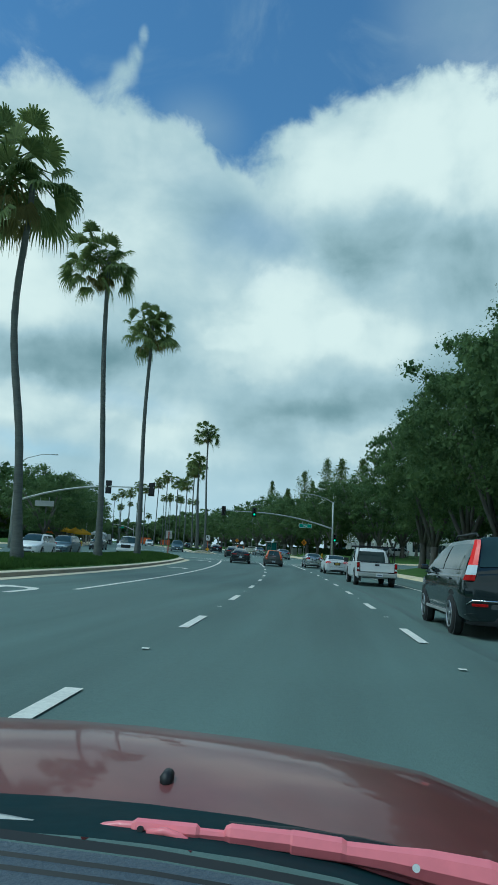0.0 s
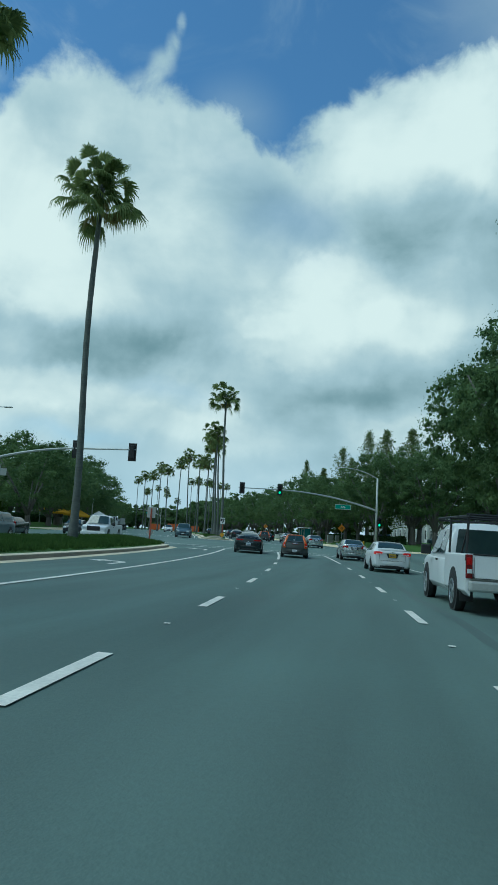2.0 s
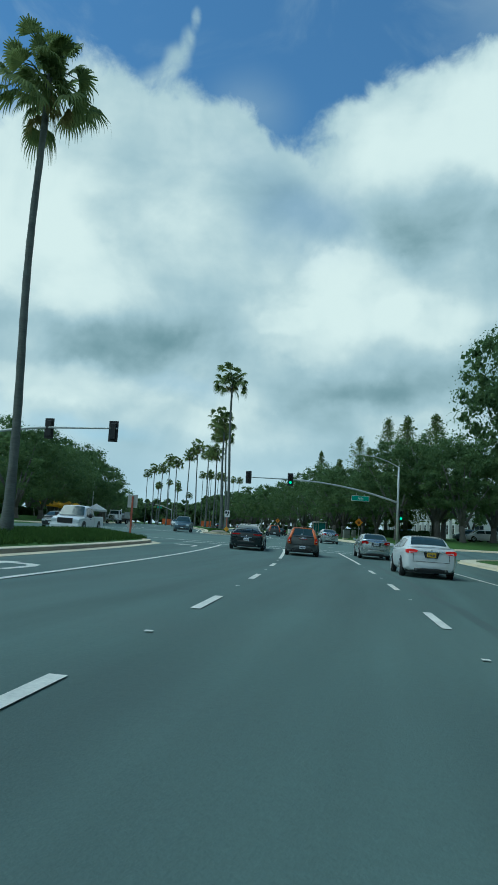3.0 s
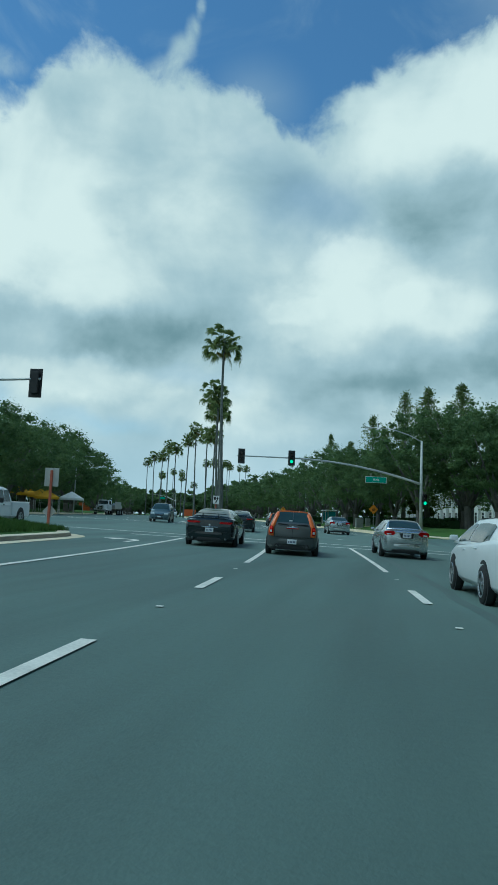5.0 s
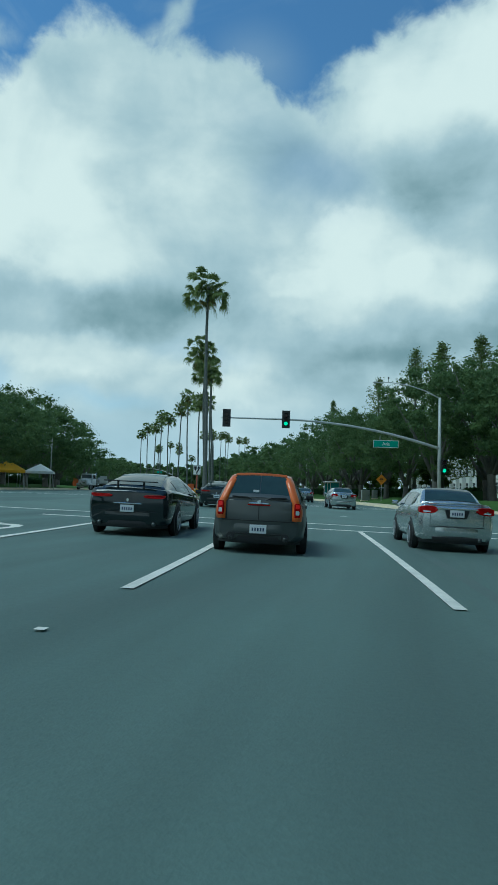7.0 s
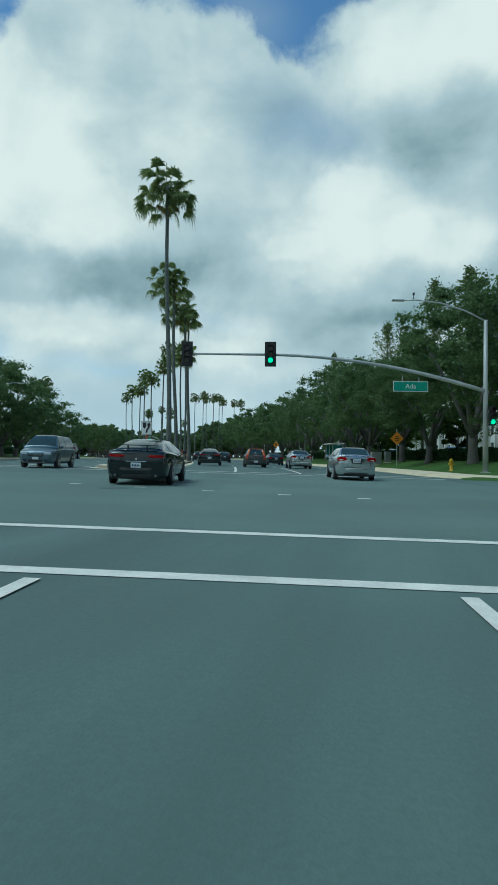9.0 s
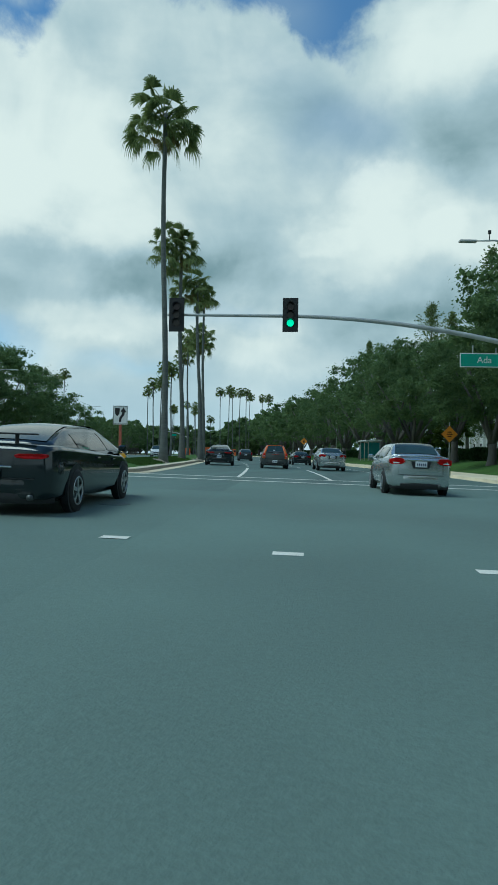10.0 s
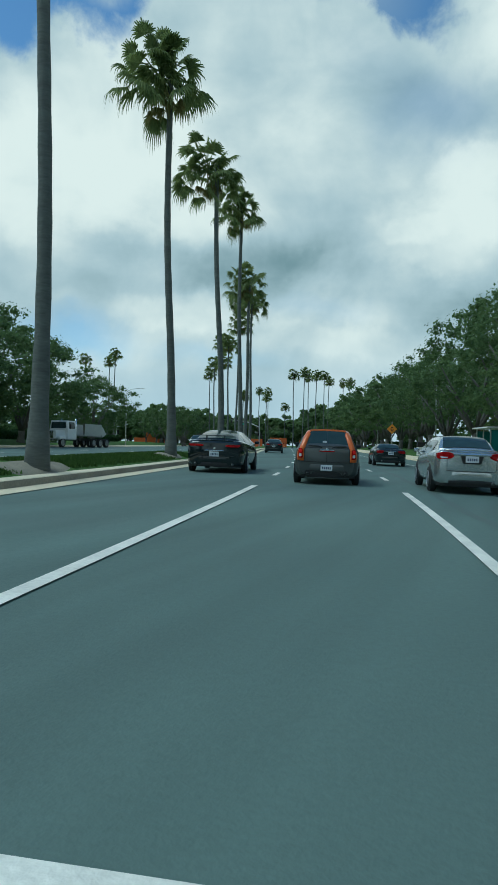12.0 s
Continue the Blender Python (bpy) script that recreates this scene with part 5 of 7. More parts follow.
    if rear_wiper:
        for sx in (-1, 1):
            part("rear_wiper", Build().tube([(sx * 0.13, yrb - 0.045, zrb - 0.005), (sx * 0.22, yrb - 0.035, zrb + 0.035), (sx * 0.50, yrb - 0.03, zrb + 0.045)], 0.014, 5), TRIM, root)
    return root


def sedan_deck(L, hw, boot, belt, nose):
    return [(-L / 2, boot - 0.10, hw * 0.92), (-L / 2 + 0.1, boot - 0.015, hw * 0.955), (-L / 2 + 0.45, boot, hw * 0.98), (-L / 2 + 1.0, boot - 0.02, hw), (0, belt, hw), (L / 2 - 1.0, belt - 0.05, hw * 0.99),
            (L / 2 - 0.45, belt - 0.16, hw * 0.95), (L / 2 - 0.1, nose, hw * 0.86), (L / 2, nose - 0.12, hw * 0.74)]


def hatch_deck(L, hw, belt, nose):
    return [(-L / 2, belt - 0.02, hw * 0.90), (-L / 2 + 0.12, belt, hw * 0.97), (-L / 2 + 0.5, belt, hw), (0, belt, hw), (L / 2 - 1.0, belt - 0.03, hw * 0.99), (L / 2 - 0.4, belt - 0.12, hw * 0.95), (L / 2 - 0.1, nose, hw * 0.86), (L / 2, nose - 0.14, hw * 0.74)]


SILVER = paint("silver_paint", (0.54, 0.57, 0.565), 0.24, metal=0.8, coat=0.5)
WHITE_PAINT = paint("white_paint", (0.74, 0.75, 0.75))
BLACK_PAINT = material("black_paint", (0.010, 0.017, 0.019), 0.12, spread=0.1, scale=1.5, fine=30, spec=0.5, coat=0.3)
DARK_GREY = paint("dark_grey_paint", (0.085, 0.092, 0.090), 0.34, metal=0.45, coat=0.4)
GRAPHITE = paint("graphite_paint", (0.03, 0.036, 0.038), 0.3, metal=0.3)
ORANGE_PAINT = paint("orange_paint", (0.68, 0.145, 0.022), 0.3)
BLUE_GREY = paint("blue_grey_paint", (0.09, 0.14, 0.17), 0.3, metal=0.4)


def lane_stand(y, off, back=False):
    """On the lane, following slope and curve; back: facing the other way."""
    p, q, r, s = spot(y, off), spot(y + 1.4, off), spot(y - 1.4, off), spot(y, off + 0.8)
    f = (q - r).normalized()
    rt_ = (s - p).normalized()
    up = rt_.cross(f).normalized()
    rt_ = f.cross(up)
    if back:
        f, rt_ = -f, -rt_
    m = Matrix.Identity(4)
    for i in range(3):
        m[i][0], m[i][1], m[i][2], m[i][3] = rt_[i], f[i], up[i], p[i]
    return m


silver_sedan = car("sedan_car", "silver four-door sedan with red tail lamps on the road", lane_stand(69.6, 3.4), SILVER, sedan_deck(4.5, 0.875, 1.08, 0.97, 0.72),
    (-1.62, 1.06, -0.85, 0.35, 1.45, 0.98, 1.42, 0.58), 4.5, 1.75, tail=[(0.62, 0.93, 0.40, 0.18, 0.22, "r", 0.0, 1), (0.66, 0.890, 0.18, 0.03, 0.225, "w")], plate=(0, 0.86), exhaust=(0.5,))
def boot_details(root, L, W, strip, lip):
    """Chrome strip between the lamps, plate recess, boot lip and shoulder crease of a sedan's tail."""
    part("boot_strip", Build().box(0, -L / 2 - 0.026, strip, W * 0.52, 0.03, 0.035), CHROME, root, bevel=0.008)
    part("plate_recess", Build().prism([(-0.27, 0.085), (0.27, 0.085), (0.21, -0.10), (-0.21, -0.10)], 0.02, Matrix.Translation((0, -L / 2 - 0.016, strip - 0.115))), TRIM, root, bevel=0.004)
    part("boot_lip", Build().tube([(-W * 0.42, -L / 2 + 0.16, lip - 0.03), (-W * 0.30, -L / 2 + 0.05, lip), (0, -L / 2 + 0.03, lip + 0.012), (W * 0.30, -L / 2 + 0.05, lip), (W * 0.42, -L / 2 + 0.16, lip - 0.03)], 0.022, 8), root.children[0].data.materials[0], root, smooth=True)
    part("lower_intake", Build().box(0, -L / 2 - 0.022, 0.30, W * 0.62, 0.03, 0.07), TRIM, root, bevel=0.012)
    for s in (1, -1):
        part("boot_gap", Build().box(s * W * 0.335, -L / 2 - 0.008, 0.76, 0.010, 0.014, 0.30), TRIM, root)


boot_details(silver_sedan, 4.5, 1.75, 0.965, 1.075)
white_sedan = car("sedan_car", "white four-door sedan with lit red tail lamps", lane_stand(54.6, 3.65), WHITE_PAINT, sedan_deck(4.63, 0.905, 1.07, 0.98, 0.72),
    (-1.75, 1.05, -0.95, 0.3, 1.4, 0.98, 1.42, 0.60), 4.63, 1.81, tail=[(0.66, 0.90, 0.38, 0.15, 0.24, "r", 0.0, 1), (0.60, 0.865, 0.20, 0.03, 0.246, "w")], plate=(0, 0.80), plate_mat=PLATE_GOLD, lit=True, exhaust=(-0.5, 0.5))
boot_details(white_sedan, 4.63, 1.81, 0.915, 1.065)
black_coupe = car("coupe_car", "glossy black fastback coupe with a small tail spoiler", lane_stand(69.3, -3.95), BLACK_PAINT, sedan_deck(4.9, 0.975, 1.08, 0.99, 0.72),
    (-2.15, 1.06, -0.35, 0.45, 1.5, 0.99, 1.42, 0.56), 4.9, 1.95, wheel_r=0.35, wheel_y=(-1.45, 1.45), tail=[(0.60, 0.90, 0.5, 0.08, 0.16, "r")], plate=(0, 0.62), spoiler=True, exhaust=(-0.62, 0.62))
estate = car("estate_car", "dark grey compact estate car with orange roof and pillars", lane_stand(66.4, -0.8), DARK_GREY, hatch_deck(4.1, 0.87, 1.0, 0.74),
    (-2.03, 1.0, -1.66, 0.35, 1.15, 1.0, 1.46, 0.55), 4.1, 1.74, wheel_r=0.32, roof_mat=ORANGE_PAINT,
    plate=(0, 0.46), exhaust=(-0.5, 0.5), glass_split=True, rear_wiper=True, gate_seam=False, lit=True)
utility = car("sport_utility_car", "black compact sport utility car with tall red tail lamps", lane_stand(13.7, 3.5), BLACK_PAINT, hatch_deck(4.55, 0.91, 1.08, 0.85),
              (-2.25, 1.07, -1.85, -0.05, 1.4, 1.08, 1.68, 0.60), 4.55, 1.82, clear=0.24, wheel_r=0.345, plate=(0, 0.85), rails=True)


def estate_frame(root):
    """Orange rear corners from the roof down to the bumper, each with a lamp let into its foot."""
    rows = [(1.42, 0.425, 0.575), (1.30, 0.470, 0.635), (1.18, 0.515, 0.680), (1.06, 0.555, 0.725), (0.99, 0.580, 0.750), (0.93, 0.605, 0.775), (0.84, 0.605, 0.800), (0.74, 0.605, 0.805), (0.63, 0.610, 0.795)]
    for s in (1, -1):
        q = Build()
        for z, xi, xo in rows:
            rise = math.asin(min(1, max(0, (z - 1.0) / 0.445))) * 2 / math.pi
            y = -2.055 + 0.39 * rise
            q.v += [(s * xi, y + 0.03, z), (s * (xi + 0.012), y - 0.022, z), (s * (xi * 0.4 + xo * 0.6), y - 0.028, z), (s * (xo - 0.02), y + 0.035, z), (s * xo, y + 0.12, z), (s * (xo - 0.03), y + 0.20, z)]
        for i in range(len(rows) - 1):
            for j in range(5):
                a = i * 6 + j
                q.f.append((a, a + 1, a + 7, a + 6))
        q.f += [tuple(range(6)), tuple((len(rows) - 1) * 6 + j for j in range(6))]
        corner = part("rear_pillar", q, ORANGE_PAINT, root, smooth=True, fix=True)
        lens = [(-0.045, -0.13), (0.045, -0.13), (0.06, -0.10), (0.06, 0.09), (0.035, 0.13), (-0.04, 0.13), (-0.055, 0.10), (-0.055, -0.10)]
        for z, k, tall, deep, mat, nm in ((0.83, 1.0, 1.0, 0.10, TAIL_RED, "tail_lamp"), (0.785, 0.62, 0.30, 0.108, HEADLAMP, "clear_lens"), (0.90, 0.70, 0.28, 0.108, TAIL_LIT, "brake_lamp")):
            part(nm, Build().prism([(px * k, pz * tall) for px, pz in lens], deep, Matrix.Translation((s * 0.695, -2.055, z)) @ Matrix.Rotation(s * 0.28, 4, "Z")), mat, corner, bevel=0.008)
        part("door_edge", Build().box(s * 0.596, -2.056, 0.81, 0.012, 0.014, 0.36), TRIM, root)
        part("bumper_vent", Build().disc((s * 0.50, -2.085, 0.315), (0, 1, 0), 0.075, 0.03, 18), TRIM, root)
    part("bumper_seam", Build().box(0, -2.07, 0.612, 1.36, 0.03, 0.014), TRIM, root)
    part("bumper_crease", Build().box(0, -2.085, 0.37, 0.92, 0.02, 0.02), TRIM, root, bevel=0.006)
    part("sticker", Build().box(-0.07, -1.985, 1.125, 0.11, 0.008, 0.10, Matrix.Identity(4)), PLATE_WHITE, root)


estate_frame(estate)


def pillar_lamps(root):
    """Tall lamps up the rear pillars: red above, clear in the middle, dark red at the foot."""
    def corner(s, z, inner):
        u = (z - 0.95) / 0.68
        x = (0.74 - 0.165 * u) if inner else (0.90 - 0.25 * u)
        rise = math.asin(min(1, max(0, (z - 1.07) / 0.61))) * 2 / math.pi
        return Vector((s * x, -2.29 + 0.33 * rise + (0.0 if inner else 0.12), z))

    for s in (1, -1):
        for z0, z1, mat, nm in ((0.95, 1.04, TAIL_RED, "lamp_foot"), (1.04, 1.20, HEADLAMP, "clear_lens"), (1.20, 1.63, TAIL_LIT, "tail_lamp")):
            q = Build()
            n = 5
            for i in range(n + 1):
                z = z0 + (z1 - z0) * i / n
                a, b = corner(s, z, True), corner(s, z, False)
                m = a.lerp(b, 0.6) + Vector((0, -0.035, 0))
                q.v += [tuple(a), tuple(m), tuple(b), tuple(b + Vector((-s * 0.04, 0.14, 0))), tuple(a + Vector((0, 0.10, 0)))]
            for i in range(n):
                for j in range(5):
                    k = i * 5 + j
                    k2 = i * 5 + (j + 1) % 5
                    q.f.append((k, k2, k2 + 5, k + 5))
            q.f += [tuple(range(5)), tuple(n * 5 + j for j in range(5))]
            part(nm, q, mat, root, fix=True)
        part("sill_trim", Build().box(s * 0.905, 0.0, 0.36, 0.03, 2.1, 0.06), GALV, root, bevel=0.01)
        part("bumper_lamp", Build().box(s * 0.66, -2.315, 0.56, 0.26, 0.03, 0.045), TAIL_RED, root, bevel=0.01)
    part("bumper_trim", Build().tube([(-0.84, -2.17, 0.56), (-0.78, -2.30, 0.63), (-0.3, -2.325, 0.63), (0.3, -2.325, 0.63), (0.78, -2.30, 0.63), (0.84, -2.17, 0.56)], 0.014, 6), CHROME, root, smooth=True)
    part("rear_wiper", Build().tube([(0.0, -2.29, 1.13), (0.40, -2.285, 1.17)], 0.014, 5), TRIM, root)


pillar_lamps(utility)
car("hatchback_car", "dark hatchback driving on along the boulevard", lane_stand(162.5, -0.6), GRAPHITE, hatch_deck(4.4, 0.88, 1.02, 0.75),
    (-2.1, 1.02, -1.1, 0.3, 1.5, 0.98, 1.48, 0.58), 4.4, 1.76, tail=[(0.72, 0.95, 0.14, 0.36, 0.2, "r")], plate=(0, 0.8))
car("sedan_car", "black sedan in the inner lane", lane_stand(171.0, -3.9), BLACK_PAINT, sedan_deck(4.8, 0.91, 1.08, 0.98, 0.72),
    (-1.7, 1.06, -0.9, 0.35, 1.5, 0.98, 1.43, 0.6), 4.8, 1.84, tail=[(0.6, 0.9, 0.36, 0.12, 0.18, "r")], plate=(0, 0.7))
car("roadster_car", "low black roadster with red tail lamps in the kerbside lane", lane_stand(142.0, 3.7), BLACK_PAINT, sedan_deck(4.5, 0.90, 0.98, 0.92, 0.68),
    (-1.15, 0.97, -0.45, 0.2, 1.15, 0.92, 1.27, 0.56), 4.5, 1.81, tail=[(0.60, 0.82, 0.40, 0.16, 0.2, "r", 0.0, 1)], plate=(0, 0.74), exhaust=(-0.5, 0.5))
# sedan, coupe and estate again, added at their later places in and past the junction
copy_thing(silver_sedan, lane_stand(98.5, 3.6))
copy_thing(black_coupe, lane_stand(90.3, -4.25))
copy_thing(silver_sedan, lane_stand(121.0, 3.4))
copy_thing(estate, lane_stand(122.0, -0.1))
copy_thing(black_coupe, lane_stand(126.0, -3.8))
# opposite carriageway
for y, o, mat, lab, kind in ((51.5, -19.3, WHITE_PAINT, "white crossover car facing the junction queue", 1), (60.0, -19.4, BLUE_GREY, "blue-grey crossover car in the opposite lane", 1), (103.0, -11.7, BLUE_GREY, "blue-grey sport utility car crossing the junction", 1),
                             (70.0, -22.0, BLACK_PAINT, "black sedan in the opposite lanes", 0), (88.0, -21.5, GRAPHITE, "dark sedan entering from the opposite side", 0), (178.0, -13.0, WHITE_PAINT, "white car approaching on the opposite lanes", 1)):
    if kind:
        car("sport_utility_car", lab, lane_stand(y, o, True), mat, hatch_deck(4.5, 0.92, 1.05, 0.85), (-2.15, 1.04, -1.6, 0.3, 1.4, 1.05, 1.66, 0.62), 4.5, 1.84, clear=0.23, wheel_r=0.35, tail=[(0.74, 1.0, 0.2, 0.24, 0.2, "r")], group="oncoming cars")
    else:
        car("sedan_car", lab, lane_stand(y, o, True), mat, sedan_deck(4.6, 0.89, 1.06, 0.97, 0.72), (-1.6, 1.05, -0.85, 0.35, 1.45, 0.98, 1.40, 0.58), 4.6, 1.78, tail=[(0.58, 0.88, 0.32, 0.17, 0.18, "r")], group="oncoming cars")


def pickup(m, label, rack=True, front_dark=False, group="pickups"):
    """Full-size pickup: hood and cab, open bed with tailgate, optional ladder rack."""
    root = thing("pickup_truck", label, "pickup truck", group, m)
    L, hw, clear = 5.7, 0.99, 0.34
    deck = [(0.55, 1.10, hw), (1.6, 1.12, hw), (2.5, 1.08, hw * 0.97), (2.78, 0.98, hw * 0.9), (2.85, 0.8, hw * 0.85)]
    b = Build()
    ys = [-0.52, 0.2, 0.55, 1.1, 1.6, 2.1, 2.5, 2.7, 2.78, 2.85]
    k = None
    for y in ys:
        zt, w = lerp_rows(deck, y)
        h = [(0, clear), (w * 0.9, clear), (w, clear + 0.12), (w, 0.8), (w * 0.98, zt - 0.08), (w * 0.92, zt), (0, zt + 0.03)]
        ring = h + [(-x, z) for x, z in reversed(h[1:-1])]
        k = len(ring)
        b.v += [(x, y, z) for x, z in ring]
    for i in range(len(ys) - 1):
        for j in range(k):
            a, c = i * k + j, i * k + (j + 1) % k
            b.f.append((a, a + k, c + k, c))
    b.f += [tuple(range(k)), tuple((len(ys) - 1) * k + j for j in reversed(range(k)))]
    part("body", b, WHITE_PAINT, root, smooth=True, fix=True, bevel=0.02)
    c = Build()
    rows = [(-0.55, 1.08, 0.93, 1.10), (-0.48, 1.5, 0.86, 1.10), (-0.38, 1.80, 0.74, 1.1), (0.0, 1.86, 0.73, 1.1), (0.75, 1.85, 0.73, 1.1), (1.05, 1.75, 0.76, 1.1), (1.6, 1.16, 0.9, 1.1)]
    for y, z, w, zb in rows:
        h = [(0.95, zb - 0.05), ((0.95 + w) / 2 + 0.03, (zb + z) / 2), (w, z - 0.05), (w * 0.9, z), (0, z + 0.03)]
        ring = h + [(-x, q) for x, q in reversed(h[:-1])]
        c.v += [(x, y, q) for x, q in ring]
    for i in range(len(rows) - 1):
        for j in range(8):
            a = i * 9 + j
            c.f.append((a, a + 1, a + 10, a + 9))
    c.f += [tuple(range(9)), tuple(len(rows) * 9 - 9 + j for j in range(9))]
    part("cab", c, WHITE_PAINT, root, smooth=True, fix=True)
    part("rear_window", Build().add([(-0.74, -0.552, 1.18), (0.74, -0.552, 1.18), (0.66, -0.45, 1.72), (-0.66, -0.45, 1.72)], [(0, 1, 2, 3)]), CAR_GLASS, root)
    part("windscreen", Build().add([(-0.84, 1.64, 1.215), (0.84, 1.64, 1.215), (0.0, 1.68, 1.23), (0.70, 1.13, 1.815), (-0.70, 1.13, 1.815), (0.0, 1.15, 1.84)], [(5, 3, 1, 2), (4, 5, 2, 0)]), CAR_GLASS, root)
    for s in (1, -1):
        for y0, y1 in ((-0.35, 0.22), (0.32, 1.15)):
            part("side_window", Build().add([(s * 0.962, y0, 1.16), (s * 0.962, y1 + (0.2 if y1 > 1 else 0), 1.16), (s * 0.80, y1 - (0.12 if y1 > 1 else 0), 1.72), (s * 0.80, y0, 1.72)], [(0, 1, 2, 3)]), CAR_GLASS, root)
    # bed: sides, floor, tailgate
    for s in (1, -1):
        g = Build()
        prof = [(hw * 0.9, clear + 0.02), (hw, clear + 0.12), (hw, 0.8), (hw * 0.985, 1.16), (hw * 0.9, 1.18), (hw * 0.88, 1.14), (hw * 0.88, 0.7)]
        for y in (-2.82, -2.7, -1.7, -0.58):
            g.v += [(s * x, y, z) for x, z in prof]
        for i in range(3):
            for j in range(6):
                a = i * 7 + j
                g.f.append((a, a + 1, a + 8, a + 7))
        g.f += [tuple(range(7)), tuple(21 + j for j in range(7))]
        part("bed_side", g, WHITE_PAINT, root, fix=True, bevel=0.015)
        part("tail_lamp", Build().box(s * 0.915, -2.80, 0.93, 0.13, 0.12, 0.46), TAIL_DARK, root, bevel=0.02)
        part("brake_lens", Build().box(s * 0.915, -2.866, 1.03, 0.10, 0.012, 0.14), TAIL_RED, root, bevel=0.004)
        part("tail_lamp_lens", Build().box(s * 0.915, -2.868, 0.84, 0.09, 0.012, 0.08), HEADLAMP, root, bevel=0.004)
        part("wing_mirror", Build().box(s * 1.14, 1.15, 1.22, 0.24, 0.12, 0.24), TRIM, root, bevel=0.03)
        part("headlamp", Build().box(s * 0.72, 2.80, 0.86, 0.42, 0.12, 0.2), HEADLAMP, root, bevel=0.02)
        part("door_handle", Build().box(s * 0.99, 0.45, 1.0, 0.03, 0.16, 0.05), TRIM, root, bevel=0.008)
        part("mudflap", Build().box(s * 0.84, -2.25, 0.38, 0.26, 0.015, 0.3), TRIM, root)
    part("bed_floor", Build().box(0, -1.7, 0.72, 1.78, 2.24, 0.04), TRIM, root)
    part("tailgate", Build().box(0, -2.80, 0.93, 1.62, 0.07, 0.44), WHITE_PAINT, root, bevel=0.02)
    part("tailgate_cap", Build().box(0, -2.80, 1.165, 1.66, 0.09, 0.03), TRIM, root, bevel=0.01)
    part("tailgate_handle", Build().box(0, -2.842, 1.05, 0.22, 0.02, 0.09), TRIM, root, bevel=0.01)
    part("rear_bumper", Build().box(0, -2.88, 0.56, 1.86, 0.2, 0.2), GALV if not front_dark else TRIM, root, bevel=0.04)
    part("grille", Build().box(0, 2.86, 0.86, 1.0, 0.05, 0.34), TRIM, root, bevel=0.02)
    part("front_bumper", Build().box(0, 2.86, 0.50, 1.9, 0.2, 0.26), CHROME if not front_dark else WHITE_PAINT, root, bevel=0.05)
    pl = part("licence_plate", Build().box(0.1, -2.99, 0.57, 0.31, 0.015, 0.155), PLATE_WHITE, root)
    for bx in (-0.1, -0.05, 0, 0.05, 0.1):
        part("plate_bar", Build().box(0.1 + bx, -3.0, 0.565, 0.028, 0.006, 0.06), PLATE_INK, pl)
    tm, rm = wheel_meshes(0.39, 0.25, 6)
    for wy in (-1.65, 1.9):
        for s in (1, -1):
            part("wheel_arch", Build().disc((s * (hw - 0.05), wy, 0.42), (1, 0, 0), 0.47, 0.11, 26), TRIM, root)
            tw = new("wheel", tm)
            tw.parent = root
            tw.matrix_local = Matrix.Translation((s * (hw - 0.1), wy, 0.39)) @ Matrix.Rotation(0 if s > 0 else math.pi, 4, "Z")
            rw = new("rim", rm)
            rw.parent = tw
    if rack:
        for s in (1, -1):
            part("rack_rail", Build().tube([(s * 0.86, -2.6, 1.92), (s * 0.86, 1.0, 2.0)], 0.025, 6), TRIM, root)
            part("rack_upright", Build().tube([(s * 0.9, -2.5, 1.15), (s * 0.86, -2.45, 1.92)], 0.025, 6), TRIM, root)
            part("rack_upright", Build().tube([(s * 0.9, -0.7, 1.15), (s * 0.86, -0.65, 1.96)], 0.025, 6), TRIM, root)
            part("rack_brace", Build().tube([(s * 0.88, -1.9, 1.18), (s * 0.86, -2.4, 1.7)], 0.02, 6), TRIM, root)
        for y in (-2.45, -1.5, -0.65, 0.8):
            part("rack_bar", Build().tube([(-0.9, y, 1.95), (0.9, y, 1.95)], 0.025, 6), TRIM, root)
    return root


pickup(lane_stand(36.6, 3.85), "white extended-cab pickup with a black ladder rack")
pickup(lane_stand(74.0, -15.9, True), "white pickup with dark grille facing the junction", rack=False, front_dark=True)


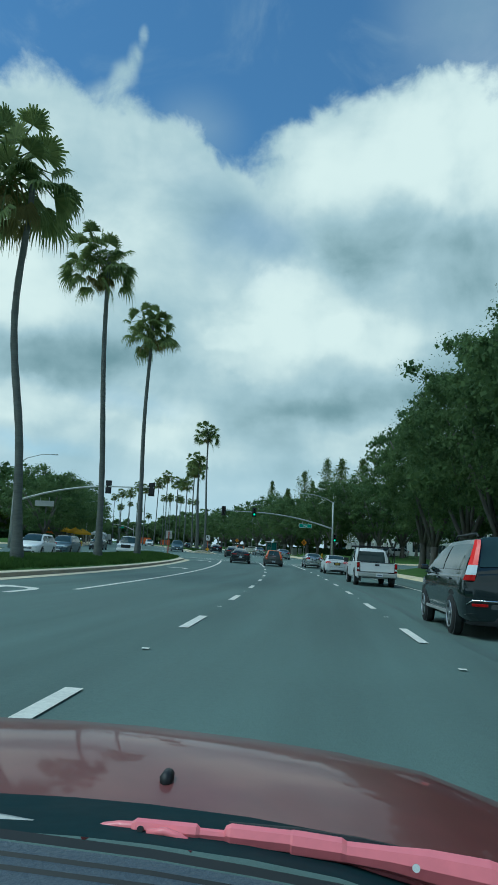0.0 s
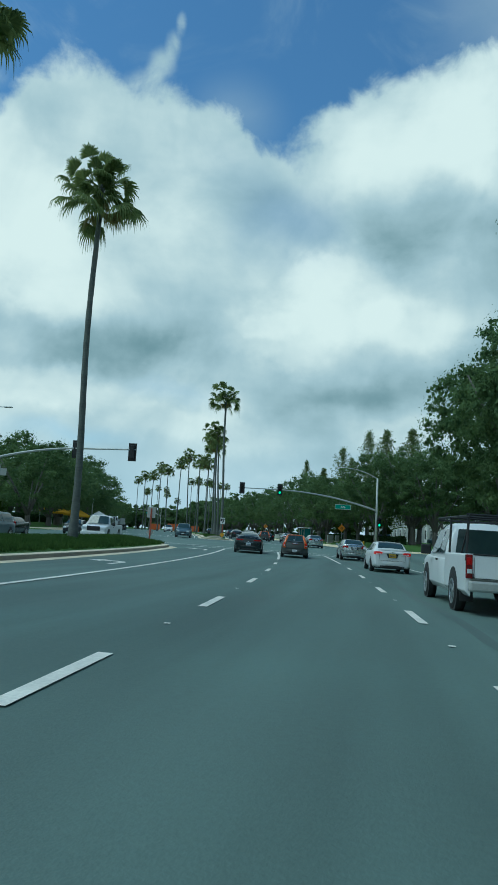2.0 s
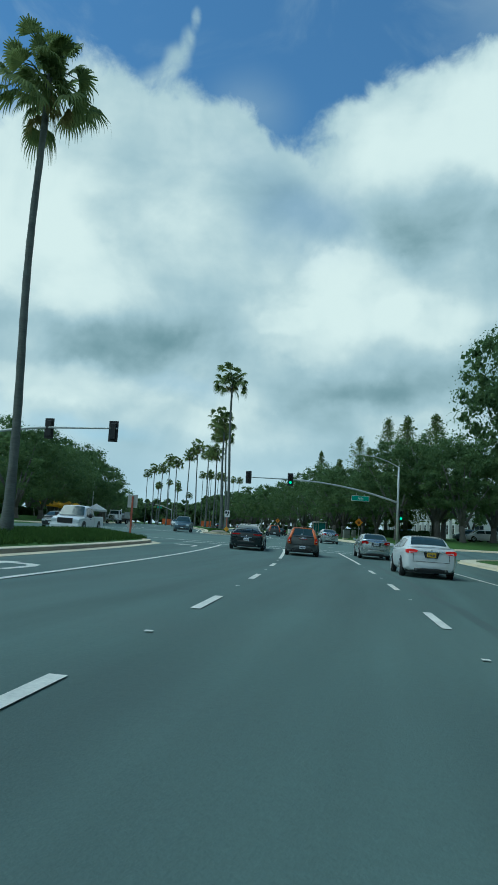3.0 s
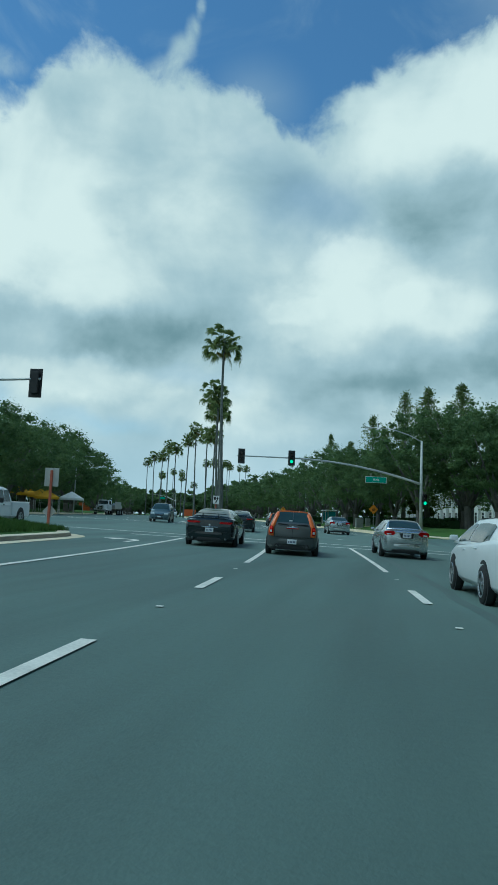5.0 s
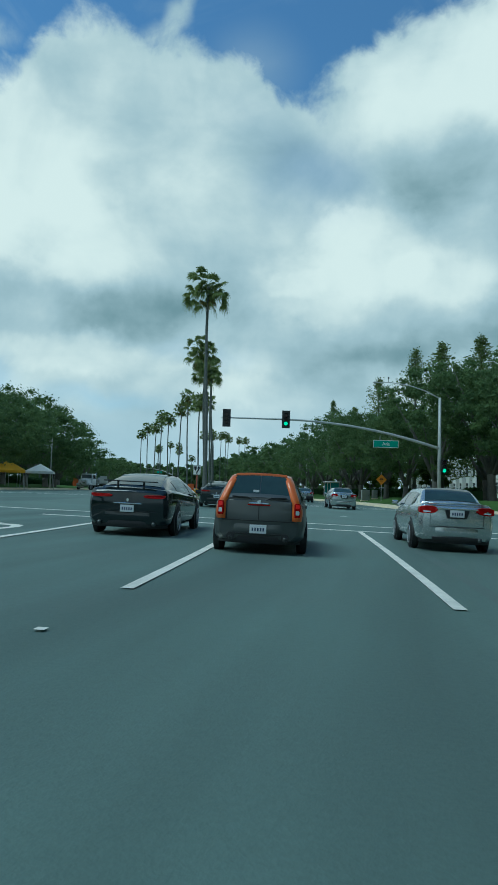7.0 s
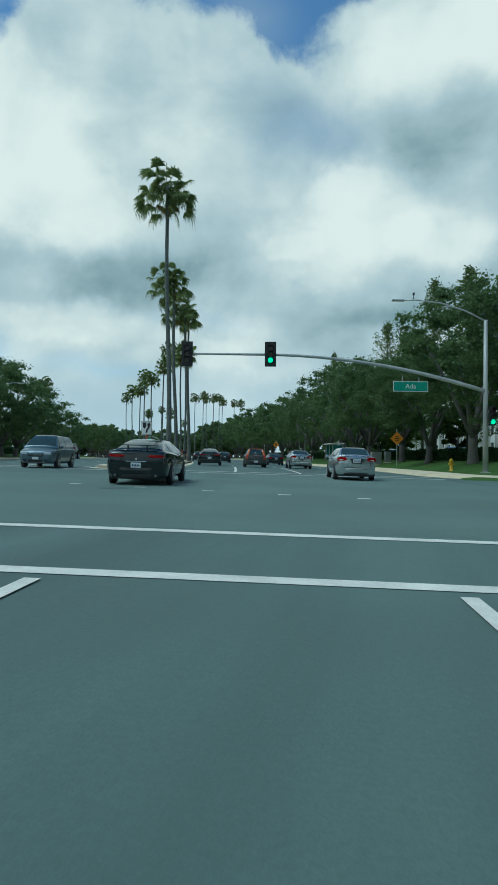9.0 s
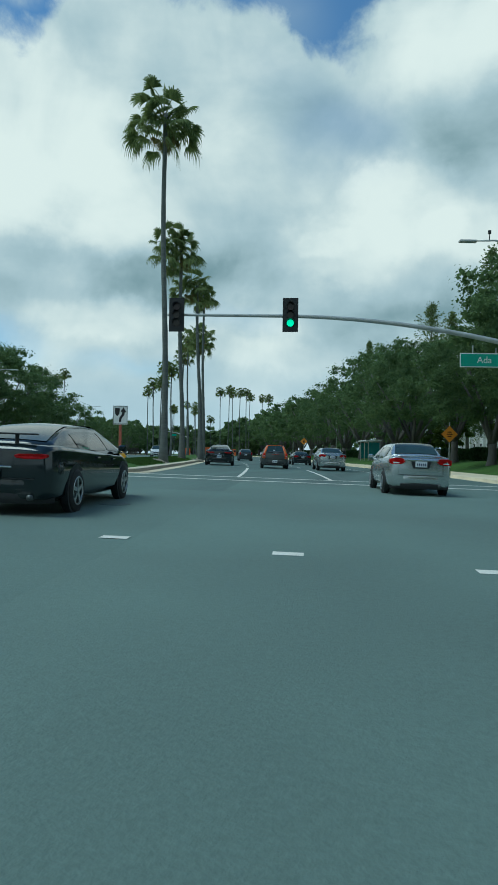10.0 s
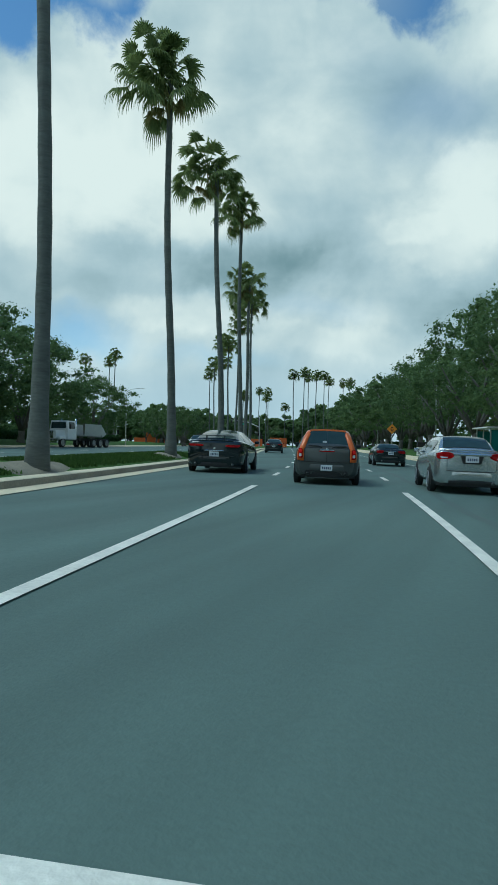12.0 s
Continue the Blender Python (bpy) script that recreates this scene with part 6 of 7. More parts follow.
def work_truck():
    """Day-cab truck with hood, exhaust stacks and a low skeletal dump body, parked at the far kerb."""
    x, y = -54.6, 161.5
    m = pose(x, y, gz(x, y) + 0.01, 0, 0, 180 + 3)
    root = thing("dump_truck", "white long-nosed work truck with grey dump body by the kerb", "truck", "", m)
    part("hood", Build().prism([(-0.85, 0.9), (0.85, 0.9), (0.8, 1.75), (-0.8, 1.75)], 1.6, Matrix.Translation((0, 3.4, 0))), WHITE_PAINT, root, bevel=0.08)
    part("cab", Build().prism([(-1.1, 0.8), (1.1, 0.8), (1.1, 1.9), (0.95, 2.75), (-0.95, 2.75), (-1.1, 1.9)], 1.6, Matrix.Translation((0, 1.8, 0))), WHITE_PAINT, root, bevel=0.06)
    part("windscreen", Build().add([(-0.9, 2.615, 1.95), (0.9, 2.615, 1.95), (0.85, 2.61, 2.6), (-0.85, 2.61, 2.6)], [(3, 2, 1, 0)]), CAR_GLASS, root)
    for s in (1, -1):
        part("side_window", Build().add([(s * 1.104, 1.3, 1.92), (s * 1.104, 2.4, 1.92), (s * 0.985, 2.3, 2.6), (s * 0.985, 1.3, 2.6)], [(0, 1, 2, 3)]), CAR_GLASS, root)
        part("fender", Build().box(s * 1.0, 3.5, 0.95, 0.4, 1.2, 0.35), WHITE_PAINT, root, bevel=0.1)
        part("headlamp", Build().box(s * 0.95, 4.13, 0.95, 0.3, 0.06, 0.2), HEADLAMP, root, bevel=0.02)
        part("mirror", Build().box(s * 1.35, 2.5, 2.15, 0.18, 0.06, 0.5), TRIM, root, bevel=0.02)
        part("exhaust_stack", Build().tube([(s * 0.9, 0.85, 0.9), (s * 0.9, 0.85, 3.0)], 0.08, 10), CHROME, root, smooth=True)
        part("frame_rail", Build().box(s * 0.4, -1.5, 0.85, 0.12, 8.0, 0.25), TRIM, root)
    part("grille", Build().box(0, 4.22, 1.3, 1.1, 0.06, 0.75), CHROME, root, bevel=0.03)
    part("bumper", Build().box(0, 4.3, 0.6, 2.3, 0.2, 0.32), CHROME, root, bevel=0.04)
    part("dump_body", Build().prism([(-1.2, 1.2), (1.2, 1.2), (1.25, 2.5), (1.15, 2.5), (1.1, 1.35), (-1.1, 1.35), (-1.15, 2.5), (-1.25, 2.5)], 3.2, Matrix.Translation((0, -2.0, 0))), GALV, root, bevel=0.02)
    part("chute", Build().prism([(-1.0, 0), (1.0, 0), (0.8, 0.9), (-0.8, 0.9)], 0.8, Matrix.Translation((0, -4.6, 1.3)) @ Matrix.Rotation(-0.5, 4, "X")), GALV, root, bevel=0.02)
    tm, rm = wheel_meshes(0.5, 0.3, 6)
    for wy in (3.5, -2.2, -3.5, -4.8):
        for s in (1, -1):
            tw = new("wheel", tm)
            tw.parent = root
            tw.matrix_local = Matrix.Translation((s * 1.05, wy, 0.5)) @ Matrix.Rotation(0 if s > 0 else math.pi, 4, "Z")
            rw = new("rim", rm)
            rw.parent = tw


work_truck()


# ---- signs, street furniture ----
def keep_right_sign(x, y, face_back=False):
    z = gz(x, y) + 0.16
    root = thing("median_sign", "white median arrow sign and yellow diamond on red post" if not face_back else "grey backs of two signs on a red post", "road sign", "median signs",
                 pose(x, y, z, 0, 0, heading(y) + (180 if face_back else 0)))
    top = 2.79 - z if not face_back else 2.2
    low = 1.05 - z if not face_back else 0.72
    part("post", Build().box(0, 0.03, top / 2 + 0.15, 0.11, 0.07, top + 0.3), POST_RED, root, bevel=0.01)
    part("panel", Build().box(0, -0.02, top, 0.62, 0.012, 0.80), SIGN_WHITE, root, bevel=0.004)
    part("panel_back", Build().box(0, -0.010, top, 0.62, 0.006, 0.80), GALV, root, "bare metal sign back")
    part("panel_border", Build().box(-0.29, -0.028, top, 0.014, 0.004, 0.74).box(0.29, -0.028, top, 0.014, 0.004, 0.74).box(0, -0.028, top + 0.37, 0.58, 0.004, 0.014).box(0, -0.028, top - 0.37, 0.58, 0.004, 0.014), SIGN_BLACK, root)
    part("island_symbol", Build().prism([(-0.24, 0.30), (-0.02, 0.30), (-0.04, 0.05), (-0.13, -0.06), (-0.22, 0.05)], 0.004, Matrix.Translation((0, -0.029, top))), SIGN_BLACK, root)
    part("arrow_symbol", Build().prism([(-0.06, -0.30), (0.04, -0.30), (0.06, -0.15), (0.17, 0.0), (0.19, 0.12), (0.26, 0.12), (0.13, 0.33), (0.0, 0.12), (0.08, 0.12), (0.06, 0.03), (-0.04, -0.12)], 0.004, Matrix.Translation((0, -0.029, top))), SIGN_BLACK, root)
    d = part("diamond", Build().box(0, 0, 0, 0.44, 0.012, 0.44, Matrix.Translation((0, -0.02, low)) @ Matrix.Rotation(math.pi / 4, 4, "Y")), SIGN_YELLOW, root, "yellow diamond marker", bevel=0.004)
    part("diamond_back", Build().box(0, 0, 0, 0.44, 0.006, 0.44, Matrix.Translation((0, -0.010, low)) @ Matrix.Rotation(math.pi / 4, 4, "Y")), GALV, root)


keep_right_sign(-18.27, 104.5)
keep_right_sign(-16.1, 68.6, True)


def work_sign(x, y, zc, side, label):
    z = land(x, y)
    root = thing("roadwork_sign", label, "road sign", "roadwork signs", pose(x, y, z, 0, 0, heading(y)))
    part("post", Build().box(0, 0.04, (zc - z + side) / 2, 0.07, 0.05, zc - z + side), GALV, root)
    rot = Matrix.Translation((0, 0, zc - z)) @ Matrix.Rotation(math.pi / 4, 4, "Y")
    part("panel", Build().box(0, 0, 0, side, 0.012, side, rot), SIGN_ORANGE, root, bevel=0.02)
    for k, wdt in enumerate((0.34, 0.5, 0.34)):
        part("lettering_bar", Build().box(0, -0.010, zc - z + 0.16 - 0.16 * k, side * wdt, 0.004, 0.07), SIGN_BLACK, root)


work_sign(-4.2, 132.0, 3.08, 0.9, "orange diamond roadwork sign on a steel post")
work_sign(-21.6, 165.0, 3.2, 0.66, "orange diamond roadwork sign on a steel post")


def hydrant(x, y):
    root = thing("fire_hydrant", "yellow fire hydrant standing on the lawn", "fire hydrant", "", pose(x, y, land(x, y), 0, 0, 20))
    yel = material("hydrant_yellow", (0.55, 0.33, 0.02), 0.5, spread=0.2, scale=6)
    part("barrel", Build().tube([(0, 0, 0), (0, 0, 0.05), (0, 0, 0.06), (0, 0, 0.62), (0, 0, 0.66), (0, 0, 0.78), (0, 0, 0.86)], [0.17, 0.17, 0.11, 0.11, 0.15, 0.13, 0.04], 14), yel, root, smooth=True)
    for a in (0, 1.571, 3.1416):
        part("outlet", Build().tube([(0, 0, 0.5), (math.cos(a) * 0.2, math.sin(a) * 0.2, 0.5)], 0.065, 10), yel, root)
    part("top_nut", Build().disc((0, 0, 0.88), (0, 0, 1), 0.03, 0.06, 6), yel, root)


hydrant(-0.57, 115.2)
hydrant(-38.6, 104.5)
CABINET_GREY = material("cabinet_grey", (0.22, 0.24, 0.22), 0.6, spread=0.15, scale=2)
for x, y, w, h in ((-6.3, 138, 1.0, 1.4), (-5.15, 138.3, 0.6, 1.15)):
    c = thing("utility_cabinet", "grey steel utility cabinet on the verge", "utility box", "utility cabinets", pose(x, y, land(x, y), 0, 0, heading(y)))
    part("case", Build().box(0, 0, h / 2, w, 0.6, h), CABINET_GREY, c, bevel=0.02)
    part("plinth", Build().box(0, 0, 0.03, w + 0.12, 0.72, 0.12), CONCRETE, c)
    part("door", Build().box(0, -0.305, h / 2 + 0.03, w * 0.86, 0.012, h * 0.86), CABINET_GREY, c, bevel=0.004)
    part("handle", Build().box(w * 0.3, -0.32, h / 2, 0.03, 0.02, 0.14), BLACK, c)


def bus_shelter(y, off):
    x, yy = at_road(y, off)
    root = thing("bus_shelter", "teal-glass bus shelter with a pale flat roof", "bus shelter", "", pose(x, yy, land(x, yy) + 0.02, 0, 0, heading(y) + 90))
    teal = plain("teal_glass", (0.05, 0.20, 0.20), 0.1, coat=0.3)
    part("roof", Build().box(0, 0.1, 2.42, 4.4, 1.9, 0.12), SIGN_WHITE, root, bevel=0.03)
    for px in (-2.0, 0, 2.0):
        part("post", Build().box(px, -0.7, 1.2, 0.08, 0.08, 2.4), GALV, root)
        part("post", Build().box(px, 0.7, 1.2, 0.08, 0.08, 2.4), GALV, root)
    for px in (-1.0, 1.0):
        part("back_pane", Build().box(px, -0.72, 1.25, 1.86, 0.02, 1.9), teal, root)
    for px in (-2.0, 2.0):
        part("end_pane", Build().box(px, 0, 1.25, 0.02, 1.3, 1.9), teal, root)
    for px in (-1.0, 0.2, 1.2):
        part("seat", Build().box(px, -0.35, 0.45, 0.8, 0.4, 0.05), GALV, root, bevel=0.01)
        part("seat_leg", Build().box(px, -0.35, 0.22, 0.06, 0.3, 0.44), GALV, root)


bus_shelter(157, 14.4)
# low sign wall beside the shelter
sw = thing("monument_sign", "low white sign wall with a dark top panel", "sign", "", stand(172, 13.0, 0.35))
part("base", Build().box(0, 0, 0.45, 3.4, 0.5, 0.9), SIGN_WHITE, sw, bevel=0.02)
part("panel", Build().box(0, -0.02, 1.15, 3.4, 0.45, 0.5), BLACK, sw, bevel=0.02)
part("lettering_bar", Build().box(0.2, -0.26, 1.15, 2.2, 0.02, 0.16), SIGN_WHITE, sw)


def street_lamp(x, y, high, reach, turn, label="grey street lamp with a curved arm", group="street lamps"):
    root = thing("street_lamp", label, "street lamp", group, pose(x, y, land(x, y), 0, 0, turn))
    part("pole", Build().tube([(0, 0, 0), (0, 0, high)], [0.11, 0.07], 10), GALV, root, smooth=True)
    part("arm", Build().tube([(0, 0, high - 0.1), (reach * 0.3, 0, high + 0.35), (reach * 0.7, 0, high + 0.55), (reach, 0, high + 0.55)], [0.05, 0.045, 0.04, 0.035], 8), GALV, root, smooth=True)
    part("lamp_head", Build().box(reach + 0.25, 0, high + 0.53, 0.75, 0.26, 0.09), SIGN_WHITE, root, bevel=0.03)


street_lamp(-50.9, 140.0, 8.6, 2.2, 33)
for y in (182, 232):
    x, yy = at_road(y, 15.5)
    street_lamp(x, yy, 8.8, 2.4, 180 + heading(y))
for y in (208, 260):
    x, yy = at_road(y, -29.5)
    street_lamp(x, yy, 9.0, 2.4, heading(y))


# ---- hedges, buildings and far things ----
def hedge(y0, y1, off, wide, high, name_label, mat=None, leaf=0.11, count=None):
    rnd = random.Random(int(y0 * 7 + off))
    b = Build()
    n = count or int((y1 - y0) * 170)
    for _ in range(n):
        y = rnd.uniform(y0, y1)
        face = rnd.random()
        if face < 0.45:
            o, z = off + wide / 2 * (1 if off < 0 else -1) + rnd.uniform(-0.12, 0.12), rnd.uniform(0.0, high)
        elif face < 0.8:
            o, z = off + rnd.uniform(-0.5, 0.5) * wide, high + rnd.uniform(-0.12, 0.12)
        else:
            o, z = off + rnd.uniform(-0.5, 0.5) * wide, rnd.uniform(0, high)
        x, yy = at_road(y, o)
        q = Vector((x, yy, land(x, yy) + z * (1 + 0.08 * math.sin(y * 0.9))))
        a = Vector((rnd.gauss(0, 1), rnd.gauss(0, 1), rnd.gauss(0, 1))).normalized()
        c = a.cross(Vector((rnd.gauss(0, 1), rnd.gauss(0, 1), rnd.gauss(0, 1)))).normalized()
        s = leaf * rnd.uniform(0.8, 1.8)
        b.add([q - a * s, q + c * s * 0.6, q + a * s, q - c * s * 0.6], [(0, 1, 2, 3)])
    core = Build()
    m = int((y1 - y0) / 3)
    for j in range(m + 1):
        y = y0 + (y1 - y0) * j / m
        for oo, zz in ((-0.42, -0.2), (-0.42, 0.9), (0.42, 0.9), (0.42, -0.2)):
            x, yy = at_road(y, off + wide * oo)
            core.v.append((x, yy, land(x, yy) + high * zz))
    for j in range(m):
        for i in range(3):
            a = j * 4 + i
            core.f.append((a, a + 1, a + 5, a + 4))
    core.f += [(0, 1, 2, 3), tuple(m * 4 + i for i in (3, 2, 1, 0))]
    root = thing("hedge", name_label, "hedge", "hedges")
    part("foliage", b, mat or HEDGE, root)
    part("branches", core, HEDGE, root)


hedge(113, 250, 18.6, 1.2, 0.95, "clipped dark-green hedge behind the street trees")
hedge(-5, 70, 18.0, 1.3, 1.55, "clipped dark-green hedge behind the street trees")
hedge(108, 240, -40.0, 1.4, 1.2, "clipped dark-green hedge behind the lawn")
hedge(0, 68, -43.0, 1.6, 1.8, "clipped dark-green hedge behind the lawn")
hedge(109, 150, -8.9, 0.5, 0.2, "low flowering shrubs along the median edge", BLADES, 0.07, 3500)

WALL_WHITE = material("white_stucco", (0.66, 0.66, 0.63), 0.9, spread=0.1, scale=0.4, fine=8, bump=0.2)
DARK_PANE = material("window_glass", (0.02, 0.03, 0.035), 0.12, spread=0.3, scale=0.4, fine=2, spec=0.6)


def office(y, off, long, deep, floors, label, turn=0.0):
    x, yy = at_road(y, off)
    root = thing("office_building", label, "building", "office buildings", pose(x, yy, land(x, yy) - 0.1, 0, 0, heading(y) + 90 + turn))
    h = 3.9 * floors + 0.9
    part("wall", Build().box(0, -deep / 2, h / 2, long, deep, h), WALL_WHITE, root, bevel=0.03)
    part("roof", Build().box(0, -deep / 2, h + 0.12, long + 0.5, deep + 0.5, 0.24), WALL_WHITE, root, bevel=0.03)
    n = int(long / 3.4)
    for f in range(floors):
        for i in range(n):
            px = -long / 2 + (i + 0.5) * long / n
            w = part("window", Build().box(px, 0.02, 1.0 + 3.9 * f + 1.25, 2.3, 0.06, 2.3), DARK_PANE, root)
            part("mullion", Build().box(px, 0.06, 1.0 + 3.9 * f + 1.25, 0.07, 0.04, 2.3), WALL_WHITE, w)
            part("transom", Build().box(px, 0.06, 1.0 + 3.9 * f + 1.7, 2.3, 0.04, 0.07), WALL_WHITE, w)
    m = int(deep / 3.6)
    for sx in (-1, 1):
        for f in range(floors):
            for i in range(m):
                py = -deep + (i + 0.5) * deep / m
                w = part("window", Build().box(sx * (long / 2 + 0.02), py, 1.0 + 3.9 * f + 1.25, 0.06, 2.2, 2.3), DARK_PANE, root)
                part("mullion", Build().box(sx * (long / 2 + 0.06), py, 1.0 + 3.9 * f + 1.25, 0.04, 0.07, 2.3), WALL_WHITE, w)
    for i in range(n + 1):
        px = -long / 2 + i * long / n
        part("column", Build().box(px, 0.45, h / 2 - 0.3, 0.5, 0.7, h - 0.6), WALL_WHITE, root, bevel=0.03)


office(128, 64, 62, 22, 2, "white two-storey office with columns behind trees")
office(205, 56, 60, 24, 2, "white two-storey office beyond the car park")
office(24, 60, 84, 20, 2, "white two-storey office with columns behind trees")
for k, (y, o, mat, lab, t) in enumerate(((117, 27.5, WHITE_PAINT, "white car parked behind the hedge", 85), (121, 27.6, BLUE_GREY, "dark blue car parked behind the hedge", 85), (150, 28, SILVER, "silver car parked behind the hedge", 88), (60, 27, WHITE_PAINT, "white car parked behind the hedge", 90), (54, 27, GRAPHITE, "dark car parked behind the hedge", 90), (175, 28, WHITE_PAINT, "white car parked behind the hedge", 90))):
    x, yy = at_road(y, o)
    car("parked_car", lab, pose(x, yy, land(x, yy), 0, 0, heading(y) + t), mat, hatch_deck(4.5, 0.92, 1.05, 0.85), (-2.15, 1.04, -1.6, 0.3, 1.4, 1.05, 1.60, 0.62), 4.5, 1.84, wheel_r=0.34, tail=[(0.74, 1.0, 0.2, 0.24, 0.2, "r")], group="parked cars")

CANOPY_YELLOW = material("canopy_yellow", (0.62, 0.34, 0.01), 0.8, spread=0.12, scale=1.5)
CANOPY_WHITE = material("canopy_white", (0.68, 0.68, 0.64), 0.8, spread=0.1)


def canopy(x, y, mat, label, size=3.0):
    root = thing("canopy_tent", label, "canopy tent", "canopy tents", pose(x, y, land(x, y), 0, 0, 25))
    s = size / 2
    part("top", Build().add([(-s, -s, 2.2), (s, -s, 2.2), (s, s, 2.2), (-s, s, 2.2), (0, 0, 3.05), (-s, -s, 1.95), (s, -s, 1.95), (s, s, 1.95), (-s, s, 1.95)],
                            [(0, 1, 4), (1, 2, 4), (2, 3, 4), (3, 0, 4), (5, 6, 1, 0), (6, 7, 2, 1), (7, 8, 3, 2), (8, 5, 0, 3)]), mat, root)
    for px in (-1, 1):
        for py in (-1, 1):
            part("leg", Build().tube([(px * (s - 0.05), py * (s - 0.05), 0), (px * (s - 0.05), py * (s - 0.05), 2.2)], 0.025, 6), GALV, root)


for x, y in ((-49.4, 124), (-46.3, 121.5), (-52.6, 126), (-44.0, 119.0)):
    canopy(x, y, CANOPY_YELLOW, "bright yellow canopy tent on the lawn")
canopy(-41.8, 121.2, CANOPY_WHITE, "white canopy tent on the lawn")
for y, o, s in ((118, -46, 1.0), (127, -47, 1.1), (140, -45, 0.95), (150, -46, 1.1), (150, 21.5, 0.95), (134, 22, 1.0), (62, -45, 1.0), (160, 22, 1.0), (48, -47, 1.1)):
    tree(y, o, 0, s, y, _bright, 1.0, "small yellow-green tree on the lawn", "young trees", "young_tree")

BARRIER = material("orange_barrier", (0.60, 0.13, 0.03), 0.75, spread=0.2, scale=1.2)
for x, y, w, h, t in ((-80, 296, 5, 2.8, 20), (-89, 300, 4, 2.4, 20), (-70, 292, 4, 2.2, 20), (-125.5, 300, 6.5, 6.0, 30), (-131, 302, 7, 2.2, 30)):
    f = thing("construction_barrier", "orange construction barrier at the far junction", "barrier", "construction barriers", pose(x, y, gz(-60, 250) + 0.2, 0, 0, t))
    part("panel", Build().box(0, 0, h / 2, w, 0.15, h), BARRIER, f, bevel=0.03)
    part("foot", Build().box(-w * 0.35, 0, 0.06, 0.5, 1.0, 0.12), CONCRETE, f)
    part("foot", Build().box(w * 0.35, 0, 0.06, 0.5, 1.0, 0.12), CONCRETE, f)


def distant_signal(x, y, reach, turn):
    z = gz(x, y)
    root = thing("traffic_signal", "distant grey traffic signal with mast arm", "traffic signal", "traffic signals", pose(x, y, z, 0, 0, turn))
    part("pole", Build().tube([(0, 0, 0), (0, 0, 9.0)], [0.16, 0.1], 8), GALV, root)
    part("mast_arm", Build().tube([(0, 0, 6.0), (reach * 0.4, 0, 7.6), (reach * 0.75, 0, 8.2), (reach, 0, 8.3)], [0.14, 0.11, 0.08, 0.06], 8), GALV, root)
    part("street_sign", Build().box(reach * 0.55, -0.1, 7.0, 2.4, 0.03, 0.7), SIGN_GREEN, root)
    for u in (0.8, 0.98):
        signal_head(root, Matrix.Translation((reach * u, -0.2, 8.2)), lit=False)
    signal_head(root, Matrix.Translation((0.5, -0.2, 4.2)), lit=False)


distant_signal(-141, 300, 17, 30)
distant_signal(-84, 290, 12, 160)
# the verge trees go on into the distance
for k in range(11):
    tree(345 + 24 * k, 16 + rt.uniform(-1.5, 1.5), k, 1.55 + rt.uniform(-0.15, 0.2), rt.uniform(0, 6.28), _far, 1.0, "distant rounded green tree", "distant trees", "distant_tree")
# belts of far trees close the horizon
for k in range(46):
    a = 1.2 + 1.75 * k / 45
    r = rt.uniform(390, 460)
    x, y = math.cos(a) * r - 20, math.sin(a) * r
    plant("distant_tree", "distant rounded green tree", "tree", "distant trees", _far[k % 2], Matrix.Translation((x, y, 0.2)), rt.uniform(1.1, 1.7), rt.uniform(0, 6.28))


def lease_board(x, y):
    """Black letting board on two posts."""
    root = thing("letting_board", "black letting board with white words on two posts", "sign", "", pose(x, y, land(x, y), 0, 0, 6))
    for px in (-1.0, 1.0):
        part("post", Build().box(px, 0.04, 1.0, 0.1, 0.1, 2.0), SIGN_WHITE, root)
    part("panel", Build().box(0, 0, 1.35, 2.4, 0.04, 1.6), SIGN_BLACK, root, bevel=0.01)
    for word, z in (("For", 1.78), ("Lease", 1.36)):
        fc = bpy.data.curves.new("lettering", "FONT")
        fc.body, fc.size, fc.align_x, fc.align_y, fc.extrude = word, 0.42, "CENTER", "CENTER", 0.004
        fc.materials.append(SIGN_WHITE)
        tx = new("lettering", fc)
        tx.parent = root
        tx.matrix_local = pose(-0.2, -0.028, z, 90, 0, 0)
    part("lettering_bar", Build().box(-0.1, -0.025, 0.92, 1.5, 0.01, 0.12), SIGN_WHITE, root)


lease_board(10.4, 53.0)
for k in range(14):
    x, y = -168 + 8 * k + rt.uniform(-2, 2), 338 + rt.uniform(-8, 8)
    plant("distant_tree", "distant rounded green tree", "tree", "distant trees", _far[k % 2], Matrix.Translation((x, y, 0.4)), rt.uniform(1.1, 1.5), rt.uniform(0, 6.28))


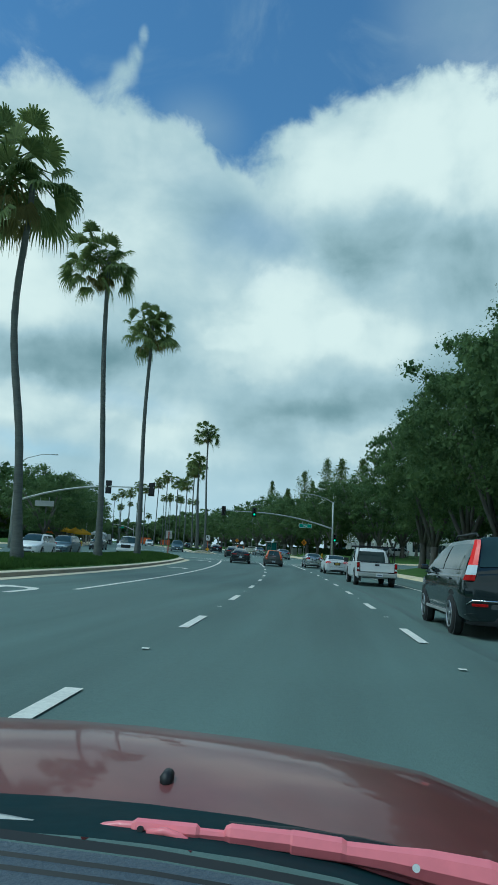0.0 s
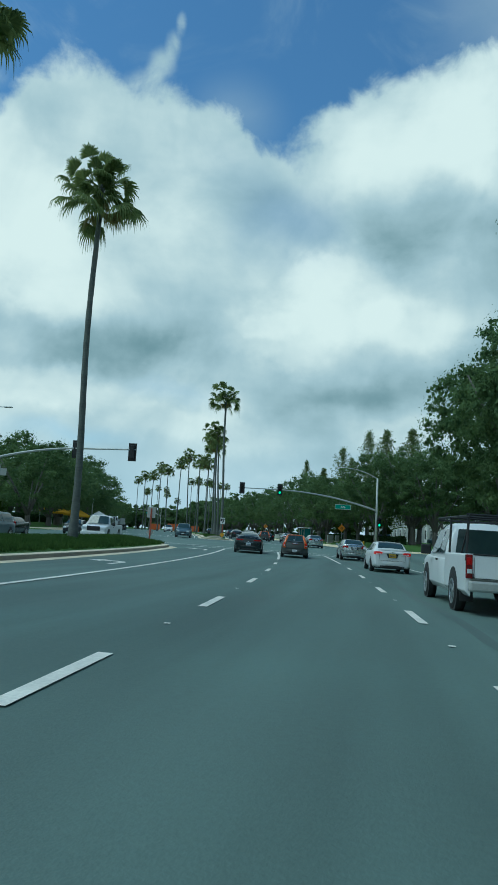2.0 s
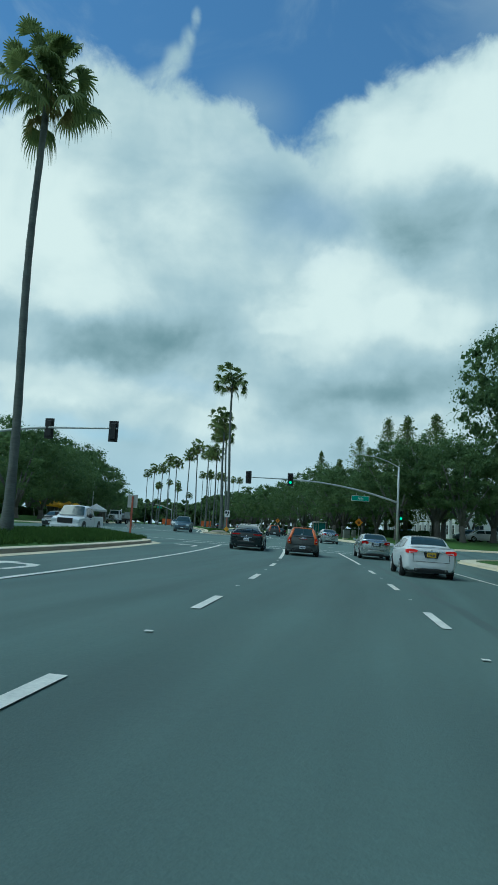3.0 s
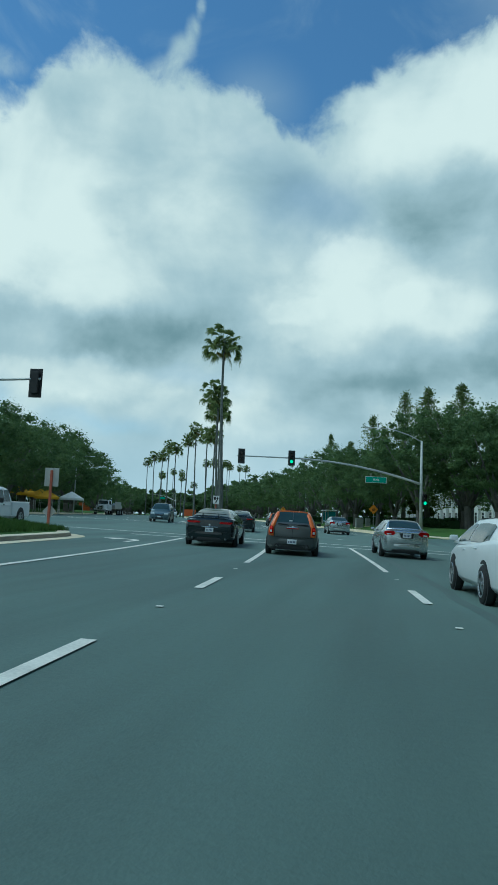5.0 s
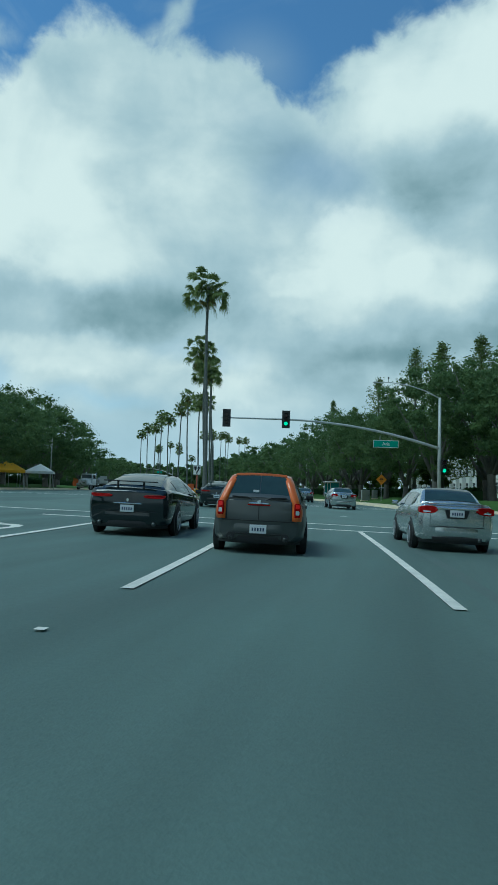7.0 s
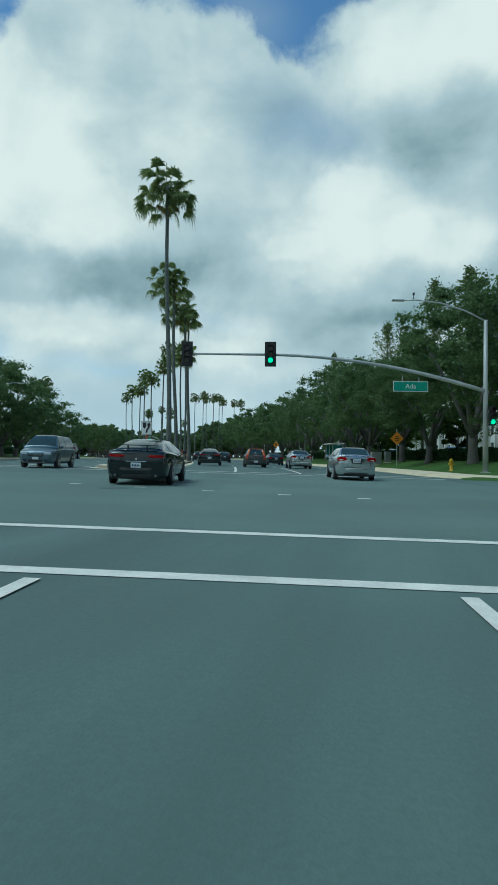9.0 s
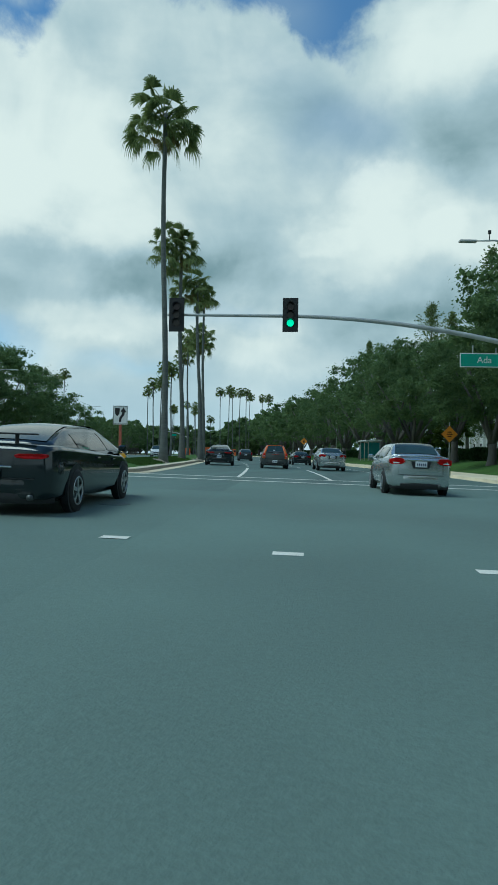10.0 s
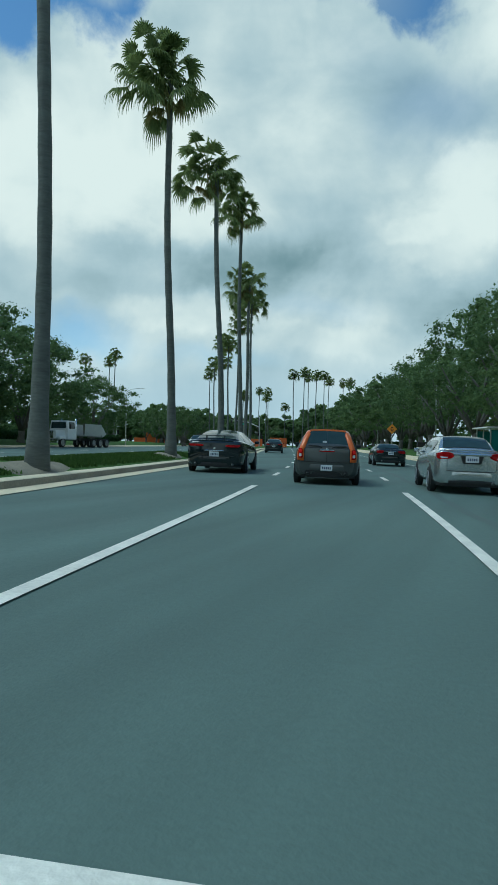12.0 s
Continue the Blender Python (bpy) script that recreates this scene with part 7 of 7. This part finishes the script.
# ---- the driver's own car, standing where the drive begins ----
def own_car():
    """Bonnet, scuttle, wipers and dashboard of a red car, with the tub and wheels that carry them."""
    eye = aim(*DRIVE[0][1:])
    base = pose(0, 0, gz(0, 0), 0, 0, 1.6)
    root = thing("red_car", "red car with bonnet, pink wipers and grey dashboard", "car", "", base)
    inv = base.inverted()
    half = math.tan(radians(40.675) / 2)

    def along(u, v, ahead):
        """A place seen at u across and v down the view, in widths from its middle, ahead metres before the eye."""
        d = eye.to_3x3() @ Vector((2 * u * half, -2 * v * half, -1))
        p = eye.translation + d * (ahead / d.y)
        return inv @ p

    def sheet(rows, mat, name, label="", thick=0.0):
        b = Build()
        w = len(rows[0])
        for r in rows:
            b.v += [tuple(p) for p in r]
        for i in range(len(rows) - 1):
            for j in range(w - 1):
                a = i * w + j
                b.f.append((a, a + 1, a + w + 1, a + w))
        ob = part(name, b, mat, root, label, smooth=True, fix=True)
        if thick:
            md = ob.modifiers.new("thickness", "SOLIDIFY")
            md.thickness = thick
        return ob

    maroon = material("faded_red_paint", (0.150, 0.044, 0.040), 0.40, spread=0.22, scale=1.6, fine=14, coat=0.5)
    cowl = material("scuttle_plastic", (0.006, 0.026, 0.030), 0.75, spread=0.3, scale=8, fine=60, spec=0.15)
    dash = material("dashboard_vinyl", (0.075, 0.095, 0.115), 0.6, spread=0.15, scale=3, fine=90, bump=0.3, bump_scale=160)
    seam = plain("dash_seam", (0.006, 0.008, 0.009), 0.6)
    pink = material("wiper_pink", (0.86, 0.22, 0.25), 0.35, spread=0.12, scale=4, coat=0.3)
    # across: from beyond one edge of the view to beyond the other
    us = [-0.95, -0.7, -0.5, -0.35, -0.2, 0.0, 0.18, 0.35, 0.5, 0.62, 0.75]
    far = [0.540, 0.543, 0.553, 0.560, 0.572, 0.596, 0.624, 0.662, 0.722, 0.79, 0.90]
    near = [0.685, 0.69, 0.704, 0.712, 0.726, 0.752, 0.786, 0.838, 0.905, 0.97, 1.06]
    edge_far = [along(u, v, 1.50) for u, v in zip(us, far)]
    edge_near = [along(u, v, 0.92) for u, v in zip(us, near)]
    rows = []
    for t in (0, 0.2, 0.4, 0.6, 0.8, 0.93, 1.0):
        rows.append([a.lerp(b, t) + Vector((0, 0, 0.035 * math.sin(math.pi * t))) for a, b in zip(edge_near, edge_far)])
    rows.append([p + Vector((0, 0.10, -0.035)) for p in edge_far])
    rows.append([p + Vector((0, 0.22, -0.13)) for p in edge_far])
    rows.append([p + Vector((0, 0.28, -0.34)) for p in edge_far])
    sheet(rows, maroon, "bonnet", "faded red painted bonnet")
    for f in (0.16, 0.86):
        j = min(len(us) - 2, int(f * (len(us) - 1)))
        line = [r[j].lerp(r[j + 1], 0.5) + Vector((0, 0, 0.004)) for r in rows[:7]]
        part("bonnet_crease", Build().tube(line, 0.004, 5), maroon, root)
    jet = edge_near[4].lerp(edge_near[5], 0.17).lerp(edge_far[4].lerp(edge_far[5], 0.17), 0.13) + Vector((0, 0, 0.012))
    part("washer_nozzle", Build().tube([jet + Vector((0, -0.010, -0.005)), jet + Vector((0, -0.004, 0.005)), jet + Vector((0, 0.012, 0.006)), jet + Vector((0, 0.018, -0.002))], [0.007, 0.010, 0.009, 0.006], 10), BLACK, root, smooth=True)
    # scuttle under the wipers
    low = [v + 0.075 + 0.02 * (u + 0.5) for u, v in zip(us, near)]
    sheet([edge_near, [along(u, v + 0.01, 0.88) for u, v in zip(us, near)], [along(u, v, 0.70) for u, v in zip(us, low)]], cowl, "scuttle", "dark plastic scuttle below the windscreen")
    # dashboard, lowest and nearest
    top = [0.765, 0.775, 0.795, 0.815, 0.835, 0.87, 0.905, 0.945, 0.99, 1.03, 1.08]
    sheet([[along(u, v - 0.02, 0.66) for u, v in zip(us, top)], [along(u, v, 0.64) for u, v in zip(us, top)]], seam, "dash_edge")
    drows = [[along(u, v + 0.004 + 0.05 * k, 0.635 - 0.05 * k) for u, v in zip(us, top)] for k in range(9)]
    sheet(drows, dash, "dashboard", "blue-grey vinyl dashboard top")
    for k in (0.6, 1.15):
        part("dash_groove", Build().tube([along(u, v + 0.004 + 0.05 * k - 0.002, 0.637 - 0.05 * k) for u, v in zip(us, top)], 0.0035, 5), seam, root)
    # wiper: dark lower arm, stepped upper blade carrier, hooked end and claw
    # the lower arm's shade is put into this darker pink
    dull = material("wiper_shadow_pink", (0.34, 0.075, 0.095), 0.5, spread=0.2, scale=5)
    w = part("wiper_arm", Build().tube([along(u, v, 0.78) for u, v in ((-0.12, 0.788), (-0.05, 0.800), (0.08, 0.820), (0.2, 0.846), (0.36, 0.884), (0.6, 0.945))], [0.006, 0.009, 0.012, 0.014, 0.015, 0.016], 8), dull, root, "pink wiper arm with shade in its darker colour", smooth=True)
    part("wiper_hook", Build().tube([along(u, v, 0.77) for u, v in ((-0.334, 0.788), (-0.318, 0.782), (-0.29, 0.772), (-0.262, 0.769), (-0.235, 0.772), (-0.20, 0.783))], [0.006, 0.004, 0.005, 0.005, 0.006, 0.006], 8), pink, w, smooth=True)
    part("blade_carrier", Build().tube([along(u, v, 0.765) for u, v in ((-0.234, 0.772), (-0.225, 0.773), (-0.105, 0.784), (-0.098, 0.785), (-0.05, 0.790), (-0.043, 0.787), (-0.036, 0.788), (0.083, 0.802), (0.087, 0.804), (0.185, 0.819), (0.195, 0.823), (0.28, 0.836), (0.36, 0.852), (0.48, 0.878), (0.6, 0.905))],
                                       [0.006, 0.0095, 0.009, 0.0055, 0.0055, 0.0085, 0.011, 0.011, 0.0125, 0.012, 0.0105, 0.012, 0.016, 0.018, 0.010], 8), pink, w, "bright pink painted metal")
    part("wiper_claw", Build().tube([along(u, v, 0.75) for u, v in ((-0.205, 0.784), (-0.17, 0.782), (-0.142, 0.793), (-0.122, 0.806), (-0.112, 0.817))], [0.004, 0.005, 0.005, 0.005, 0.004], 6), pink, w, smooth=True)
    part("screw", Build().disc(along(0.335, 0.855, 0.742), (0, -1, 0.4), 0.004, 0.006, 10), CHROME, w)
    part("hinge_pin", Build().disc(along(-0.218, 0.777, 0.752), (0, -1, 0.4), 0.0035, 0.006, 10), BLACK, w)
    part("wiper_blade", Build().tube([along(u, v, 0.80) for u, v in ((-0.04, 0.772), (0.1, 0.785), (0.22, 0.804), (0.32, 0.826), (0.42, 0.850))], 0.006, 6), BLACK, w)
    part("second_wiper", Build().tube([along(u, v, 0.76) for u, v in ((-0.9, 0.74), (-0.6, 0.750), (-0.5, 0.757), (-0.42, 0.768))], [0.008, 0.007, 0.006, 0.004], 6), GALV, root, "grey tip of the other wiper")
    # tub, sides and wheels below the view
    for s in (1, -1):
        part("side_panel", Build().add([(s * 0.84, 1.55, 0.25), (s * 0.84, 1.55, 0.66), (s * 0.86, 0.6, 0.70), (s * 0.86, -2.4, 0.78), (s * 0.82, -2.5, 0.3), (s * 0.78, -2.4, 0.3), (s * 0.8, -2.35, 0.74), (s * 0.8, 0.6, 0.66), (s * 0.78, 1.5, 0.6), (s * 0.78, 1.5, 0.25)],
                                       [(0, 1, 2, 3, 4), (9, 8, 7, 6, 5), (1, 8, 7, 2), (2, 7, 6, 3), (3, 6, 5, 4)]), maroon, root, fix=True)
        tm, rm = wheel_meshes(0.31, 0.2, 5)
        for wy in (1.0, -1.6):
            tw = new("wheel", tm)
            tw.parent = root
            tw.matrix_local = Matrix.Translation((s * 0.80, wy, 0.31)) @ Matrix.Rotation(0 if s > 0 else math.pi, 4, "Z")
            rw = new("rim", rm)
            rw.parent = tw
    part("floor_pan", Build().box(0, -0.5, 0.28, 1.56, 3.9, 0.06), BLACK, root)
    part("rear_panel", Build().box(0, -2.45, 0.55, 1.64, 0.08, 0.5), maroon, root, bevel=0.02)


own_car()
